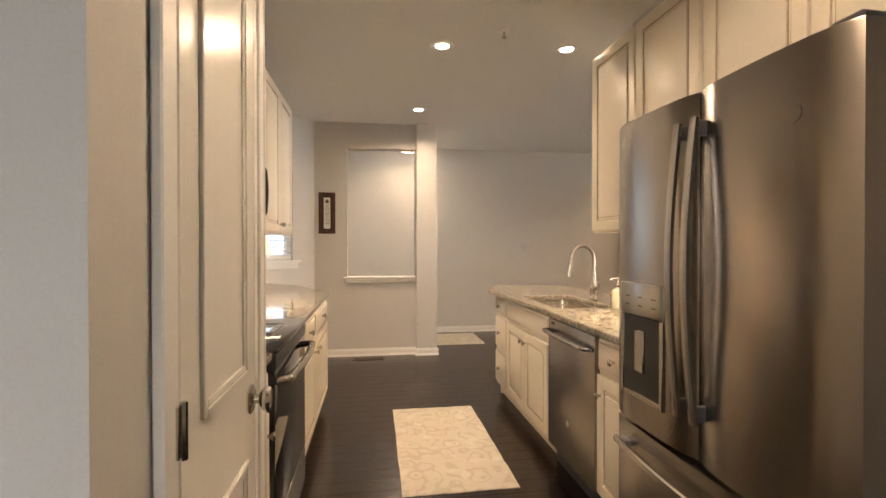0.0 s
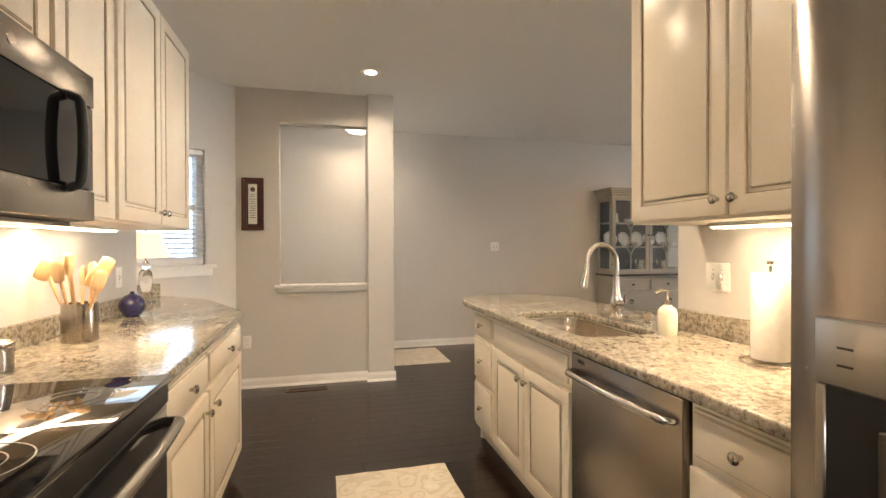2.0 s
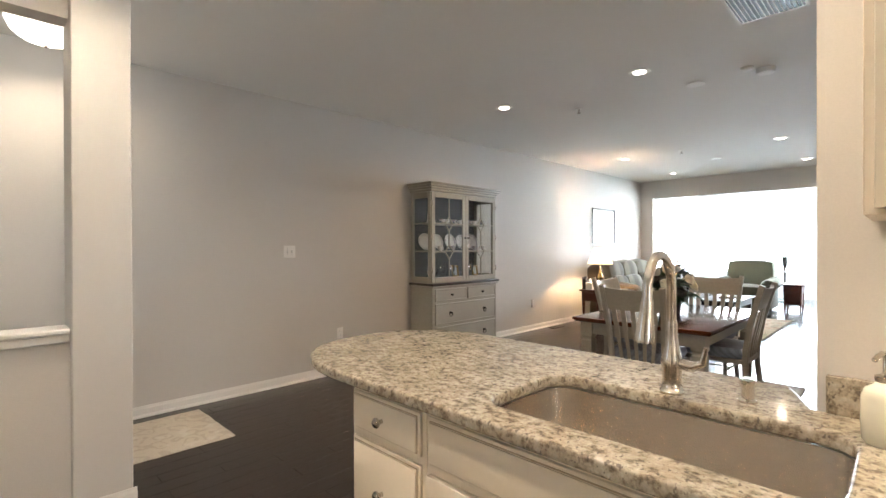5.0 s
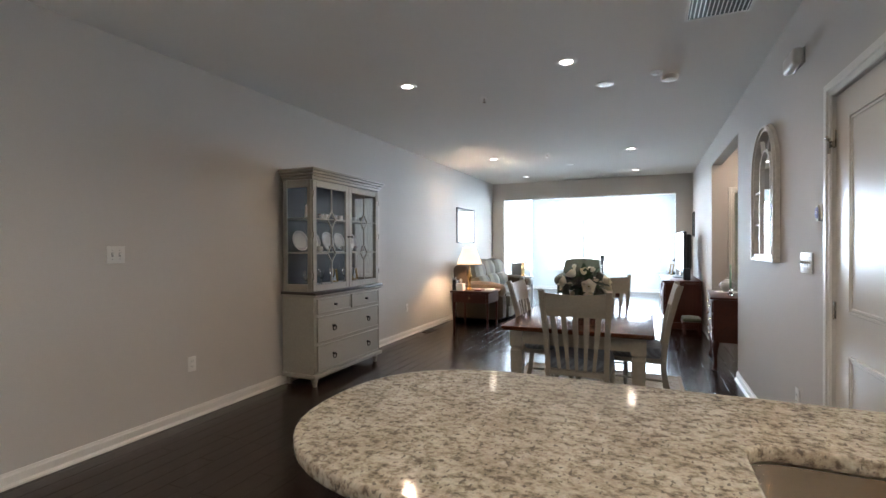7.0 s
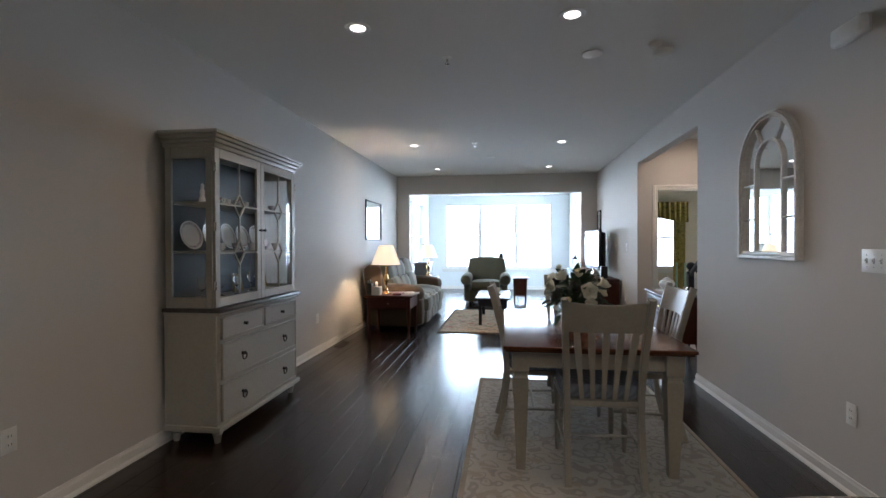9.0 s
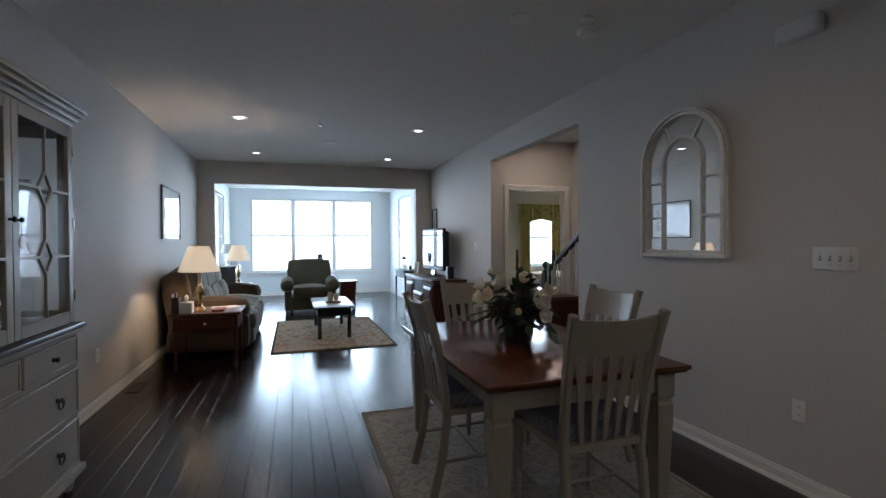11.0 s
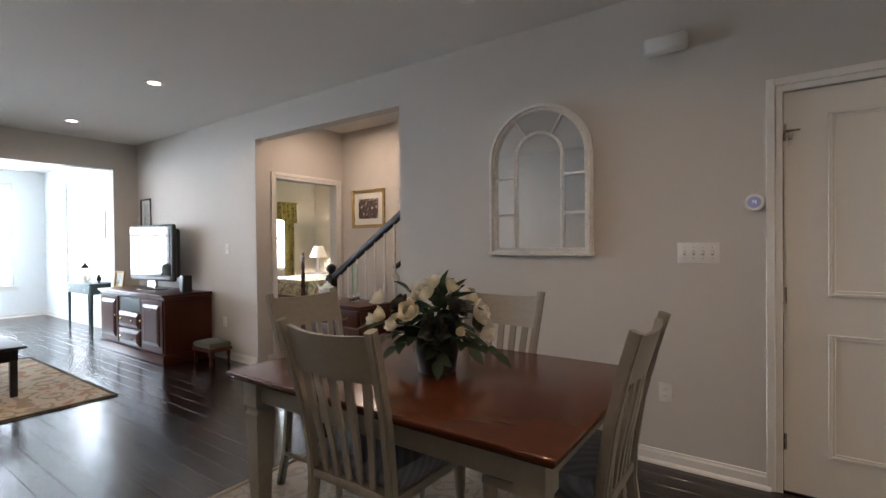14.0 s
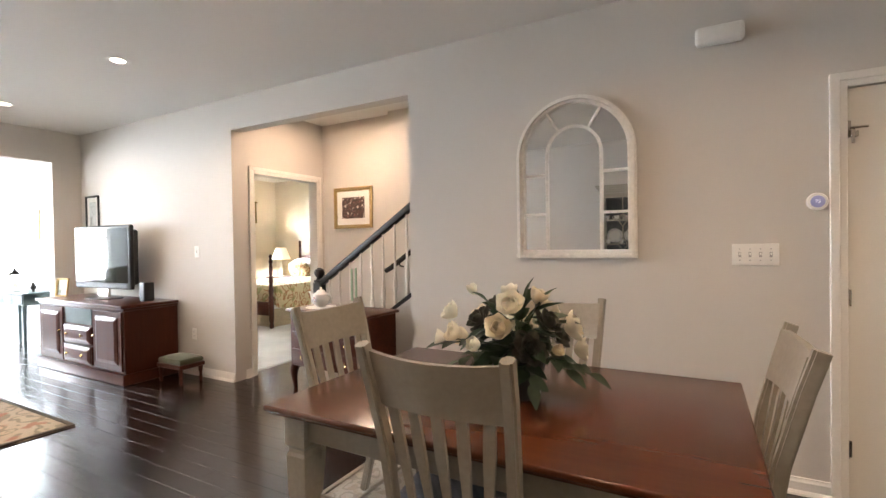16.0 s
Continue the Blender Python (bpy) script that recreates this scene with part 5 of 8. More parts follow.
for p in ((0.861, 3.035), (4.55, 5.06), (7.56, 5.05)):
    ob = thing("fire_sprinkler", "white pendant fire sprinkler head on the ceiling", "sprinkler", "ceiling sprinklers", pose(*p, TOP))
    part("escutcheon", lathe(bmesh.new(), [(0.038, -0.001), (0.034, -0.008), (0.014, -0.010)], 20), PLASTIC, ob)
    bm = lathe(bmesh.new(), [(0.008, -0.010), (0.007, -0.045)], 10)
    lathe(bm, [(0.018, -0.046), (0.018, -0.049)], 16)
    part("head", bm, NICKEL, ob)
disc_fixture("smoke_detector", "round white smoke detector on the dining ceiling", "smoke detector", (4.64, 3.47, TOP), [(0.068, -0.001), (0.068, -0.018), (0.058, -0.036), (0.035, -0.042), (0.008, -0.043)], PLASTIC)
disc_fixture("detector_plate", "small round white detector on the ceiling", "smoke detector", (4.50, 3.57, TOP), [(0.045, -0.001), (0.043, -0.014), (0.030, -0.022), (0.006, -0.023)], PLASTIC)
disc_fixture("ceiling_speaker", "flat round white ceiling cover plate", "cover plate", (4.62, 3.98, TOP), [(0.075, -0.001), (0.073, -0.008), (0.05, -0.012)], PLASTIC)
disc_fixture("ceiling_cover", "flat round white ceiling cover plate", "cover plate", (8.65, 4.86, TOP), [(0.075, -0.001), (0.073, -0.008), (0.05, -0.012)], PLASTIC)


def grille(name, label, m, w, d, n, frame_mat, dark):
    ob = thing(name, label, "vent", m=m)
    bm = bmesh.new()
    f = 0.018
    box(bm, 0, 0, 0, w, f, 0.006, 0.002)
    box(bm, 0, d - f, 0, w, d, 0.006, 0.002)
    box(bm, 0, f, 0, f, d - f, 0.006, 0.002)
    box(bm, w - f, f, 0, w, d - f, 0.006, 0.002)
    part("frame", bm, frame_mat, ob)
    part("backing", B(f, f, -0.0, w - f, d - f, 0.0012), dark, ob)
    for i in range(n):
        y = f + (d - 2 * f) * (i + 0.5) / n
        part("slat", box(bmesh.new(), f, -0.0032, 0.0015, w - f, 0.0032, 0.004, m=pose(0, y, 0, 12, 0, 0)), frame_mat, ob, smooth=False)
    return ob


grille("return_air_grille", "white louvred return air grille on the ceiling", pose(3.12, 3.43, TOP, 180, 0, 0), 0.52, 0.36, 14, PLASTIC, BLACK)
grille("floor_register", "brown metal floor register beside the baseboard", pose(-0.25, 5.335, 0.0), 0.36, 0.10, 7, plain("brown_register", (0.05, 0.03, 0.02), 0.4, 0.5), BLACK)
grille("floor_register", "brown metal floor register by the long wall", pose(6.75, 6.70, 0.0), 0.32, 0.11, 7, bpy.data.materials["brown_register"], BLACK)
sb = thing("door_chime", "white plastic chime box high on the wall", "chime", m=pose(3.697, 2.82, 2.415, 0, 0, 180))
part("cover", B(-0.115, -0.062, -0.05, 0.115, -0.010, 0.05, 0.022, 4), PLASTIC, sb)
part("back", B(-0.105, -0.010, -0.044, 0.105, -0.001, 0.044, 0.003), PLASTIC, sb)
th = thing("thermostat", "round white thermostat with a blue lit display", "thermostat", m=pose(3.28, 2.82, 1.495, 0, 0, 180))
part("ring", lathe(bmesh.new(), [(0.044, 0.001), (0.045, 0.012), (0.041, 0.026), (0.0305, 0.029)], 28, m=pose(0, 0, 0, 90, 0, 0)), PLASTIC, th)
part("display", lathe(bmesh.new(), [(0.030, 0.0295), (0.028, 0.031)], 28, m=pose(0, 0, 0, 90, 0, 0)), glow_mat("thermostat_blue", (0.42, 0.44, 0.75), 0.08), th, "dim blue-violet display")
tcurve = bpy.data.curves.new("numerals", "FONT")
tcurve.body, tcurve.size, tcurve.align_x, tcurve.align_y, tcurve.extrude = "75", 0.022, "CENTER", "CENTER", 0.0004
tob = new("numerals", tcurve)
tob.parent = th
tob.matrix_basis = pose(0, -0.0318, 0, 90, 0, 0)
tcurve.materials.append(glow_mat("numeral_white", (0.9, 0.92, 1.0), 0.8))


def framed(name, label, w, h, m, frame_mat, fw, art, mat_w=0.0, mat_m=None, glass=False, cat="picture"):
    """A framed picture; face towards -y, centred on its pose."""
    ob = thing(name, label, cat, m=m)
    bm = bmesh.new()
    for k, (a, t) in enumerate(((0.0, 0.022), (fw * 0.5, 0.016))):
        b = fw * 0.5 if k == 0 else fw
        box(bm, -w / 2 + a, -t, -h / 2 + a, -w / 2 + b, -0.001, h / 2 - a, 0.003)
        box(bm, w / 2 - b, -t, -h / 2 + a, w / 2 - a, -0.001, h / 2 - a, 0.003)
        box(bm, -w / 2 + b, -t, -h / 2 + a, w / 2 - b, -0.001, -h / 2 + b, 0.003)
        box(bm, -w / 2 + b, -t, h / 2 - b, w / 2 - b, -0.001, h / 2 - a, 0.003)
    part("frame", bm, frame_mat, ob)
    iw, ih = w / 2 - fw + 0.002, h / 2 - fw + 0.002
    if mat_w:
        part("mount", B(-iw, -0.006, -ih, iw, -0.002, ih), mat_m or PAPER, ob, "pale mount")
        part("print", B(-iw + mat_w, -0.0075, -ih + mat_w, iw - mat_w, -0.0062, ih - mat_w), art, ob)
    else:
        part("print", B(-iw, -0.006, -ih, iw, -0.002, ih), art, ob)
    if glass:
        pane = part("glazing", B(-iw, -0.0125, -ih, iw, -0.0105, ih), PANE, ob)
        pane.visible_shadow = False
    return ob


sc = framed("framed_scroll", "narrow red mahogany frame with a small lettered scroll", 0.19, 0.478, pose(-0.545, 5.56, 1.677), MAHOGANY, 0.042, PAPER, 0.018, plain("black_mount", (0.012, 0.011, 0.011), 0.8), glass=True)
bm = bmesh.new()
for i in range(11):
    wd = 0.018 + 0.010 * ((i * 7) % 3) / 2
    box(bm, -wd, -0.0086, 0.085 - i * 0.021, wd, -0.0076, 0.090 - i * 0.021)
part("lettering", bm, DARKGREY, sc, "rows of small grey unreadable writing")
part("crest", lathe(bmesh.new(), [(0.022, 0.0), (0.020, 0.001)], 18, m=pose(0, -0.0077, 0.135, 90, 0, 0)), plain("crest_brown", (0.12, 0.06, 0.05), 0.6), sc, "small dark emblem")
framed("framed_art", "pale landscape print in a thin black frame", 0.93, 0.665, pose(8.83, 6.889, 1.72), BLACKFRAME, 0.022, PRINT2, 0.11, glass=True)
framed("framed_picture", "small portrait-format print in a black frame", 0.30, 0.47, pose(10.34, 2.821, 1.725, 0, 0, 180), BLACKFRAME, 0.022, PRINT2, 0.055, glass=True)
framed("framed_still_life", "dark floral still life print in a gold frame", 0.56, 0.475, pose(7.30, 1.552, 1.74, 0, 0, 180), GOLDFRAME, 0.042, PRINT, 0.075)
framed("framed_print", "pale framed print on the sunroom wall", 0.34, 0.45, pose(11.6, 2.821, 1.65, 0, 0, 180), GOLDFRAME, 0.02, PRINT2, 0.05)

# arched window-pane mirror
AM = thing("arched_mirror", "arched window-pane mirror in a distressed white wooden frame", "mirror", m=pose(4.485, 2.82, 1.21, 0, 0, 180))
R0, SPR = 0.368, 0.645


def arch_pts(r, z0, spr, n=24):
    return [(-r, z0), *[(-r * math.cos(math.pi * i / n), spr + r * math.sin(math.pi * i / n)) for i in range(n + 1)], (r, z0)]


def arch_band(bm, ro, ri, zo, zi, spr, y0, y1):
    o, i_ = arch_pts(ro, zo, spr), arch_pts(ri, zi, spr)
    vo0, vi0 = [bm.verts.new((x, y0, z)) for x, z in o], [bm.verts.new((x, y0, z)) for x, z in i_]
    vo1, vi1 = [bm.verts.new((x, y1, z)) for x, z in o], [bm.verts.new((x, y1, z)) for x, z in i_]
    for k in range(len(o) - 1):
        bm.faces.new((vo0[k], vo0[k + 1], vi0[k + 1], vi0[k]))
        bm.faces.new((vo1[k], vi1[k], vi1[k + 1], vo1[k + 1]))
        bm.faces.new((vo0[k], vo1[k], vo1[k + 1], vo0[k + 1]))
        bm.faces.new((vi0[k], vi0[k + 1], vi1[k + 1], vi1[k]))
    bm.faces.new((vo0[0], vi0[0], vi1[0], vo1[0]))
    bm.faces.new((vo0[-1], vo1[-1], vi1[-1], vi0[-1]))


bm = bmesh.new()
for ro, ri, deep in ((R0, R0 - 0.010, 0.026), (R0 - 0.010, R0 - 0.027, 0.044), (R0 - 0.027, R0 - 0.036, 0.022), (R0 - 0.036, R0 - 0.048, 0.032)):
    arch_band(bm, ro, ri, 0.0, 0.0, SPR, -deep, -0.002)
box(bm, -R0 - 0.004, -0.040, 0.0, R0 + 0.004, -0.002, 0.028, 0.004)
box(bm, -R0 + 0.026, -0.026, 0.028, R0 - 0.026, -0.002, 0.052, 0.003)
part("frame", bm, MIRFRAME, AM, smooth=False)
bm = bmesh.new()
arch_band(bm, 0.176, 0.158, 0.05, 0.05, SPR + 0.01, -0.020, -0.002)
part("inner_arch", bm, MIRFRAME, AM, smooth=False)
for a in (58, 122):
    p, q = Vector((math.cos(radians(a)), 0, math.sin(radians(a)))), Vector((0, 0, SPR + 0.01))
    m_ = Matrix.Translation(q + p * 0.25) @ Matrix.Rotation(-radians(a), 4, "Y")
    part("muntin", box(bmesh.new(), -0.09, -0.018, -0.008, 0.09, -0.002, 0.008, 0.002, m=m_), MIRFRAME, AM)
for z in (0.28, 0.53):
    for s in (-1, 1):
        a, b = sorted((s * 0.172, s * (R0 - 0.044)))
        part("muntin", B(a, -0.018, z - 0.008, b, -0.002, z + 0.008, 0.002), MIRFRAME, AM)
bm = bmesh.new()
bm.faces.new([bm.verts.new((x, -0.004, z)) for x, z in arch_pts(R0 - 0.03, 0.02, SPR)])
part("mirror_glass", bm, MIRROR, AM, "clear silvered glass", smooth=False)

# ---- rugs ----


def rug(label, x0, y0, x1, y1, material, border=None, group=""):
    ob = thing("rug", label, "rug", group, pose((x0 + x1) / 2, (y0 + y1) / 2, 0))
    w, d = x1 - x0, y1 - y0
    bm = bmesh.new()
    random.seed(int(w * 1000))
    n, k = 22, 16
    grid = {}
    for i in range(n + 1):
        for j in range(k + 1):
            e = 0.006 if i in (0, n) or j in (0, k) else 0.011
            wob = 0.006 * noise.noise((i * 0.7, j * 0.7, w))
            grid[i, j] = bm.verts.new((-w / 2 + w * i / n + (wob if j in (0, k) or i in (0, n) else 0), -d / 2 + d * j / k + wob * (1 if j in (0, k) else 0), e + 0.002 * noise.noise((i * 0.4, j * 0.4, 2.0))))
    for i in range(n):
        for j in range(k):
            bm.faces.new((grid[i, j], grid[i + 1, j], grid[i + 1, j + 1], grid[i, j + 1]))
    rim = [grid[i, 0] for i in range(n + 1)] + [grid[n, j] for j in range(1, k + 1)] + [grid[i, k] for i in range(n - 1, -1, -1)] + [grid[0, j] for j in range(k - 1, 0, -1)]
    low = [bm.verts.new((v.co.x, v.co.y, 0.0)) for v in rim]
    for i in range(len(rim)):
        bm.faces.new((rim[i], low[i], low[(i + 1) % len(rim)], rim[(i + 1) % len(rim)]))
    part("rug_surface", bm, material, ob)
    if border:
        bm = bmesh.new()
        for c in ((-w / 2, -d / 2, w / 2, -d / 2 + 0.03), (-w / 2, d / 2 - 0.03, w / 2, d / 2), (-w / 2, -d / 2 + 0.03, -w / 2 + 0.03, d / 2 - 0.03), (w / 2 - 0.03, -d / 2 + 0.03, w / 2, d / 2 - 0.03)):
            box(bm, c[0], c[1], 0.001, c[2], c[3], 0.0145, 0.003)
        part("border", bm, border, ob, "darker bound border")
    return ob


rug("cream low-pile kitchen mat on the dark floor", 0.14, 2.40, 0.77, 3.68, KRUG)
rug("cream textured entry mat on the dark floor", 0.62, 5.99, 1.44, 6.74, KRUG)
rug("ivory and grey floral rug under the dining table", 3.05, 3.33, 5.56, 4.87, DRUG, plain("taupe_binding", (0.30, 0.26, 0.20), 0.9))
rug("tan leaf-patterned living room rug with dark border", 7.87, 4.09, 10.34, 5.64, LRUG, plain("brown_binding", (0.06, 0.045, 0.03), 0.9))

# ---- dining table and chairs ----
tb = thing("dining_table", "dining table with reddish-brown top and taupe painted legs", "dining table", m=pose(4.42, 4.115, 0))
TW, TD, TH = 1.53, 1.04, 0.742
bm = bmesh.new()
box(bm, -TW / 2, -TD / 2, TH - 0.022, TW / 2, TD / 2, TH, 0.007, 3)
box(bm, -TW / 2 + 0.012, -TD / 2 + 0.012, TH - 0.034, TW / 2 - 0.012, TD / 2 - 0.012, TH - 0.0225, 0.004)
part("tabletop", bm, TABLEWOOD, tb, "polished reddish-brown wooden top")
for c in ((-TW / 2 + 0.10, -TD / 2 + 0.075, TW / 2 - 0.10, -TD / 2 + 0.097), (-TW / 2 + 0.10, TD / 2 - 0.097, TW / 2 - 0.10, TD / 2 - 0.075), (-TW / 2 + 0.075, -TD / 2 + 0.10, -TW / 2 + 0.097, TD / 2 - 0.10), (TW / 2 - 0.097, -TD / 2 + 0.10, TW / 2 - 0.075, TD / 2 - 0.10)):
    part("apron", B(c[0], c[1], TH - 0.135, c[2], c[3], TH - 0.0345, 0.003), TAUPE, tb)
for sx in (-1, 1):
    for sy in (-1, 1):
        bm = bmesh.new()
        cx, cy = sx * (TW / 2 - 0.10), sy * (TD / 2 - 0.10)
        prof = [(0.045, 0.012), (0.026, 0.014), (0.044, 0.50), (0.044, 0.55), (0.038, 0.562), (0.038, 0.575), (0.048, 0.59), (0.048, TH - 0.0345)]
        rings = [[bm.verts.new((cx + a * r, cy + b * r, z)) for a, b in ((-1, -1), (1, -1), (1, 1), (-1, 1))] for r, z in prof[1:]]
        for a, b in zip(rings, rings[1:]):
            for i in range(4):
                bm.faces.new((a[i], a[(i + 1) % 4], b[(i + 1) % 4], b[i]))
        bm.faces.new(rings[0][::-1])
        bm.faces.new(rings[-1])
        part("leg", bm, TAUPE, tb, "taupe square tapered leg", smooth=False)


def bar(bm, pts, w, t):
    """A rectangular bar along points in a y-z plane: w across x, t deep; each point (x, y, z[, w])."""
    rings = []
    for i, p in enumerate(pts):
        q0, q1 = Vector(pts[max(i - 1, 0)][:3]), Vector(pts[min(i + 1, len(pts) - 1)][:3])
        d = (q1 - q0).normalized()
        nrm = Vector((0, -d.z, d.y)).normalized() if abs(d.x) < 0.9 else Vector((0, 1, 0))
        ww = p[3] if len(p) > 3 else w
        c = Vector(p[:3])
        rings.append([bm.verts.new(c + Vector((a * ww / 2, 0, 0)) + nrm * b * t / 2) for a, b in ((-1, -1), (1, -1), (1, 1), (-1, 1))])
    for a, b in zip(rings, rings[1:]):
        for i in range(4):
            bm.faces.new((a[i], a[(i + 1) % 4], b[(i + 1) % 4], b[i]))
    bm.faces.new(rings[0][::-1])
    bm.faces.new(rings[-1])
    return bm


def build_chair(m):
    """Dining chair; it faces -y, its back stands at +y."""
    ob = thing("dining_chair", "taupe painted slat-back dining chair with blue-grey striped seat cushion", "chair", "chairs round the dining table", m)
    for s in (-1, 1):
        pts = [(s * 0.198, 0.275, 0.012), (s * 0.195, 0.225, 0.20), (s * 0.195, 0.200, 0.40), (s * 0.197, 0.205, 0.52), (s * 0.205, 0.235, 0.72), (s * 0.217, 0.285, 0.92), (s * 0.222, 0.318, 1.03)]
        bm = bar(bmesh.new(), pts, 0.036, 0.040)
        es = [e for e in bm.edges if e.calc_length() > 0.05]
        bmesh.ops.bevel(bm, geom=es, offset=0.007, segments=2, affect="EDGES")
        part("back_post", bm, TAUPE, ob)
        pf = [(0.011, 0.012), (0.013, 0.03), (0.018, 0.10), (0.019, 0.20), (0.016, 0.26), (0.022, 0.275), (0.016, 0.29), (0.022, 0.33), (0.024, 0.40), (0.024, 0.435)]
        part("front_leg", lathe(bmesh.new(), pf, 14, at=(s * 0.205, -0.195, 0)), TAUPE, ob)
        part("side_stretcher", tube(bmesh.new(), [(s * 0.205, -0.195, 0.20), (s * 0.204, 0.225, 0.19)], [0.009, 0.010], 8), TAUPE, ob)
    part("cross_stretcher", tube(bmesh.new(), [(-0.204, 0.02, 0.197), (0.204, 0.02, 0.197)], 0.009, 8), TAUPE, ob)
    bm = bmesh.new()
    n = 12
    lo0, lo1, hi0, hi1 = [], [], [], []
    for i in range(n + 1):
        t = -1 + 2 * i / n
        bow = 0.030 * (1 - t * t)
        zt = 1.012 + 0.0 * (1 - t * t) - 0.012 * (1 - t * t)
        for lst, y, z in ((lo0, 0.243 + bow, 0.845), (lo1, 0.261 + bow, 0.845), (hi0, 0.288 + bow, zt), (hi1, 0.308 + bow, zt)):
            lst.append(bm.verts.new((0.209 * t * (1.0 if z < 0.9 else 1.03), y, z)))
    for i in range(n):
        for a, b in ((lo0, hi0), (hi0, hi1), (hi1, lo1), (lo1, lo0)):
            bm.faces.new((a[i], a[i + 1], b[i + 1], b[i]))
    bm.faces.new((lo0[0], hi0[0], hi1[0], lo1[0]))
    bm.faces.new((lo0[-1], lo1[-1], hi1[-1], hi0[-1]))
    part("top_rail", bm, TAUPE, ob, "broad curved top rail")
    for i in range(5):
        t = (i - 2) / 2
        bow = 0.030 * (1 - (t * 0.7) ** 2)
        pts = [(t * 0.115, 0.205, 0.465, 0.022), (t * 0.128, 0.215 + bow * 0.4, 0.60, 0.026), (t * 0.142, 0.235 + bow * 0.8, 0.74, 0.036), (t * 0.152, 0.252 + bow, 0.855, 0.034)]
        part("slat", bar(bmesh.new(), pts, 0.03, 0.011), TAUPE, ob)
    part("seat_frame", prism(bmesh.new(), [(-0.225, -0.215), (0.225, -0.215), (0.215, 0.215), (-0.215, 0.215)], 0.425, 0.462, bev=0.008), TAUPE, ob)
    part("seat_cushion", soft_box(bmesh.new(), 0.455, 0.43, 0.085, 0.016, 7, at=(0, -0.015, 0.503), rnd=0.55), SEATCLOTH, ob, "blue-grey striped seat cushion")
    return ob


ch = build_chair(pose(4.43, 4.41, 0.0, 0, 0, 0))
for m in (pose(4.44, 3.73, 0.0, 0, 0, 180), pose(3.85, 4.09, 0.0, 0, 0, 90), pose(5.10, 4.03, 0.0, 0, 0, -90)):
    copy_thing(ch, m)

# flower arrangement
fl = thing("flower_arrangement", "arrangement of cream magnolias, dark rosettes and leaves in a dark pot", "flower arrangement", m=pose(4.40, 4.12, TH))
part("pot", lathe(bmesh.new(), [(0.078, 0), (0.082, 0.006), (0.088, 0.06), (0.103, 0.135), (0.112, 0.150), (0.110, 0.160), (0.098, 0.157), (0.08, 0.11)], 24), POTDARK, fl, "dark tapered pot")
part("soil", lathe(bmesh.new(), [(0.085, 0.11), (0.05, 0.135), (0.02, 0.14)], 16), POTDARK, fl, "dark filling")


def leaf_bm(bm, m, ln, wd, curl=0.25):
    rows = []
    for i in range(7):
        t = i / 6
        w = wd * math.sin(math.pi * (0.06 + 0.92 * t) ** 0.85) * 0.5 + 0.001
        z = -curl * ln * t * t
        rows.append([bm.verts.new(m @ Vector((-w, ln * t, z + 0.3 * w))), bm.verts.new(m @ Vector((0, ln * t, z))), bm.verts.new(m @ Vector((w, ln * t, z + 0.3 * w)))])
    for a, b in zip(rows, rows[1:]):
        for k in range(2):
            bm.faces.new((a[k], a[k + 1], b[k + 1], b[k]))


def petal_bm(bm, m, ln, wd, bend, cup=0.5):
    """A spoon-shaped petal growing along y and bending up towards z; rounded tip."""
    rows = []
    y = z = 0.0
    for i in range(7):
        t = i / 6
        a = bend * t ** 1.3
        if i:
            y, z = y + ln / 6 * math.cos(a), z + ln / 6 * math.sin(a)
        w = wd * 0.5 * (0.30 + 0.70 * math.sin(math.pi * min(t, 0.62) / 1.24)) * (1.0 if t < 0.62 else math.sqrt(max(0.02, 1 - ((t - 0.62) / 0.39) ** 2)))
        row = []
        for k in range(5):
            u = (k - 2) / 2
            h_ = cup * w * u * u
            row.append(bm.verts.new(m @ Vector((w * u, y - h_ * math.sin(a), z + h_ * math.cos(a)))))
        rows.append(row)
    for a, b in zip(rows, rows[1:]):
        for k in range(4):
            bm.faces.new((a[k], a[k + 1], b[k + 1], b[k]))


def aimed(at, out, lift):
    """A frame at a point of the bouquet whose z axis points outwards along out, raised by lift degrees."""
    d = Vector((out[0], out[1], 0)).normalized() * math.cos(radians(lift)) + Vector((0, 0, math.sin(radians(lift))))
    return Matrix.Translation(at) @ d.to_track_quat("Z", "Y").to_matrix().to_4x4()


def bloom(at, sz, lift, wide, warm):
    bm = bmesh.new()
    m_ = aimed(at, (at[0] + 0.001, at[1]), lift) @ pose(0, 0, -0.035 * sz)
    for cnt, start, ln, wd, open_, bend in ((4, 0, 0.062, 0.056, 62, 0.75), (5, 30, 0.076, 0.066, 40, 0.95), (5, 66, 0.084, 0.070, 16, 0.85)):
        for k in range(cnt):
            jit = random.uniform(-6, 6)
            petal_bm(bm, m_ @ pose(0, 0, 0, 0, 0, start + 360 / cnt * k + jit) @ pose(0, 0.006, 0, open_ + (1 - wide) * 38 + jit, 0, 0), ln * sz, wd * sz, bend, 0.55)
    ob_ = part("magnolia_bloom", bm, PETAL if warm else PETALW, fl, "open cream magnolia bloom")
    if wide > 0.7:
        part("stamen", lathe(bmesh.new(), [(0.006, 0), (0.010 * sz, 0.012), (0.009 * sz, 0.026), (0.003, 0.034)], 10, m=m_), STAMEN, ob_, "yellow-green stamen")


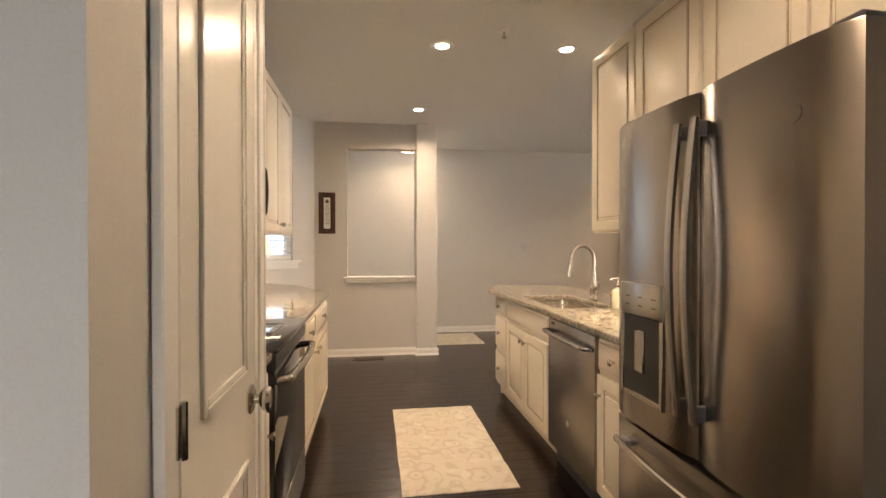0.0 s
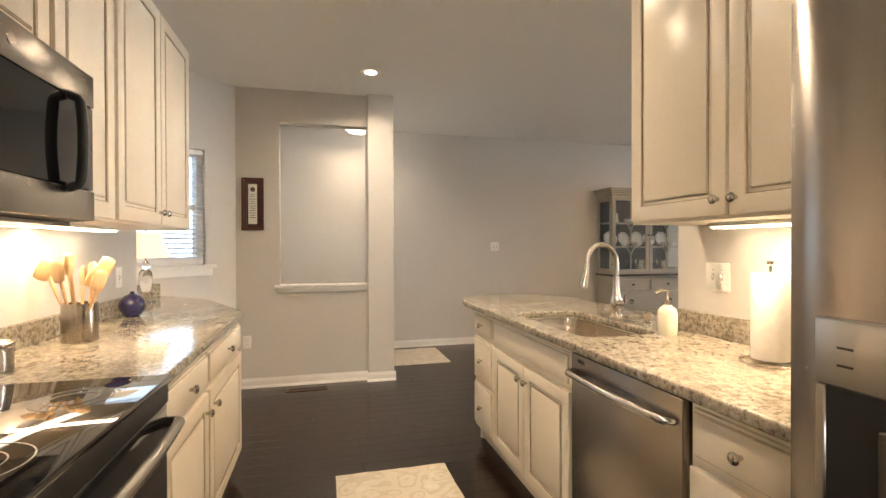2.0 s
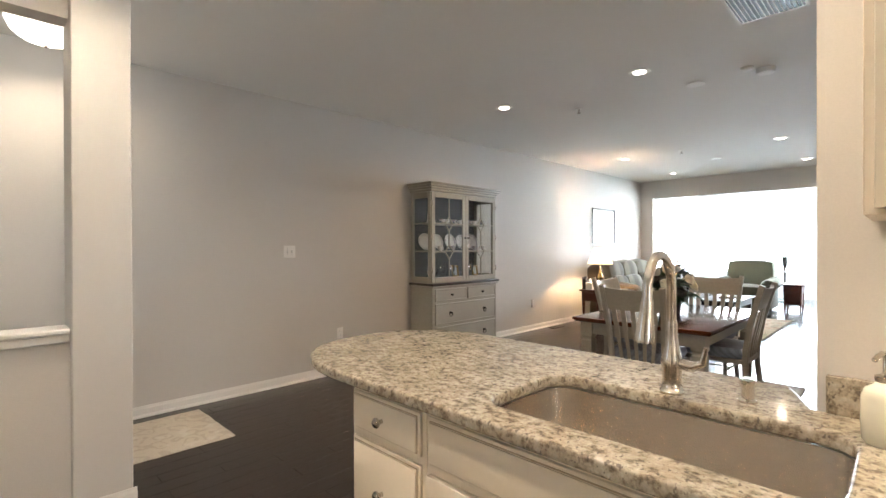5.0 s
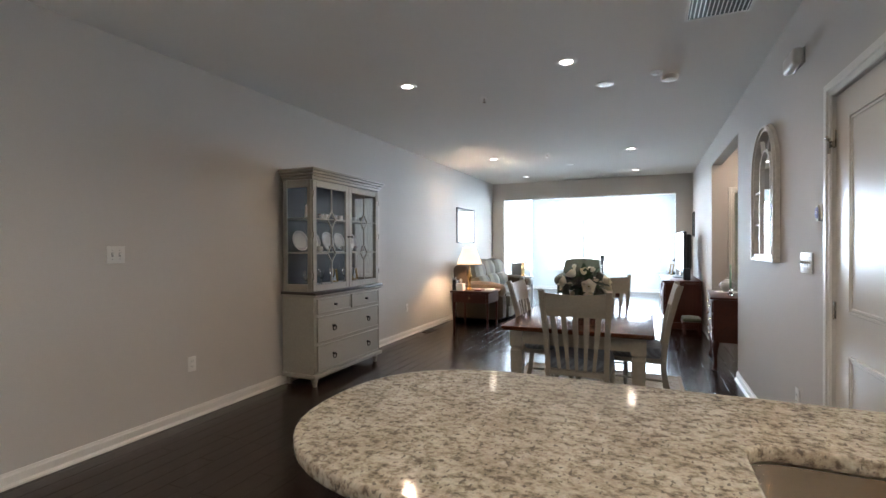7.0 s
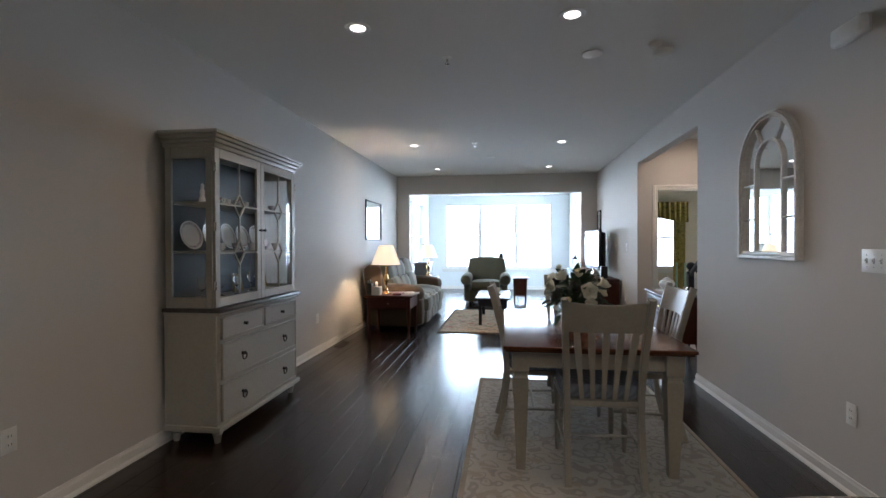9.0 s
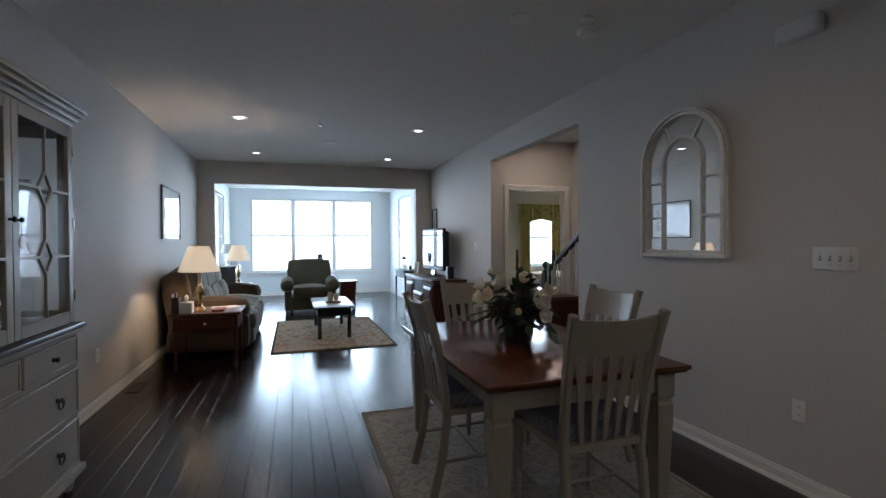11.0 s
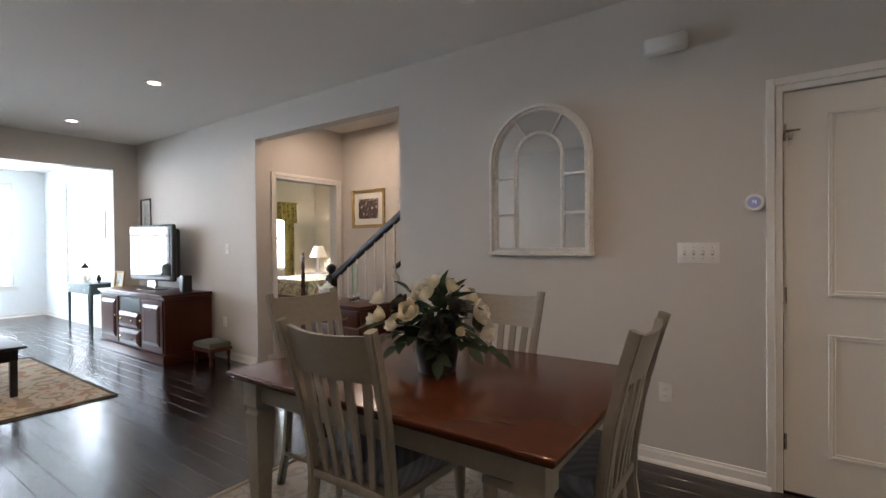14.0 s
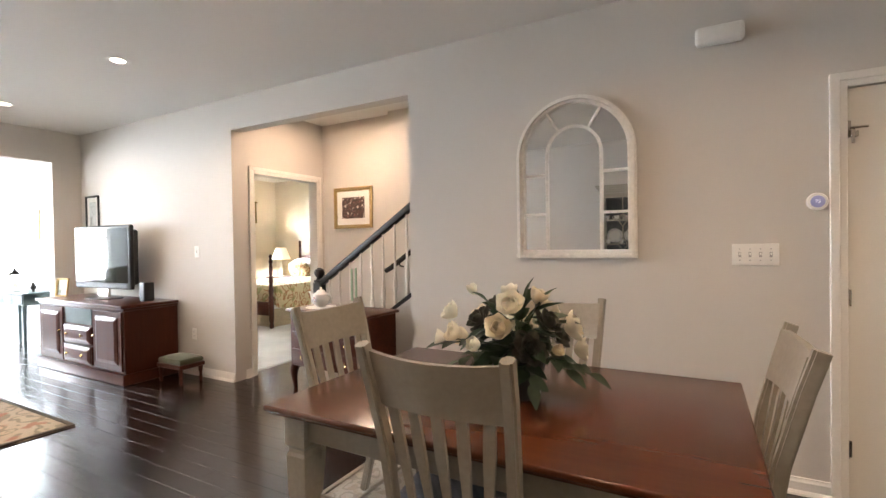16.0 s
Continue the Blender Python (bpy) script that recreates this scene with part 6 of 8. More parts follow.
def rosette(at, sz, lift):
    bm = bmesh.new()
    m_ = aimed(at, (at[0] + 0.001, at[1]), lift) @ pose(0, 0, -0.03)
    for k in range(30):
        t = k / 29
        petal_bm(bm, m_ @ pose(0, 0, 0.022 * (1 - t), 0, 0, k * 137.5) @ pose(0, 0.004, 0, 78 - 72 * t, 0, 0), (0.030 + 0.036 * t) * sz, (0.022 + 0.020 * t) * sz, 0.5, 0.5)
    part("dark_rosette", bm, ROSETTE, fl, "dark green-brown layered rosette")


random.seed(11)
# side, height, depth towards the long wall; bloom size, lift, openness
VR, VF = Vector((-0.876, -0.482)), Vector((-0.482, 0.876))
spot = lambda r, f, z: (r * VR.x + f * VF.x, r * VR.y + f * VF.y, z)
for r, f, z, sz, lift, wide in ((-0.17, 0.03, 0.40, 0.60, 70, 0.1), (-0.25, 0.03, 0.32, 0.85, 40, 0.7), (-0.24, 0.06, 0.25, 0.85, 25, 0.6), (-0.29, 0.00, 0.22, 0.65, 10, 0.5), (-0.17, 0.13, 0.22, 0.70, 15, 0.3),
                                (-0.09, 0.16, 0.28, 1.00, 30, 0.8), (-0.04, 0.10, 0.35, 1.10, 45, 0.75), (0.07, 0.04, 0.37, 0.85, 60, 0.5), (0.195, 0.05, 0.26, 1.05, 20, 1.0), (0.22, 0.06, 0.18, 0.85, 5, 0.8),
                                (0.11, 0.15, 0.20, 0.62, 10, 0.1), (-0.12, -0.15, 0.27, 1.0, 30, 0.8), (0.03, -0.18, 0.24, 1.0, 20, 0.9), (0.14, -0.12, 0.30, 0.9, 40, 0.7), (-0.20, -0.10, 0.20, 0.8, 10, 0.6), (-0.02, -0.06, 0.38, 0.8, 65, 0.5)):
    bloom(spot(r, f, z), sz * 0.88, lift, wide, random.random() > 0.5)
for r, f, z, sz, lift in ((-0.155, 0.08, 0.30, 1.0, 40), (0.01, 0.17, 0.21, 1.15, 15), (0.10, 0.09, 0.29, 1.0, 40), (-0.05, -0.14, 0.33, 1.0, 45), (0.18, -0.05, 0.20, 0.9, 15)):
    rosette(spot(r, f, z), sz, lift)
for i in range(58):
    az = i * 137.5 + random.uniform(-15, 15)
    m_ = pose(0, 0, 0.16, 0, 0, az) @ pose(0, random.uniform(0.03, 0.10), random.uniform(-0.01, 0.13), random.uniform(-40, 45), random.uniform(-30, 30), 0)
    bm = bmesh.new()
    leaf_bm(bm, m_, random.uniform(0.09, 0.15), random.uniform(0.045, 0.066), random.uniform(0.1, 0.5))
    part("leaf", bm, LEAF if i % 3 else SAGE, fl)
# leafy sprigs: reach to the side, height, depth
for r, f, z in ((-0.11, 0.04, 0.345), (0.03, 0.02, 0.365), (0.08, 0.03, 0.345), (-0.27, 0.02, 0.20), (-0.22, 0.08, 0.15), (0.13, 0.06, 0.27), (0.25, 0.07, 0.09), (0.02, 0.15, 0.08), (0.11, -0.17, 0.16), (-0.08, -0.18, 0.14), (0.0, -0.08, 0.34), (0.15, 0.12, 0.12), (-0.15, 0.13, 0.13)):
    tip, root = Vector(spot(r, f, z)), Vector((0, 0, 0.16))
    midp = (tip + root) / 2 + Vector((0, 0, 0.045))
    pts = [(1 - t) ** 2 * root + 2 * t * (1 - t) * midp + t * t * tip for t in (k / 8 for k in range(9))]
    bm = tube(bmesh.new(), [tuple(p) for p in pts], 0.0028, 6)
    for k in (4, 5, 6, 7, 8):
        d = (pts[k] - pts[k - 1]).normalized()
        q = d.to_track_quat("Y", "Z").to_matrix().to_4x4()
        leaf_bm(bm, Matrix.Translation(pts[k]) @ q @ pose(0, 0, 0, 10, random.uniform(-25, 25), 0 if k == 8 else 46 * (1 if k % 2 else -1)), 0.066 + 0.008 * (k % 3), 0.044, 0.3)
    part("sprig", bm, LEAF, fl, "leafy green sprig")

# ---- china hutch ----
HX0, HX1, HY0, HY1 = 3.825, 4.985, 6.475, 6.872
hu = thing("china_hutch", "greige painted china hutch with glazed doors full of dishes", "china cabinet")
part("body", B(HX0, HY0 + 0.018, 0.10, HX1, HY1, 0.855, 0.004), HUTCHPAINT, hu)
part("base_moulding", B(HX0 - 0.018, HY0 - 0.012, 0.085, HX1 + 0.018, HY1, 0.125, 0.010, 2), HUTCHPAINT, hu)
part("waist_top", B(HX0 - 0.02, HY0 - 0.02, 0.872, HX1 + 0.02, HY1, 0.900, 0.006, 2), HUTCHDARK, hu, "dark wooden waist top")
part("waist_moulding", B(HX0 - 0.010, HY0 - 0.010, 0.852, HX1 + 0.010, HY1, 0.8715, 0.005), HUTCHPAINT, hu)
for x in (HX0 + 0.05, HX1 - 0.05):
    for y in (HY0 + 0.05, HY1 - 0.05):
        part("foot", lathe(bmesh.new(), [(0.018, 0.0), (0.020, 0.01), (0.027, 0.045), (0.034, 0.06), (0.028, 0.066), (0.036, 0.085)], 16, at=(x, y, 0)), HUTCHPAINT, hu, "turned foot")


def hutch_drawer(x0, x1, z0, z1, rings):
    d = part("drawer", B(x0 + 0.004, HY0 + 0.004, z0 + 0.004, x1 - 0.004, HY0 + 0.019, z1 - 0.004, 0.002), HUTCHPAINT, hu)
    bm = bmesh.new()
    for c in ((x0 + 0.004, z0 + 0.004, x1 - 0.004, z0 + 0.018), (x0 + 0.004, z1 - 0.018, x1 - 0.004, z1 - 0.004), (x0 + 0.004, z0 + 0.018, x0 + 0.018, z1 - 0.018), (x1 - 0.018, z0 + 0.018, x1 - 0.004, z1 - 0.018)):
        box(bm, c[0], HY0 - 0.002, c[1], c[2], HY0 + 0.0045, c[3], 0.002)
    part("bead", bm, HUTCHPAINT, d, "raised bead moulding")
    for x in ([x0 + (x1 - x0) * 0.22, x1 - (x1 - x0) * 0.22] if rings else [(x0 + x1) / 2]):
        zc = (z0 + z1) / 2
        bm = lathe(bmesh.new(), [(0.012, 0.0), (0.012, 0.006), (0.007, 0.010), (0.013, 0.018), (0.013, 0.024), (0.005, 0.028)], 14, m=pose(x, HY0 + 0.003, zc + (0.012 if rings else 0), 90, 0, 0))
        if rings:
            tube(bm, [(x + 0.026 * math.cos(a * math.pi / 8), HY0 - 0.016, zc - 0.006 + 0.026 * math.sin(a * math.pi / 8)) for a in range(16)], 0.0045, 8, closed=True)
        part("pull", bm, BRONZE, d, "dark bronze pull")


wd_ = HX1 - HX0
hutch_drawer(HX0 + 0.035, HX0 + wd_ / 2 - 0.008, 0.685, 0.835, False)
hutch_drawer(HX0 + wd_ / 2 + 0.008, HX1 - 0.035, 0.685, 0.835, False)
hutch_drawer(HX0 + 0.035, HX1 - 0.035, 0.415, 0.665, True)
hutch_drawer(HX0 + 0.035, HX1 - 0.035, 0.14, 0.395, True)
UY0 = HY0 + 0.025
UZ0, UZ1 = 0.9005, 1.96
part("back_panel", B(HX0 + 0.02, HY1 - 0.014, UZ0, HX1 - 0.02, HY1 - 0.002, UZ1), GREYLINER, hu, "grey-blue back lining")
for x in (HX0 + 0.012, HX1 - 0.012):
    for y0_, y1_ in ((UY0 + 0.022, UY0 + 0.065), (HY1 - 0.06, HY1 - 0.015)):
        part("side_stile", B(x - 0.011, y0_, UZ0, x + 0.011, y1_, UZ1, 0.003), HUTCHPAINT, hu)
    part("side_rail", B(x - 0.0105, UY0 + 0.0655, UZ0, x + 0.0105, HY1 - 0.0605, UZ0 + 0.07, 0.003), HUTCHPAINT, hu)
    part("side_rail", B(x - 0.0105, UY0 + 0.0655, UZ1 - 0.07, x + 0.0105, HY1 - 0.0605, UZ1, 0.003), HUTCHPAINT, hu)
    part("side_pane", B(x - 0.002, UY0 + 0.0655, UZ0 + 0.0705, x + 0.002, HY1 - 0.0605, UZ1 - 0.0705), THINPANE, hu, "clear side glass", smooth=False).visible_shadow = False
part("upper_floor", B(HX0 + 0.024, UY0 + 0.023, UZ0 + 0.001, HX1 - 0.024, HY1 - 0.015, UZ0 + 0.04), HUTCHPAINT, hu)
part("upper_top", B(HX0 + 0.002, UY0 + 0.002, UZ1, HX1 - 0.002, HY1, UZ1 + 0.02), HUTCHPAINT, hu)
for z in (1.262, 1.592):
    part("glass_shelf", B(HX0 + 0.026, UY0 + 0.04, z, HX1 - 0.026, HY1 - 0.016, z + 0.014, 0.002), HUTCHPAINT, hu, "painted shelf edge")
bm = bmesh.new()
for k, (o, z0_, z1_) in enumerate(((0.004, UZ1 + 0.0, UZ1 + 0.03), (0.020, UZ1 + 0.03, UZ1 + 0.055), (0.040, UZ1 + 0.055, UZ1 + 0.08), (0.055, UZ1 + 0.08, UZ1 + 0.105))):
    box(bm, HX0 - o, UY0 - o, z0_ + 0.0005, HX1 + o, HY1, z1_, 0.006, 2)
part("cornice", bm, HUTCHPAINT, hu, "stepped crown cornice")
mid = (HX0 + HX1) / 2
for x0_, x1_, hs in ((HX0 + 0.006, mid - 0.002, 1), (mid + 0.002, HX1 - 0.006, -1)):
    bm = bmesh.new()
    sw_ = 0.052
    box(bm, x0_, UY0, UZ0 + 0.004, x0_ + sw_, UY0 + 0.021, UZ1 - 0.004, 0.003)
    box(bm, x1_ - sw_, UY0, UZ0 + 0.004, x1_, UY0 + 0.021, UZ1 - 0.004, 0.003)
    box(bm, x0_ + sw_, UY0, UZ0 + 0.004, x1_ - sw_, UY0 + 0.0205, UZ0 + 0.066, 0.003)
    box(bm, x0_ + sw_, UY0, UZ1 - 0.066, x1_ - sw_, UY0 + 0.0205, UZ1 - 0.004, 0.003)
    hd = part("glazed_door", bm, HUTCHPAINT, hu)
    part("door_pane", B(x0_ + sw_ - 0.003, UY0 + 0.009, UZ0 + 0.064, x1_ - sw_ + 0.003, UY0 + 0.012, UZ1 - 0.064), THINPANE, hd, "clear door glass", smooth=False).visible_shadow = False
    xc, xa, xb = (x0_ + x1_) / 2, x0_ + sw_, x1_ - sw_
    bm = bmesh.new()
    mb = lambda p, q: tube(bm, [(p[0], UY0 + 0.006, p[1]), (q[0], UY0 + 0.006, q[1])], 0.0085, 4)
    for zc in (1.262, 1.592):
        dh, dw_ = 0.085, 0.065
        mb((xc, zc + dh), (xc + dw_, zc)), mb((xc + dw_, zc), (xc, zc - dh)), mb((xc, zc - dh), (xc - dw_, zc)), mb((xc - dw_, zc), (xc, zc + dh))
        mb((xa, zc), (xc - dw_, zc)), mb((xc + dw_, zc), (xb, zc))
    mb((xc, UZ0 + 0.066), (xc, 1.262 - 0.085)), mb((xc, 1.262 + 0.085), (xc, 1.592 - 0.085)), mb((xc, 1.592 + 0.085), (xc, UZ1 - 0.066))
    part("muntins", bm, HUTCHPAINT, hd, "diamond lattice muntins", smooth=False)
    kx = x1_ - 0.026 if hs > 0 else x0_ + 0.026
    part("knob", lathe(bmesh.new(), [(0.006, 0.0), (0.006, 0.012), (0.013, 0.018), (0.013, 0.024), (0.005, 0.028)], 12, m=pose(kx, UY0, 1.43, 90, 0, 0)), BRONZE, hd, "dark bronze knob")
    hx = x0_ if hs > 0 else x1_
    for z in (1.05, 1.44, 1.83):
        part("hinge", B(hx - 0.006, UY0 - 0.004, z - 0.03, hx + 0.006, UY0 + 0.012, z + 0.03, 0.002), NICKEL, hd)

md = thing("key_tassel", "small white medallion hanging from the hutch knob", "ornament", m=pose(mid + 0.030, UY0 - 0.016, 1.43))
part("cord", tube(bmesh.new(), [(0.0, 0.002, 0.012), (-0.008, -0.004, -0.01), (-0.006, -0.004, -0.05), (0, -0.004, -0.07)], 0.0016, 6), PAPER, md)
part("medallion", lathe(bmesh.new(), [(0.026, -0.002), (0.028, 0.0), (0.026, 0.003), (0.006, 0.004)], 22, m=pose(0, -0.003, -0.096, 90, 0, 0)), PORCELAIN, md, "white porcelain disc")

# dishes inside the hutch
random.seed(21)


def plate(at, r):
    ob = thing("display_plate", "white floral china plate standing on edge", "plate", "plates in the hutch", pose(*at, 76, 0, random.uniform(-8, 8)))
    part("dish", lathe(bmesh.new(), [(r * 0.55, 0.0), (r * 0.6, 0.003), (r * 0.95, 0.014), (r, 0.017), (r, 0.020), (r * 0.58, 0.007)], 26), PORCELAIN, ob)
    part("rim_pattern", lathe(bmesh.new(), [(r * 0.72, 0.0112), (r * 0.9, 0.0175)], 26, cap=False), pattern_china, ob, "blue and rose rim pattern")
    return ob


pattern_china = pattern_mat("china_pattern", (0.75, 0.73, 0.70), (0.30, 0.32, 0.45), (0.50, 0.25, 0.22), 60.0, 0.2)
for i, x in enumerate((3.99, 4.20, 4.42, 4.62, 4.84)):
    plate((x, 6.80, 1.278 + 0.105), 0.102 - 0.008 * (i % 2))


def vessel(name, label, category, at, prof, material, group="", extra=None):
    ob = thing(name, label, category, group, pose(*at))
    part("body", lathe(bmesh.new(), prof, 20), material, ob)
    if extra:
        extra(ob)
    return ob


def handle_on(r, z, material):
    def add(ob):
        part("handle", tube(bmesh.new(), bez((r, 0, z + 0.02), (r + 0.03, 0, z + 0.02), (r + 0.03, 0, z - 0.025), (r - 0.006, 0, z - 0.02), 8), 0.004, 8), material, ob)
    return add


cup = [(0.018, 0), (0.02, 0.004), (0.03, 0.03), (0.036, 0.055), (0.034, 0.055), (0.02, 0.01)]
fig = [(0.024, 0), (0.022, 0.02), (0.013, 0.05), (0.018, 0.075), (0.010, 0.095), (0.014, 0.115), (0.004, 0.13)]
gob = [(0.026, 0), (0.026, 0.004), (0.004, 0.01), (0.004, 0.06), (0.024, 0.08), (0.030, 0.12), (0.027, 0.155)]
for i, x in enumerate((3.93, 4.01)):
    vessel("figurine", "cream ceramic figurine on the hutch shelf", "figurine", (x, 6.66, 1.607), fig, PORCELAIN, "hutch ornaments")
for i, x in enumerate((4.17, 4.28, 4.39, 4.53, 4.66, 4.80, 4.92)):
    vessel("tea_cup", "small floral china tea cup on the hutch shelf", "cup", (x, 6.68 + 0.03 * (i % 2), 1.607), cup, PORCELAIN if i % 2 else pattern_china, "hutch china", handle_on(0.032, 0.03, PORCELAIN))
for i, x in enumerate((4.10, 4.30, 4.52, 4.73, 4.90)):
    vessel("tea_cup", "small floral china tea cup on the hutch shelf", "cup", (x, 6.64, 1.277), cup, pattern_china if i % 2 else PORCELAIN, "hutch china", handle_on(0.032, 0.03, PORCELAIN))
for i, x in enumerate((3.92, 3.98, 4.05, 4.20, 4.33, 4.60, 4.68)):
    vessel("goblet", "clear glass goblet in the lower hutch", "goblet", (x, 6.66 + 0.04 * (i % 2), 0.941), gob, GLASS, "hutch glassware")
framed("photo_frame", "small gold photo frame in the lower hutch", 0.11, 0.14, pose(4.45, 6.74, 1.015, -8, 0, 0), GOLDFRAME, 0.016, PRINT2, cat="photo frame")
framed("photo_frame", "small gold photo frame in the lower hutch", 0.10, 0.13, pose(4.83, 6.74, 1.010, -8, 0, 0), GOLDFRAME, 0.016, PRINT2, cat="photo frame")

# ---- living room ----


def side_table(label, m, w, d, h, material, shelf=False, drawer=True):
    ob = thing("end_table", label, "side table", m=m)
    part("top", B(-w / 2, -d / 2, h - 0.028, w / 2, d / 2, h, 0.008, 2), material, ob)
    part("case", B(-w / 2 + 0.03, -d / 2 + 0.03, h - 0.19, w / 2 - 0.03, d / 2 - 0.03, h - 0.0285, 0.004), material, ob)
    if drawer:
        dr = part("drawer_front", B(-w / 2 + 0.018, -d / 2 + 0.07, h - 0.175, -w / 2 + 0.0305, d / 2 - 0.07, h - 0.05, 0.003), material, ob)
        part("pull", lathe(bmesh.new(), [(0.008, 0), (0.013, 0.016), (0.004, 0.02)], 12, m=pose(-w / 2 + 0.018, 0, h - 0.112, 0, -90, 0)), BRASS, dr, "brass pull")
    for sx in (-1, 1):
        for sy in (-1, 1):
            part("leg", lathe(bmesh.new(), [(0.013, 0), (0.016, 0.03), (0.022, h - 0.30), (0.026, h - 0.22), (0.026, h - 0.191)], 12, at=(sx * (w / 2 - 0.055), sy * (d / 2 - 0.055), 0)), material, ob)
    if shelf:
        part("shelf", B(-w / 2 + 0.05, -d / 2 + 0.05, 0.14, w / 2 - 0.05, d / 2 - 0.05, 0.16, 0.004), material, ob)
    return ob


LAMPBASE = [(0.075, 0), (0.077, 0.012), (0.05, 0.025), (0.022, 0.05), (0.030, 0.075), (0.018, 0.10), (0.024, 0.14), (0.040, 0.20), (0.036, 0.25), (0.016, 0.29), (0.022, 0.31), (0.010, 0.34), (0.010, 0.40)]
SHADEP = [(0.205, 0.43), (0.10, 0.70)]
side_table("cherry wood end table with drawer beside the sofa", pose(7.63, 6.25, 0), 0.60, 0.68, 0.60, CHERRY)
table_lamp("lit brass table lamp with cream shade on the end table", pose(7.58, 6.34, 0.60), LAMPBASE, BRASS, SHADEP, SHADEL, 85, (1.0, 0.66, 0.36), 0.56, "brass table lamps")
side_table("dark wood end table behind the sofa", pose(11.2, 6.33, 0), 0.45, 0.45, 0.60, EBONY)
table_lamp("lit brass table lamp with cream shade on the dark table", pose(11.2, 6.33, 0.60), LAMPBASE, BRASS, SHADEP, SHADEL, 40, (1.0, 0.68, 0.38), 0.56, "brass table lamps")
bm = B(7.42, 6.08, 0.601, 7.62, 6.20, 0.625, 0.004)
tagged(link_mesh("book", bm, plain("red_book", (0.16, 0.03, 0.025), 0.5, vary=0.1)), "closed red book on the end table", "book")
tissue = thing("tissue_box", "white tissue box with a pulled-up tissue on the end table", "tissue box", m=pose(7.44, 6.44, 0.6005))
part("carton", B(-0.06, -0.06, 0, 0.06, 0.06, 0.115, 0.004), PAPER, tissue)
bm = bmesh.new()
rows = [[bm.verts.new((r * math.cos(a * math.pi / 6) * (1 + 0.25 * (a % 2)), 0.6 * r * math.sin(a * math.pi / 6), z)) for a in range(12)] for r, z in ((0.018, 0.1155), (0.030, 0.14), (0.036, 0.165), (0.014, 0.19))]
for a, b in zip(rows, rows[1:]):
    for k in range(12):
        bm.faces.new((a[k], a[(k + 1) % 12], b[(k + 1) % 12], b[k]))
part("tissue", bm, WHITECLOTH, tissue, "crumpled white tissue")
caddy = thing("remote_caddy", "upright dark leather remote control caddy on the end table", "remote caddy", m=pose(7.47, 6.545, 0.6005))
bm = B(-0.055, -0.035, 0, 0.055, -0.029, 0.16, 0.002)
box(bm, -0.055, 0.029, 0, 0.055, 0.035, 0.20, 0.002)
box(bm, -0.055, -0.0288, 0, -0.049, 0.0288, 0.17, 0.001)
box(bm, 0.049, -0.0288, 0, 0.055, 0.0288, 0.17, 0.001)
box(bm, -0.0488, -0.0288, 0, 0.0488, 0.0288, 0.006)
part("holder", bm, BLACK, caddy)
part("remote", B(-0.03, -0.012, 0.0065, 0.015, 0.010, 0.215, 0.004), DARKGREY, caddy, "dark grey remote control")
tagged(link_mesh("magazine", box(bmesh.new(), -0.10, -0.14, 0, 0.10, 0.14, 0.008, 0.001, m=pose(7.76, 6.10, 0.601, 0, 0, 20)), PAPER), "white magazine lying on the end table", "magazine")


def cushion(parent, name, w, d, h, m, material, puff=0.03, rnd=0.6):
    return part(name, soft_box(bmesh.new(), w, d, h, puff, 7, m=m, rnd=rnd), material, parent)


# sofa along the long wall, facing -y
sx0, sx1 = 7.97, 10.22
so = thing("sofa", "olive and cream striped velour reclining sofa with brown arms", "sofa", m=pose((sx0 + sx1) / 2, 6.35, 0))
SW = sx1 - sx0
part("base", B(-SW / 2 + 0.05, -0.36, 0.05, SW / 2 - 0.05, 0.42, 0.30, 0.03, 3), SOFASIDE, so)
for i in range(3):
    x = (i - 1) * 0.61
    cushion(so, "seat_cushion", 0.635, 0.74, 0.24, pose(x, -0.13, 0.395), SOFACLOTH, 0.045, 0.55)
    cushion(so, "footrest_panel", 0.615, 0.22, 0.22, pose(x, -0.43, 0.36), SOFACLOTH, 0.0, 0.9)
    cushion(so, "footrest_panel", 0.605, 0.18, 0.24, pose(x, -0.42, 0.19), SOFACLOTH, 0.0, 0.8)
    cushion(so, "back_cushion", 0.65, 0.36, 0.34, pose(x, 0.16, 0.60, -14, 0, 0), SOFACLOTH, 0.03, 0.9)
    cushion(so, "headrest_cushion", 0.66, 0.38, 0.38, pose(x, 0.27, 0.85, -12, 0, 0), SOFACLOTH, 0.03, 1.0)
for s in (-1, 1):
    xa = s * (SW / 2 - 0.14)
    part("arm_panel", B(xa - 0.105, -0.40, 0.05, xa + 0.105, 0.40, 0.48, 0.035, 3), SOFASIDE, so, "brown velour arm side")
    cushion(so, "armrest", 0.30, 0.86, 0.25, pose(xa, -0.05, 0.55), SOFASIDE, 0.035, 1.0)
    cushion(so, "arm_front", 0.25, 0.14, 0.42, pose(xa, -0.40, 0.28), SOFASIDE, 0.0, 0.9)
    cushion(so, "back_wing", 0.15, 0.30, 0.66, pose(s * (SW / 2 - 0.10), 0.30, 0.66, -8, 0, 0), SOFASIDE, 0.02, 1.0)

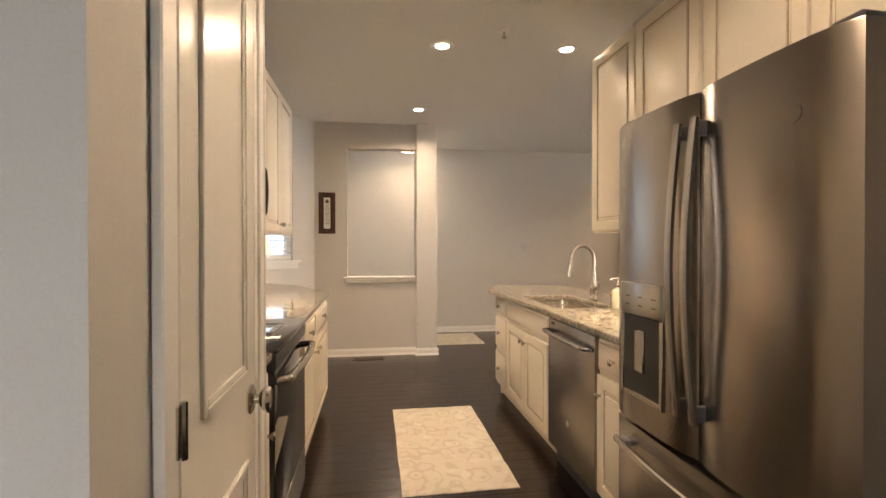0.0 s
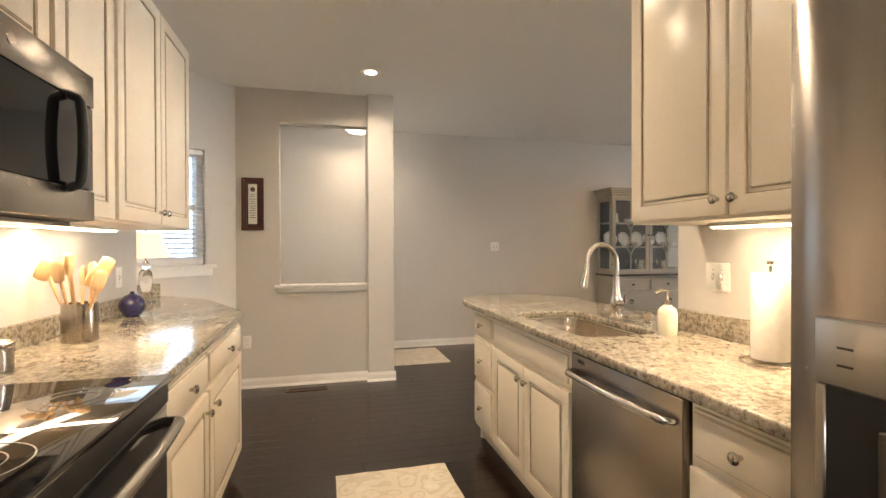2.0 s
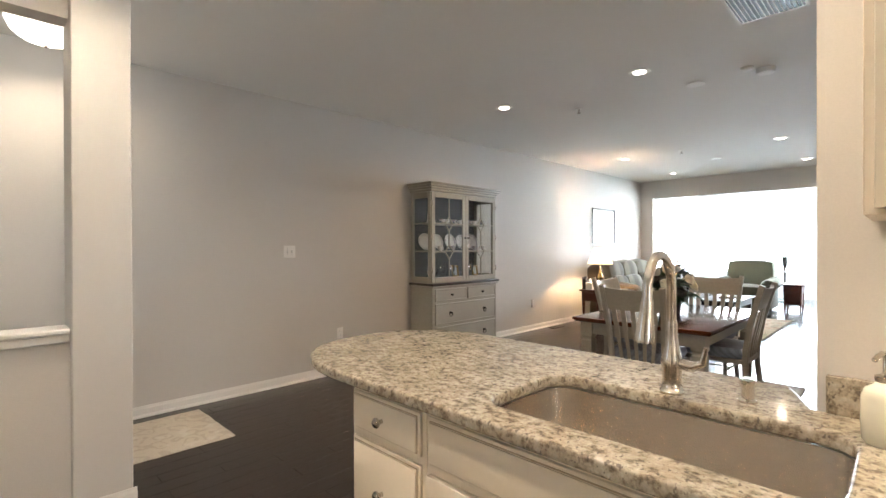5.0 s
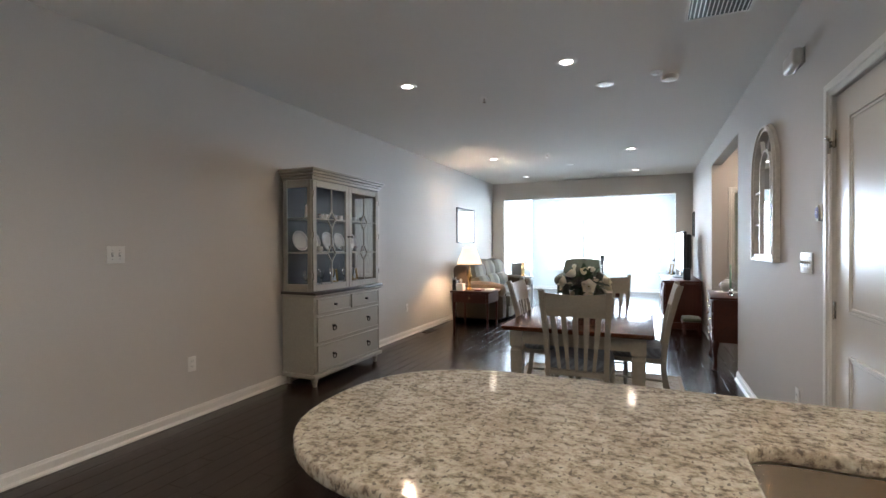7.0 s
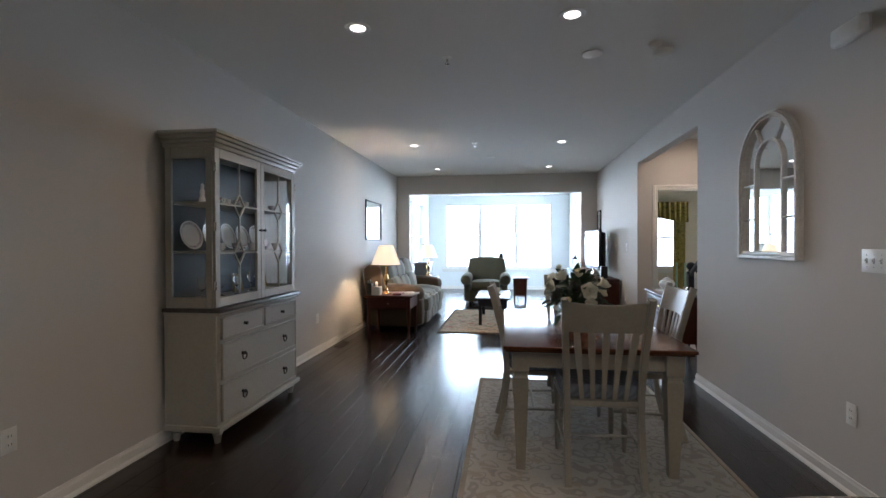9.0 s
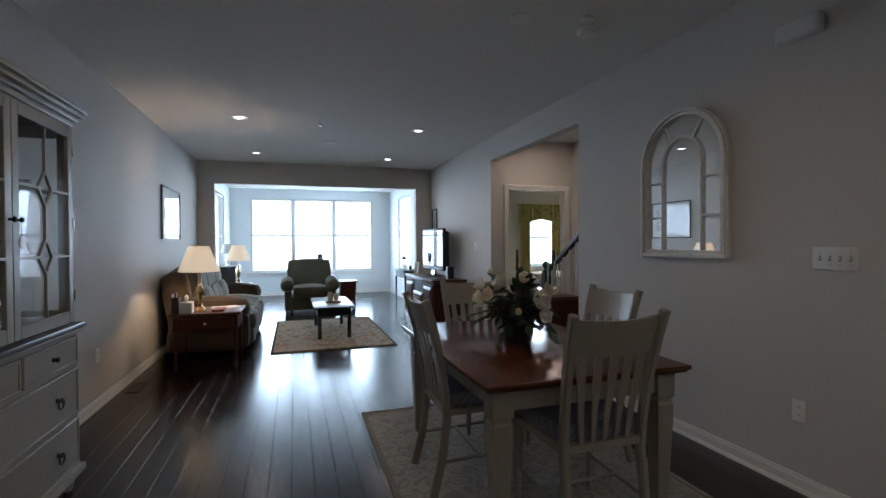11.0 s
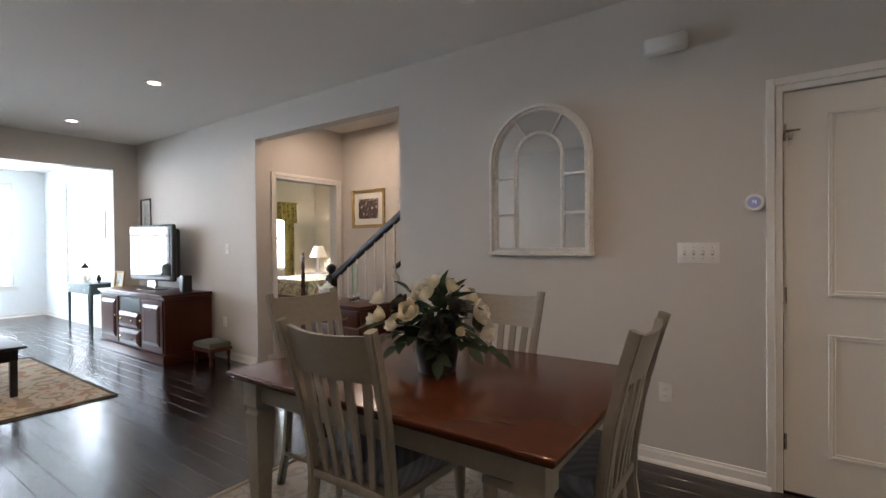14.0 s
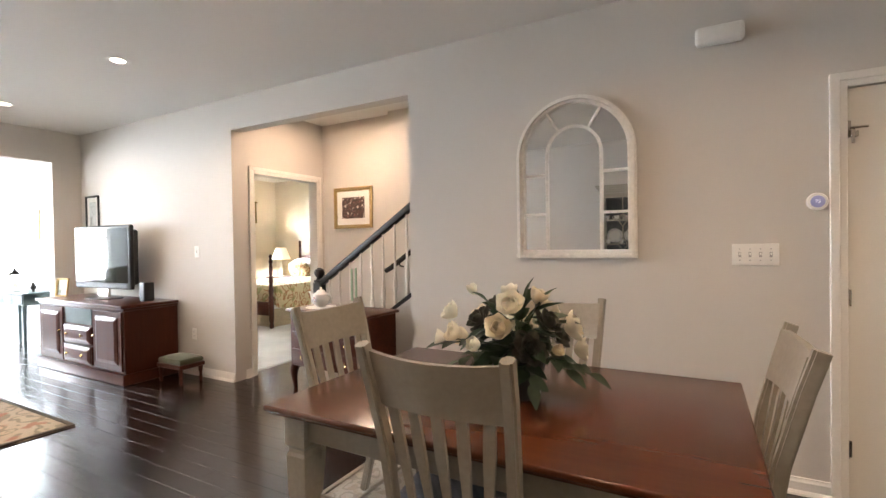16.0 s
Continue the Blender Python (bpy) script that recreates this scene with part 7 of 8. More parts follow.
# armchair facing -x
ac = thing("armchair", "olive green rolled-arm armchair in the sunroom opening", "armchair", m=pose(11.58, 5.06, 0, 0, 0, -90))
part("base", B(-0.40, -0.37, 0.06, 0.40, 0.38, 0.30, 0.02, 2), ARMCLOTH, ac)
cushion(ac, "seat_cushion", 0.64, 0.72, 0.21, pose(0, -0.11, 0.40), ARMCLOTH, 0.035, 0.5)
cushion(ac, "backrest", 0.88, 0.30, 0.64, pose(0, 0.30, 0.69, -11, 0, 0), ARMCLOTH, 0.02, 0.55)
for s in (-1, 1):
    part("arm", B(s * 0.41 - 0.065, -0.39, 0.06, s * 0.41 + 0.065, 0.36, 0.50, 0.03, 3), ARMCLOTH, ac)
    part("arm_roll", tube(bmesh.new(), [(s * 0.425, -0.435, 0.535), (s * 0.425, -0.425, 0.535), (s * 0.425, -0.39, 0.535), (s * 0.425, 0.32, 0.56)], [0.06, 0.10, 0.122, 0.122], 20), ARMCLOTH, ac)
    part("scroll_front", lathe(bmesh.new(), [(0.085, 0.0), (0.085, 0.008), (0.070, 0.014), (0.010, 0.016)], 20, m=pose(s * 0.425, -0.434, 0.535, 90, 0, 0)), ARMCLOTH, ac)
for x in (-0.34, 0.34):
    for y in (-0.32, 0.32):
        part("foot", lathe(bmesh.new(), [(0.022, 0.0), (0.030, 0.03), (0.030, 0.062)], 12, at=(x, y, 0)), EBONY, ac)

# coffee table
ct = thing("coffee_table", "black coffee table with glossy top on the tan rug", "coffee table", m=pose(9.12, 4.83, 0.012))
part("top", B(-0.66, -0.28, 0.415, 0.66, 0.28, 0.44, 0.006, 2), EBONY, ct)
part("apron", B(-0.60, -0.23, 0.31, 0.60, 0.23, 0.4145, 0.004), EBONY, ct)
for x in (-0.57, 0.57):
    for y in (-0.2, 0.2):
        part("leg", bar(bmesh.new(), [(x, y, 0.0, 0.034), (x, y, 0.31, 0.055)], 0.05, 0.05), EBONY, ct, smooth=False)
for x, y, hh, r in ((9.02, 4.85, 0.12, 0.038), (9.10, 4.76, 0.085, 0.038)):
    vessel("pillar_candle", "ivory pillar candle on the coffee table", "candle", (x, y, 0.478), [(r, 0), (r, hh), (r * 0.9, hh + 0.003), (r * 0.3, hh - 0.004)], IVORYWAX, "coffee table candles")
tagged(link_mesh("stacked_books", box(bmesh.new(), 8.95, 4.70, 0.4525, 9.20, 4.92, 0.4775, 0.003), plain("tan_book", (0.30, 0.22, 0.14), 0.6)), "tan book under the candles", "book")

# small tables in the sunroom
side_table("dark wood side table beside the armchair", pose(11.75, 4.30, 0), 0.42, 0.36, 0.56, CHERRY, shelf=True)
part("block", B(-0.16, -0.13, 0.165, 0.16, 0.13, 0.372), CHERRY, thing("magazine_box", "dark wooden box on the side table shelf", "box", m=pose(11.75, 4.30, 0)))
cn = thing("console_table", "dark teal console table with turned legs in the sunroom", "console table", m=pose(11.75, 3.05, 0))
part("top", B(-0.50, -0.17, 0.735, 0.50, 0.17, 0.76, 0.006, 2), TEALWOOD, cn)
part("apron", B(-0.46, -0.14, 0.60, 0.46, 0.14, 0.7345, 0.004), TEALWOOD, cn)
for i in range(3):
    d = part("drawer_front", B(-0.44 + 0.295 * i, 0.1405, 0.615, -0.155 + 0.295 * i, 0.152, 0.722, 0.003), TEALWOOD, cn)
    part("knob", lathe(bmesh.new(), [(0.006, 0), (0.011, 0.014), (0.004, 0.018)], 12, m=pose(-0.30 + 0.295 * i, 0.152, 0.67, -90, 0, 0)), NICKEL, d)
for x in (-0.45, 0.45):
    for y in (-0.13, 0.13):
        part("leg", lathe(bmesh.new(), [(0.012, 0), (0.018, 0.06), (0.020, 0.40), (0.024, 0.55), (0.024, 0.5995)], 12, at=(x, y, 0)), TEALWOOD, cn)
ln = thing("lantern", "small white metal lantern with dark cap on the console", "lantern", m=pose(11.95, 3.05, 0.76))
bm = bmesh.new()
for x in (-0.055, 0.055):
    for y in (-0.055, 0.055):
        box(bm, x - 0.005, y - 0.005, 0.02, x + 0.005, y + 0.005, 0.21)
box(bm, -0.065, -0.065, 0.0, 0.065, 0.065, 0.02, 0.003)
part("cage", bm, PLASTIC, ln)
part("cap", lathe(bmesh.new(), [(0.075, 0.2105), (0.07, 0.22), (0.02, 0.275), (0.014, 0.29), (0.018, 0.305), (0.004, 0.315)], 16), BRONZE, ln, "dark pointed cap")
part("candle", lathe(bmesh.new(), [(0.028, 0.0205), (0.028, 0.11)], 14), IVORYWAX, ln)
framed("photo_frame", "small white photo frame on the console", 0.13, 0.10, pose(11.70, 3.05, 0.812, -8, 0, 180), MIRFRAME, 0.015, PRINT2, cat="photo frame")
vessel("bird_ornament", "small dark bird-shaped ornament on the console", "ornament", (11.40, 3.05, 0.76), [(0.02, 0), (0.012, 0.02), (0.03, 0.045), (0.034, 0.07), (0.018, 0.095), (0.02, 0.11), (0.006, 0.125)], BRONZE)
bk = thing("small_bookcase", "dark wooden cabinet in the sunroom corner", "cabinet", m=pose(12.1, 6.60, 0))
part("body", B(-0.32, -0.16, 0.06, 0.32, 0.16, 0.86, 0.005), EBONY, bk)
part("top", B(-0.35, -0.19, 0.861, 0.35, 0.18, 0.89, 0.006), EBONY, bk)
part("plinth", B(-0.30, -0.14, 0.0, 0.30, 0.15, 0.0595), EBONY, bk)
lp = thing("white_lamp", "unlit white table lamp on the dark cabinet", "table lamp", m=pose(12.1, 6.60, 0.89))
part("base", lathe(bmesh.new(), [(0.06, 0), (0.06, 0.01), (0.02, 0.03), (0.045, 0.12), (0.015, 0.22), (0.008, 0.27)], 18), PORCELAIN, lp)
part("shade", lathe(bmesh.new(), [(0.15, 0.25), (0.10, 0.44), (0.097, 0.44), (0.147, 0.25), (0.15, 0.25)], 26, cap=False), WHITECLOTH, lp)
part("finial", lathe(bmesh.new(), [(0.003, 0.26), (0.003, 0.45), (0.009, 0.455), (0.003, 0.47)], 10), BRASS, lp)
ps = thing("plant_stand", "slim dark plant stand with a small potted plant", "plant stand", m=pose(13.7, 4.75, 0))
part("top", lathe(bmesh.new(), [(0.15, 0.86), (0.155, 0.87), (0.15, 0.88)], 20), EBONY, ps)
part("column", lathe(bmesh.new(), [(0.02, 0.03), (0.028, 0.3), (0.018, 0.6), (0.03, 0.8), (0.05, 0.8595)], 14), EBONY, ps)
part("foot", lathe(bmesh.new(), [(0.14, 0.0), (0.13, 0.015), (0.03, 0.0295)], 16), EBONY, ps)
pp = thing("potted_plant", "small leafy plant in a dark pot by the window", "plant", m=pose(13.7, 4.75, 0.88))
part("pot", lathe(bmesh.new(), [(0.05, 0), (0.07, 0.11), (0.074, 0.12), (0.06, 0.118), (0.05, 0.09)], 18), POTDARK, pp)
random.seed(3)
for i in range(26):
    bm = bmesh.new()
    leaf_bm(bm, pose(0, 0, 0.10, 0, 0, i * 137.5) @ pose(0, 0.01, 0, random.uniform(25, 85), 0, 0), random.uniform(0.08, 0.17), 0.035, 0.4)
    part("leaf", bm, LEAF, pp)

# credenza, television and what stands on it
CX0, CX1, CY0, CY1, CH = 8.60, 10.34, 2.852, 3.392, 0.765
cr = thing("tv_credenza", "cherry wood media credenza with drawers and panelled doors", "media cabinet", m=pose(0, 0, 0))
part("top", B(CX0 - 0.02, CY0, CH - 0.03, CX1 + 0.02, CY1 + 0.02, CH, 0.007, 2), CHERRY, cr)
part("case", B(CX0, CY0 + 0.002, 0.105, CX1, CY1 - 0.02, CH - 0.0305, 0.004), CHERRYZ, cr)
part("plinth", B(CX0 - 0.015, CY0 + 0.002, 0.0, CX1 + 0.015, CY1 + 0.012, 0.1045, 0.008, 2), CHERRY, cr)
part("cornice", B(CX0 - 0.010, CY0 + 0.002, CH - 0.058, CX1 + 0.010, CY1 - 0.004, CH - 0.031, 0.008, 2), CHERRY, cr, "moulded edge below the top")


def bevelled_panel(x0, z0, x1, z1, y, proud, slope):
    """A fielded panel on the plane y facing +y: sloping borders round a flat field."""
    bm = bmesh.new()
    rings = [[bm.verts.new((x, yy, z)) for x, z in ((x0 + q, z0 + q), (x1 - q, z0 + q), (x1 - q, z1 - q), (x0 + q, z1 - q))] for q, yy in ((0, y), (0, y + proud * 0.35), (slope, y + proud), (slope + 0.004, y + proud + 0.001))]
    for a, b in zip(rings, rings[1:]):
        for k in range(4):
            bm.faces.new((a[k], a[(k + 1) % 4], b[(k + 1) % 4], b[k]))
    bm.faces.new(rings[-1])
    bm.faces.new(rings[0][::-1])
    bmesh.ops.recalc_face_normals(bm, faces=bm.faces)
    return bm


cw_ = (CX1 - CX0) / 3
for i in (0, 2):
    a, b = CX0 + cw_ * i + 0.03, CX0 + cw_ * (i + 1) - 0.03
    d = part("door", B(a, CY1 - 0.0195, 0.13, b, CY1 - 0.002, CH - 0.070, 0.003), CHERRYZ, cr)
    part("raised_panel", bevelled_panel(a + 0.06, 0.19, b - 0.06, CH - 0.12, CY1 - 0.0018, 0.016, 0.034), CHERRYZ, d, smooth=False)
    part("knob", lathe(bmesh.new(), [(0.006, 0), (0.006, 0.012), (0.015, 0.020), (0.004, 0.028)], 12, m=pose(b - 0.03 if i == 0 else a + 0.03, CY1 - 0.002, 0.44, -90, 0, 0)), BRASS, d, "small brass knob")
a, b = CX0 + cw_ + 0.004, CX0 + 2 * cw_ - 0.004
part("open_shelf", B(a + 0.02, CY1 - 0.0195, 0.535, b - 0.02, CY1 - 0.012, 0.695), TEALWOOD, cr, "dark speaker-cloth bay")
for z0_, z1_ in ((0.13, 0.315), (0.335, 0.52)):
    d = part("drawer", B(a, CY1 - 0.0195, z0_, b, CY1 - 0.002, z1_, 0.003), CHERRY, cr)
    part("drawer_bead", bevelled_panel(a + 0.012, z0_ + 0.008, b - 0.012, z1_ - 0.004, CY1 - 0.0018, 0.020, 0.036), CHERRY, d, smooth=False)
    for x in (a + 0.13, b - 0.13):
        part("knob", lathe(bmesh.new(), [(0.006, 0), (0.006, 0.012), (0.014, 0.018), (0.004, 0.025)], 12, m=pose(x, CY1 + 0.019, (z0_ + z1_) / 2, -90, 0, 0)), BRASS, d, "small brass knob")
tv = thing("television", "black flat-screen television on an oval stand", "television", m=pose(9.56, 3.09, CH, 0, 0, 183))
part("bezel", B(-0.525, -0.022, 0.105, 0.525, 0.030, 0.80, 0.045, 4), BLACK, tv)
part("back_shell", B(-0.47, 0.0305, 0.15, 0.47, 0.11, 0.75, 0.03, 3), BLACK, tv)
part("screen", B(-0.485, -0.0255, 0.175, 0.485, -0.0225, 0.765, 0.001), BLACKGLASS, tv, "glossy dark screen")
part("lower_trim", B(-0.46, -0.0265, 0.126, 0.46, -0.0225, 0.158, 0.0015), DARKGREY, tv, "grey speaker strip below the screen")
part("neck", B(-0.10, -0.012, 0.02, 0.10, 0.02, 0.110, 0.006), STEELH, tv, "grey stand neck")
part("stand", lathe(bmesh.new(), [(0.26, 0.001), (0.26, 0.010), (0.20, 0.022), (0.04, 0.024)], 30, m=Matrix.Diagonal((1, 0.55, 1, 1))), BLACK, tv)
sp_ = thing("speaker", "small black upright speaker on the credenza", "speaker", m=pose(8.80, 3.05, CH))
part("cabinet", B(-0.045, -0.05, 0, 0.045, 0.05, 0.19, 0.006, 2), BLACK, sp_)
part("grille", B(-0.038, 0.0505, 0.012, 0.038, 0.056, 0.178, 0.003), DARKGREY, sp_)
framed("photo_frame", "gold photo frame standing on the credenza", 0.17, 0.21, pose(10.22, 3.2, CH + 0.106, -8, 0, 195), GOLDFRAME, 0.02, PRINT2, cat="photo frame")
st = thing("footstool", "small wooden footstool with dark green tapestry top", "footstool", m=pose(8.28, 3.03, 0))
part("frame", B(-0.19, -0.13, 0.15, 0.19, 0.13, 0.19, 0.006), CHERRY, st)
part("cushion", soft_box(bmesh.new(), 0.38, 0.26, 0.06, 0.02, 5, at=(0, 0, 0.215), rnd=0.6), GREENCLOTH, st, "dark green tapestry cushion")
for x in (-0.16, 0.16):
    for y in (-0.10, 0.10):
        part("leg", lathe(bmesh.new(), [(0.013, 0), (0.018, 0.03), (0.012, 0.07), (0.02, 0.11), (0.02, 0.1495)], 10, at=(x, y, 0)), CHERRY, st)

# ---- stair hall ----
for i in range(9):
    x1_ = 7.02 - 0.27 * i
    stp = tagged(link_mesh("stair_step", B(x1_ - 0.28, 1.665, 0, x1_, 2.335, 0.18 * (i + 1) - 0.026, 0.0), TRIM), "white riser stair step with dark tread", "stair", "stair steps", "structure")
    part("tread", B(x1_ - 0.285, 1.665, 0.18 * (i + 1) - 0.0255, x1_ + 0.025, 2.345, 0.18 * (i + 1), 0.006, 2), EBONY, stp, "dark wooden tread")
bm = prism(bmesh.new(), [(7.02, 0.0), (7.02, 0.13), (4.53, 1.86), (4.53, 0.0)], 0, 0.05, m=pose(0, 2.40, 0, 90, 0, 0))
structure("stair_stringer", bm, PAINT, "greige painted closed wall under the stair rail", "wall")
br = thing("stair_balustrade", "black handrail with white turned balusters on the stairs", "balustrade", kind="structure")
SL = math.tan(radians(33.6))
rail_z = lambda x: 0.985 + (7.06 - x) * SL
shoe_z = lambda x: 0.135 + (7.02 - x) * 0.6948
bm = bmesh.new()
n_ = [(7.06, 2.376, 0.0), (7.06, 2.376, 0.98)]
box(bm, 7.015, 2.331, 0.0, 7.105, 2.421, 0.95, 0.004)
lathe(bm, [(0.052, 0.9505), (0.055, 0.97), (0.032, 0.98), (0.026, 0.995), (0.046, 1.02), (0.052, 1.045), (0.042, 1.075), (0.012, 1.092)], 18, at=(7.06, 2.376, 0))
part("newel_post", bm, RAILBLACK, br, "black newel post with ball cap")
bm = bmesh.new()
a_, b_ = Vector((7.03, 2.376, rail_z(7.03) - 0.06)), Vector((4.6, 2.376, rail_z(4.6) - 0.06))
ang = math.degrees(math.atan2(b_.z - a_.z, a_.x - b_.x))
L_ = (b_ - a_).length
box(bm, 0, -0.03, -0.03, L_, 0.03, 0.03, 0.012, 3, m=Matrix.Translation(a_) @ pose(0, 0, 0, 0, 0, 180) @ pose(0, 0, 0, 0, -ang, 0))
part("handrail", bm, RAILBLACK, br)
bm = bmesh.new()
a_, b_ = Vector((7.01, 2.376, shoe_z(7.01) + 0.022)), Vector((4.6, 2.376, shoe_z(4.6) + 0.022))
ang = math.degrees(math.atan2(b_.z - a_.z, a_.x - b_.x))
box(bm, 0, -0.03, -0.014, (b_ - a_).length, 0.03, 0.014, 0.004, m=Matrix.Translation(a_) @ pose(0, 0, 0, 0, 0, 180) @ pose(0, 0, 0, 0, -ang, 0))
part("shoe_rail", bm, RAILBLACK, br)
for i in range(18):
    x = 6.93 - 0.128 * i
    z0_, z1_ = shoe_z(x) + 0.03, rail_z(x) - 0.085
    hgt = z1_ - z0_
    prof = [(0.017, 0), (0.017, 0.10), (0.012, 0.115), (0.020, 0.14), (0.022, 0.19), (0.014, 0.26), (0.010, 0.32), (0.0095, hgt)]
    part("baluster", lathe(bmesh.new(), prof, 10, at=(x, 2.376, z0_)), TRIM, br, "white turned baluster")
wr = thing("wall_handrail", "dark wooden handrail on the stair wall", "handrail")
part("rail", tube(bmesh.new(), [(6.72, 1.74, 1.03), (6.66, 1.74, 1.06), (4.7, 1.74, 1.06 + 1.96 * SL)], 0.026, 12), RAILBLACK, wr)
for x in (6.55, 5.6):
    part("bracket", tube(bmesh.new(), [(x, 1.66, 1.06 + (6.66 - x) * SL - 0.06), (x, 1.72, 1.06 + (6.66 - x) * SL - 0.05), (x, 1.74, 1.06 + (6.66 - x) * SL - 0.02)], 0.007, 8), BRONZE, wr)

# lowboy chest in the hall opening
lb = thing("lowboy_chest", "cherry wood lowboy chest on cabriole legs", "chest", m=pose(6.42, 2.80, 0, 0, 0, 176))
LWD, LD, LH = 0.92, 0.40, 0.78
part("top", B(-LWD / 2, -LD / 2, LH - 0.025, LWD / 2, LD / 2, LH, 0.008, 2), CHERRY, lb)
part("case", B(-LWD / 2 + 0.03, -LD / 2 + 0.03, 0.30, LWD / 2 - 0.03, LD / 2 - 0.01, LH - 0.0255, 0.004), CHERRY, lb)
for i in range(3):
    z0_ = 0.315 + i * 0.145
    d = part("drawer", B(-LWD / 2 + 0.05, -LD / 2 + 0.016, z0_, LWD / 2 - 0.05, -LD / 2 + 0.0305, z0_ + 0.13, 0.005, 2), CHERRY, lb)
    for x in (-0.25, 0.25):
        bm = tube(bmesh.new(), bez((x - 0.035, -LD / 2 + 0.014, z0_ + 0.075), (x - 0.03, -LD / 2 - 0.012, z0_ + 0.045), (x + 0.03, -LD / 2 - 0.012, z0_ + 0.045), (x + 0.035, -LD / 2 + 0.014, z0_ + 0.075), 8), 0.004, 8)
        part("bail_pull", bm, BRASS, d, "brass bail pull")
for sx_ in (-1, 1):
    for sy_ in (-1, 1):
        x, y = sx_ * (LWD / 2 - 0.06), sy_ * (LD / 2 - 0.06)
        o = sx_ * 0.035
        bm = tube(bmesh.new(), bez((x, y, 0.30), (x + o * 1.6, y + sy_ * 0.03, 0.22), (x - o * 0.8, y - sy_ * 0.01, 0.10), (x + o * 0.6, y + sy_ * 0.015, 0.02), 10) + [(x + o, y + sy_ * 0.02, 0.0)], [0.036, 0.038, 0.036, 0.030, 0.025, 0.021, 0.018, 0.017, 0.018, 0.022, 0.027, 0.026], 12)
        part("cabriole_leg", bm, CHERRYZ, lb)
tea = thing("teapot", "white china teapot with small floral sprigs on a doily", "teapot", m=pose(6.66, 2.78, LH + 0.004))
part("body", lathe(bmesh.new(), [(0.04, 0), (0.045, 0.008), (0.075, 0.045), (0.082, 0.075), (0.07, 0.11), (0.035, 0.13)], 24), PORCELAIN, tea)
part("lid", lathe(bmesh.new(), [(0.038, 0.1305), (0.03, 0.142), (0.008, 0.15), (0.012, 0.162), (0.004, 0.17)], 18), PORCELAIN, tea)
part("spout", tube(bmesh.new(), bez((0.07, 0, 0.05), (0.12, 0, 0.06), (0.10, 0, 0.11), (0.135, 0, 0.125), 8), [0.016, 0.015, 0.014, 0.012, 0.011, 0.010, 0.009, 0.008, 0.008], 10), PORCELAIN, tea)
part("handle", tube(bmesh.new(), bez((-0.07, 0, 0.11), (-0.14, 0, 0.13), (-0.13, 0, 0.03), (-0.075, 0, 0.04), 10), 0.007, 8), PORCELAIN, tea)
part("floral_sprig", soft_box(bmesh.new(), 0.05, 0.008, 0.045, 0, 4, at=(0, 0.079, 0.072), rnd=1.2), pattern_china, tea, "purple floral sprig")
tagged(link_mesh("doily", lathe(bmesh.new(), [(0.13, LH + 0.0006), (0.13, LH + 0.003)], 26, at=(6.66, 2.78, 0)), PAPER), "round white lace doily under the teapot", "doily")
for x, y in ((6.34, 2.70), (6.30, 2.80)):
    cd = thing("candlestick", "tall green taper candle in a clear glass holder", "candlestick", "green candles", pose(x, y, LH))
    part("holder", lathe(bmesh.new(), [(0.03, 0), (0.032, 0.01), (0.012, 0.03), (0.024, 0.06), (0.022, 0.075)], 16), GLASS, cd, "clear glass holder")
    part("taper", lathe(bmesh.new(), [(0.011, 0.076), (0.009, 0.33), (0.003, 0.338)], 12), CANDLE, cd, "pale green taper")

# ---- bedroom seen through the door ----
bd = thing("four_poster_bed", "dark four-poster bed with gold floral quilt and pillows", "bed", m=pose(10.52, -0.42, 0))
BW, BL = 1.48, 2.08
part("box_spring", B(-BW / 2, -BL / 2, 0.16, BW / 2, BL / 2 - 0.04, 0.36, 0.02, 2), WHITECLOTH, bd)
part("bed_skirt", B(-BW / 2 - 0.012, -BL / 2, 0.01, BW / 2 + 0.012, BL / 2 - 0.03, 0.30, 0.006), plain("beige_skirt", (0.45, 0.36, 0.24), 0.9, vary=0.15), bd, "beige bed skirt")
part("quilt", soft_box(bmesh.new(), BW + 0.10, BL - 0.30, 0.42, 0.03, 8, at=(0, 0.10, 0.47), rnd=0.35), QUILT, bd, "gold floral quilt")
part("sheet", soft_box(bmesh.new(), BW + 0.04, 0.55, 0.34, 0.02, 6, at=(0, -BL / 2 + 0.30, 0.50), rnd=0.35), WHITECLOTH, bd, "white folded sheet")
for x in (-0.36, 0.36):
    part("pillow", soft_box(bmesh.new(), 0.64, 0.20, 0.44, 0.0, 6, m=pose(x, -BL / 2 + 0.22, 0.84, -24, 0, 0), rnd=1.1), WHITECLOTH, bd, "white pillow")
    part("sham", soft_box(bmesh.new(), 0.50, 0.17, 0.40, 0.0, 6, m=pose(x, -BL / 2 + 0.38, 0.80, -28, 0, 0), rnd=1.1), QUILT, bd, "patterned pillow sham")
for x in (-BW / 2 - 0.03, BW / 2 + 0.03):
    for y, hp in ((BL / 2 + 0.02, 1.18), (-BL / 2 - 0.02, 1.42)):
        prof = [(0.030, 0), (0.036, 0.05), (0.028, 0.09), (0.040, 0.14), (0.040, 0.50), (0.030, 0.53), (0.042, 0.60), (0.026, 0.68), (0.036, 0.76), (0.024, 0.84), (0.034, 0.92), (0.022, hp - 0.16), (0.034, hp - 0.11), (0.016, hp - 0.07), (0.030, hp - 0.03), (0.006, hp)]
        part("post", lathe(bmesh.new(), prof, 16, at=(x, y, 0)), CHERRYZ, bd, "turned dark bedpost")
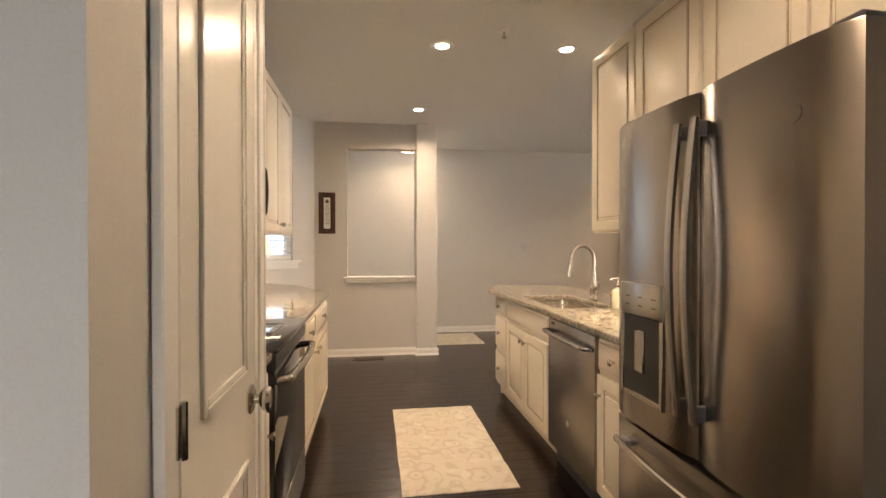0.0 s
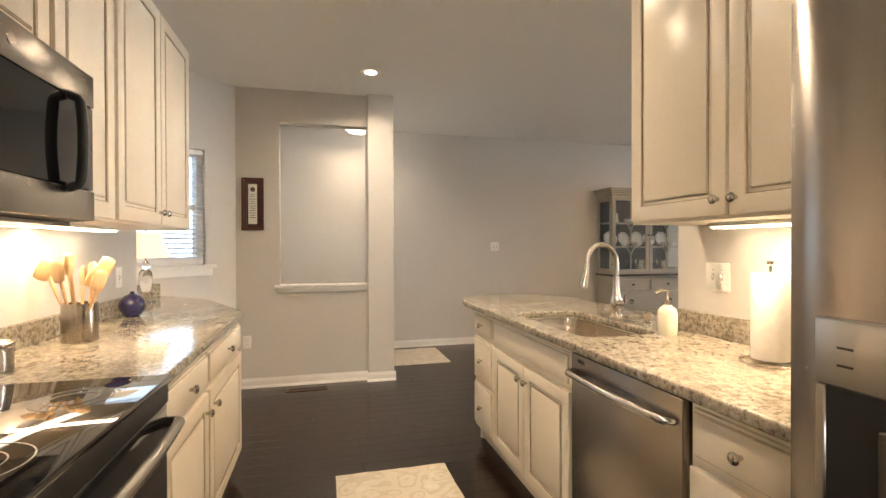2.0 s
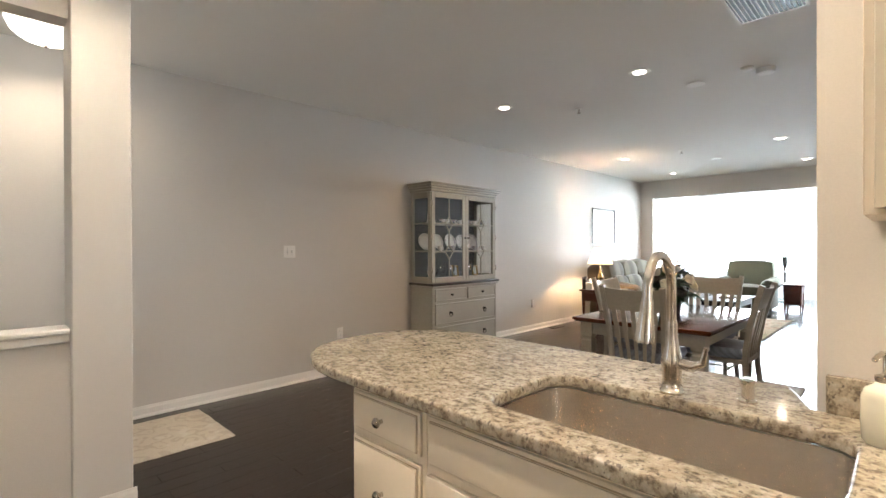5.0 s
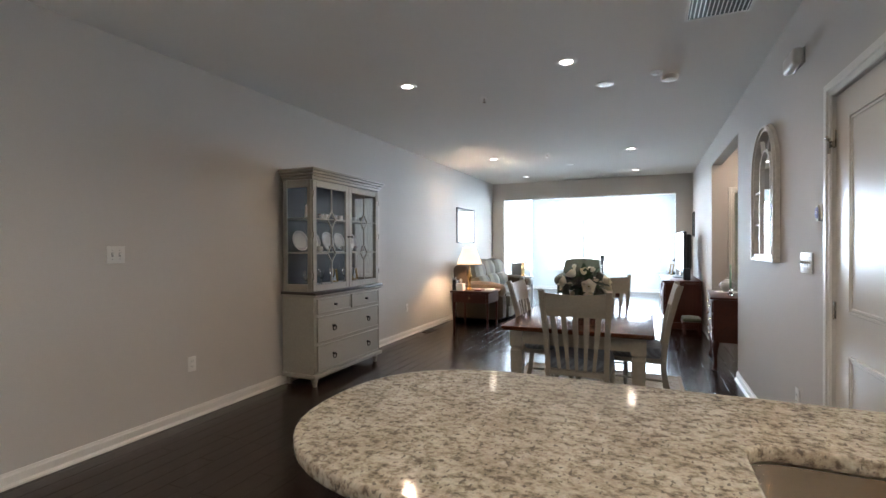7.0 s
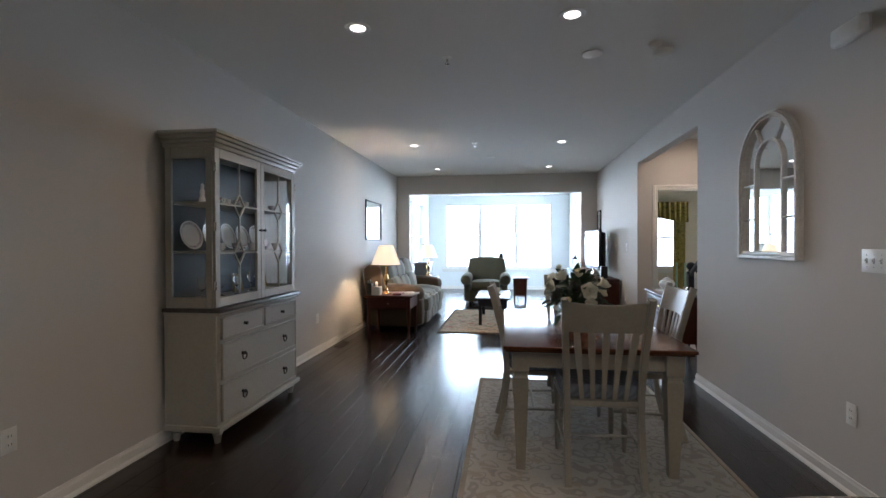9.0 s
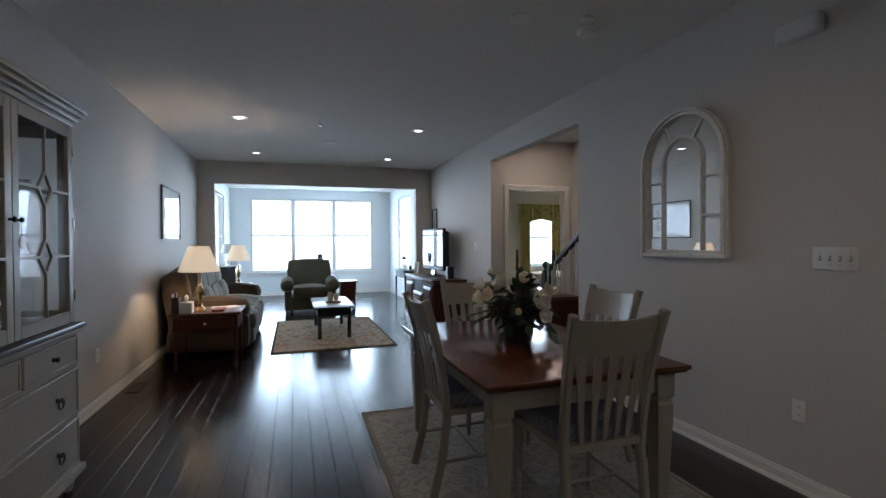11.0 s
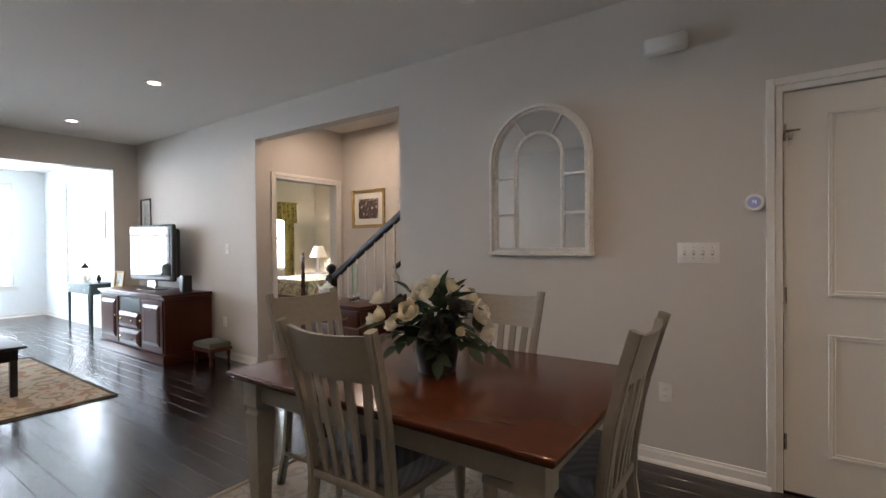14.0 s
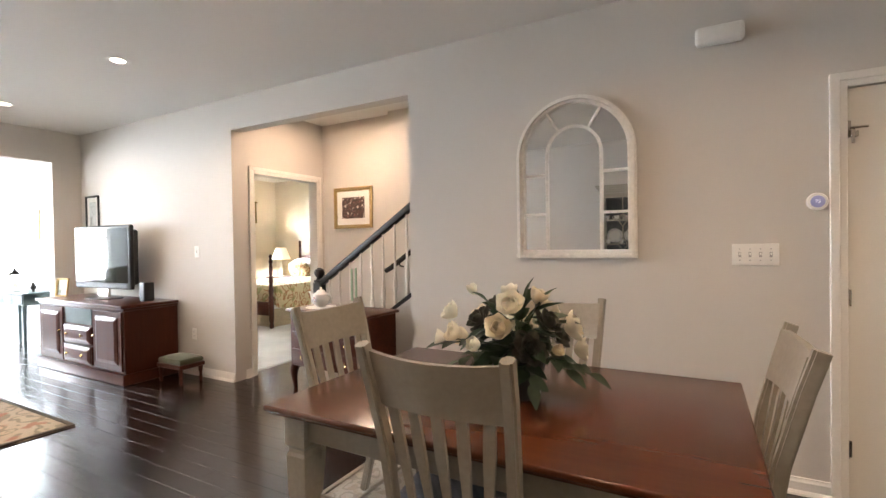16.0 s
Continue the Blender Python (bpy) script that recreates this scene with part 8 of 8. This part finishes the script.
part("headboard", B(-BW / 2, -BL / 2 - 0.04, 0.30, BW / 2, -BL / 2 - 0.005, 1.10, 0.02, 2), CHERRY, bd)
part("footboard", B(-BW / 2, BL / 2 + 0.005, 0.20, BW / 2, BL / 2 + 0.035, 0.42, 0.01, 2), CHERRY, bd)
side_table("cherry nightstand beside the bed", pose(11.65, -1.28, 0), 0.46, 0.42, 0.66, CHERRY)
table_lamp("lit white-shaded lamp on the bedroom nightstand", pose(11.65, -1.28, 0.66), [(0.06, 0), (0.06, 0.012), (0.02, 0.03), (0.035, 0.10), (0.016, 0.18), (0.026, 0.24), (0.010, 0.30), (0.008, 0.36)], PORCELAIN, [(0.20, 0.36), (0.10, 0.61)], SHADEK, 75, (1.0, 0.82, 0.60), 0.48)
for y0_ in (-0.98, -0.14, 0.62, 1.46):
    bm = bmesh.new()
    cols = [(12.12 + 0.022 * math.sin(k * 1.9), y0_ + 0.25 * k / 18) for k in range(19)]
    lo_, hi_ = [bm.verts.new((x, y, 0.05)) for x, y in cols], [bm.verts.new((x, y, 2.22)) for x, y in cols]
    lo2, hi2 = [bm.verts.new((x + 0.006, y, 0.05)) for x, y in cols], [bm.verts.new((x + 0.006, y, 2.22)) for x, y in cols]
    for k in range(18):
        bm.faces.new((lo_[k], lo_[k + 1], hi_[k + 1], hi_[k]))
        bm.faces.new((lo2[k], hi2[k], hi2[k + 1], lo2[k + 1]))
        bm.faces.new((hi_[k], hi_[k + 1], hi2[k + 1], hi2[k]))
        bm.faces.new((lo_[k], lo2[k], lo2[k + 1], lo_[k + 1]))
    tagged(link_mesh("curtain", bm, CURTAIN, True), "gold floral curtain panel in hanging folds", "curtain", "bedroom curtains")
for yc in (-0.43, 1.17):
    vl = thing("valance", "gathered gold floral window valance", "valance", "bedroom valances", m=pose(12.09, yc, 2.0))
    bm = bmesh.new()
    cols = [(0.03 * math.sin(k * 1.7), -0.60 + 1.20 * k / 40, -0.10 - 0.10 * abs(math.cos(math.pi * k / 40))) for k in range(41)]
    lo_, hi_ = [bm.verts.new((x - 0.02, y, zz)) for x, y, zz in cols], [bm.verts.new((x, y, 0.26)) for x, y, zz in cols]
    lo2, hi2 = [bm.verts.new((x + 0.02, y, zz)) for x, y, zz in cols], [bm.verts.new((x + 0.02, y, 0.26)) for x, y, zz in cols]
    for k in range(40):
        bm.faces.new((lo_[k], lo_[k + 1], hi_[k + 1], hi_[k]))
        bm.faces.new((lo2[k], hi2[k], hi2[k + 1], lo2[k + 1]))
        bm.faces.new((hi_[k], hi_[k + 1], hi2[k + 1], hi2[k]))
        bm.faces.new((lo_[k], lo2[k], lo2[k + 1], lo_[k + 1]))
    part("cloth", bm, CURTAIN, vl)
    part("rod", tube(bmesh.new(), [(0.04, -0.66, 0.25), (0.04, 0.66, 0.25)], 0.012, 10), BRASS, vl)

# ---- kitchen window blind ----
bl = thing("window_blind", "white horizontal blind, lowered with open slats", "blind", m=pose(-2.06 + 0.668 * 0.7071, 4.19 + 0.668 * 0.7071, 0, 0, 0, 45))
part("head_rail", B(0.0, 0.008, 2.06, 0.968, 0.028, 2.10, 0.003), PLASTIC, bl)
part("bottom_rail", B(0.0, 0.008, 1.16, 0.968, 0.028, 1.178, 0.003), PLASTIC, bl)
sl = bpy.data.meshes.new("slat")
bm = box(bmesh.new(), 0.0, -0.017, -0.0012, 0.968, 0.017, 0.0012, 0.0)
bm.to_mesh(sl)
bm.free()
sl.materials.append(BLIND)
for i in range(22):
    o = new("slat", sl)
    o.parent = bl
    o.matrix_basis = pose(0, 0.012, 1.20 + 0.039 * i, 22, 0, 0)

# ---- floor planks, last ----
random.seed(4)
PW = 0.121
shared = {}


def plank_mesh(length):
    key = round(length, 2)
    if key not in shared:
        bm = bmesh.new()
        box(bm, 0, 0.0006, -0.0118, key - 0.0012, PW - 0.0006, 0.0, 0.0)
        top = [e for e in bm.edges if all(v.co.z > -0.001 for v in e.verts)]
        bmesh.ops.bevel(bm, geom=top, offset=0.0011, segments=1, affect="EDGES")
        me = bpy.data.meshes.new("plank")
        bmesh.ops.recalc_face_normals(bm, faces=bm.faces)
        bm.to_mesh(me)
        bm.free()
        me.materials.append(FLOORWOOD)
        shared[key] = me
    return shared[key]


floor_ob = bpy.data.objects["floor"]
verts_, faces_ = [], []
count = 0
y = -2.0
row = 0
while y < 6.9:
    x = -2.1 - random.choice((0.0, 0.3, 0.6, 0.9))
    while x < 14.75:
        ln_ = random.choice((0.6, 0.9, 1.2, 1.5, 1.8))
        e = min(x + ln_, 14.78)
        ok = not (y + PW < 1.5 and x > 1.8) and not (y + PW < 2.75 and x > 7.9)
        after = e
        # stop the boards inside the walls that close the rooms
        west = -2.05 if y < 0.6 else -1.10 if y < 4.27 else max(-2.1, y - 6.33) if y < 5.56 else -0.64
        x, e = max(x, west), min(e, 1.74) if y + PW < 1.5 else min(e, 7.86) if y + PW < 2.75 else e
        if ok and e - x > 0.05:
            near = 2.7 < y < 6.9 and 4.6 < x < 10.6 and count < 300
            if near:
                count += 1
                o = new("plank", plank_mesh(e - x))
                o.parent = floor_ob
                o.location = (x, y, 0)
            else:
                b0 = len(verts_)
                x0_, x1_, y0_, y1_ = x + 0.0006, e - 0.0006, y + 0.0006, y + PW - 0.0006
                q = 0.0011
                verts_ += [(x0_, y0_, -0.0118), (x1_, y0_, -0.0118), (x1_, y1_, -0.0118), (x0_, y1_, -0.0118), (x0_, y0_, -q), (x1_, y0_, -q), (x1_, y1_, -q), (x0_, y1_, -q),
                           (x0_ + q, y0_ + q, 0), (x1_ - q, y0_ + q, 0), (x1_ - q, y1_ - q, 0), (x0_ + q, y1_ - q, 0)]
                for a, b in ((0, 4), (4, 8)):
                    for k in range(4):
                        faces_.append((b0 + a + k, b0 + a + (k + 1) % 4, b0 + b + (k + 1) % 4, b0 + b + k))
                faces_.append((b0 + 8, b0 + 9, b0 + 10, b0 + 11))
        x = after
    y += PW
    row += 1
me = bpy.data.meshes.new("floor_planks")
me.from_pydata(verts_, [], faces_)
FLOORREST = FLOORWOOD.copy()
FLOORREST.name = "dark_stained_floor_wood_joined"
nt = FLOORREST.node_tree
geo = nt.nodes.new("ShaderNodeNewGeometry")
for nd in list(nt.nodes):
    if nd.bl_idname == "ShaderNodeObjectInfo":
        for lk in list(nd.outputs["Random"].links):
            nt.links.new(geo.outputs["Random Per Island"], lk.to_socket)
me.materials.append(FLOORREST)
rest = new("floor_planks", me)
rest.parent = floor_ob
tagged(rest, "dark-stained hardwood planks", kind="stuff")
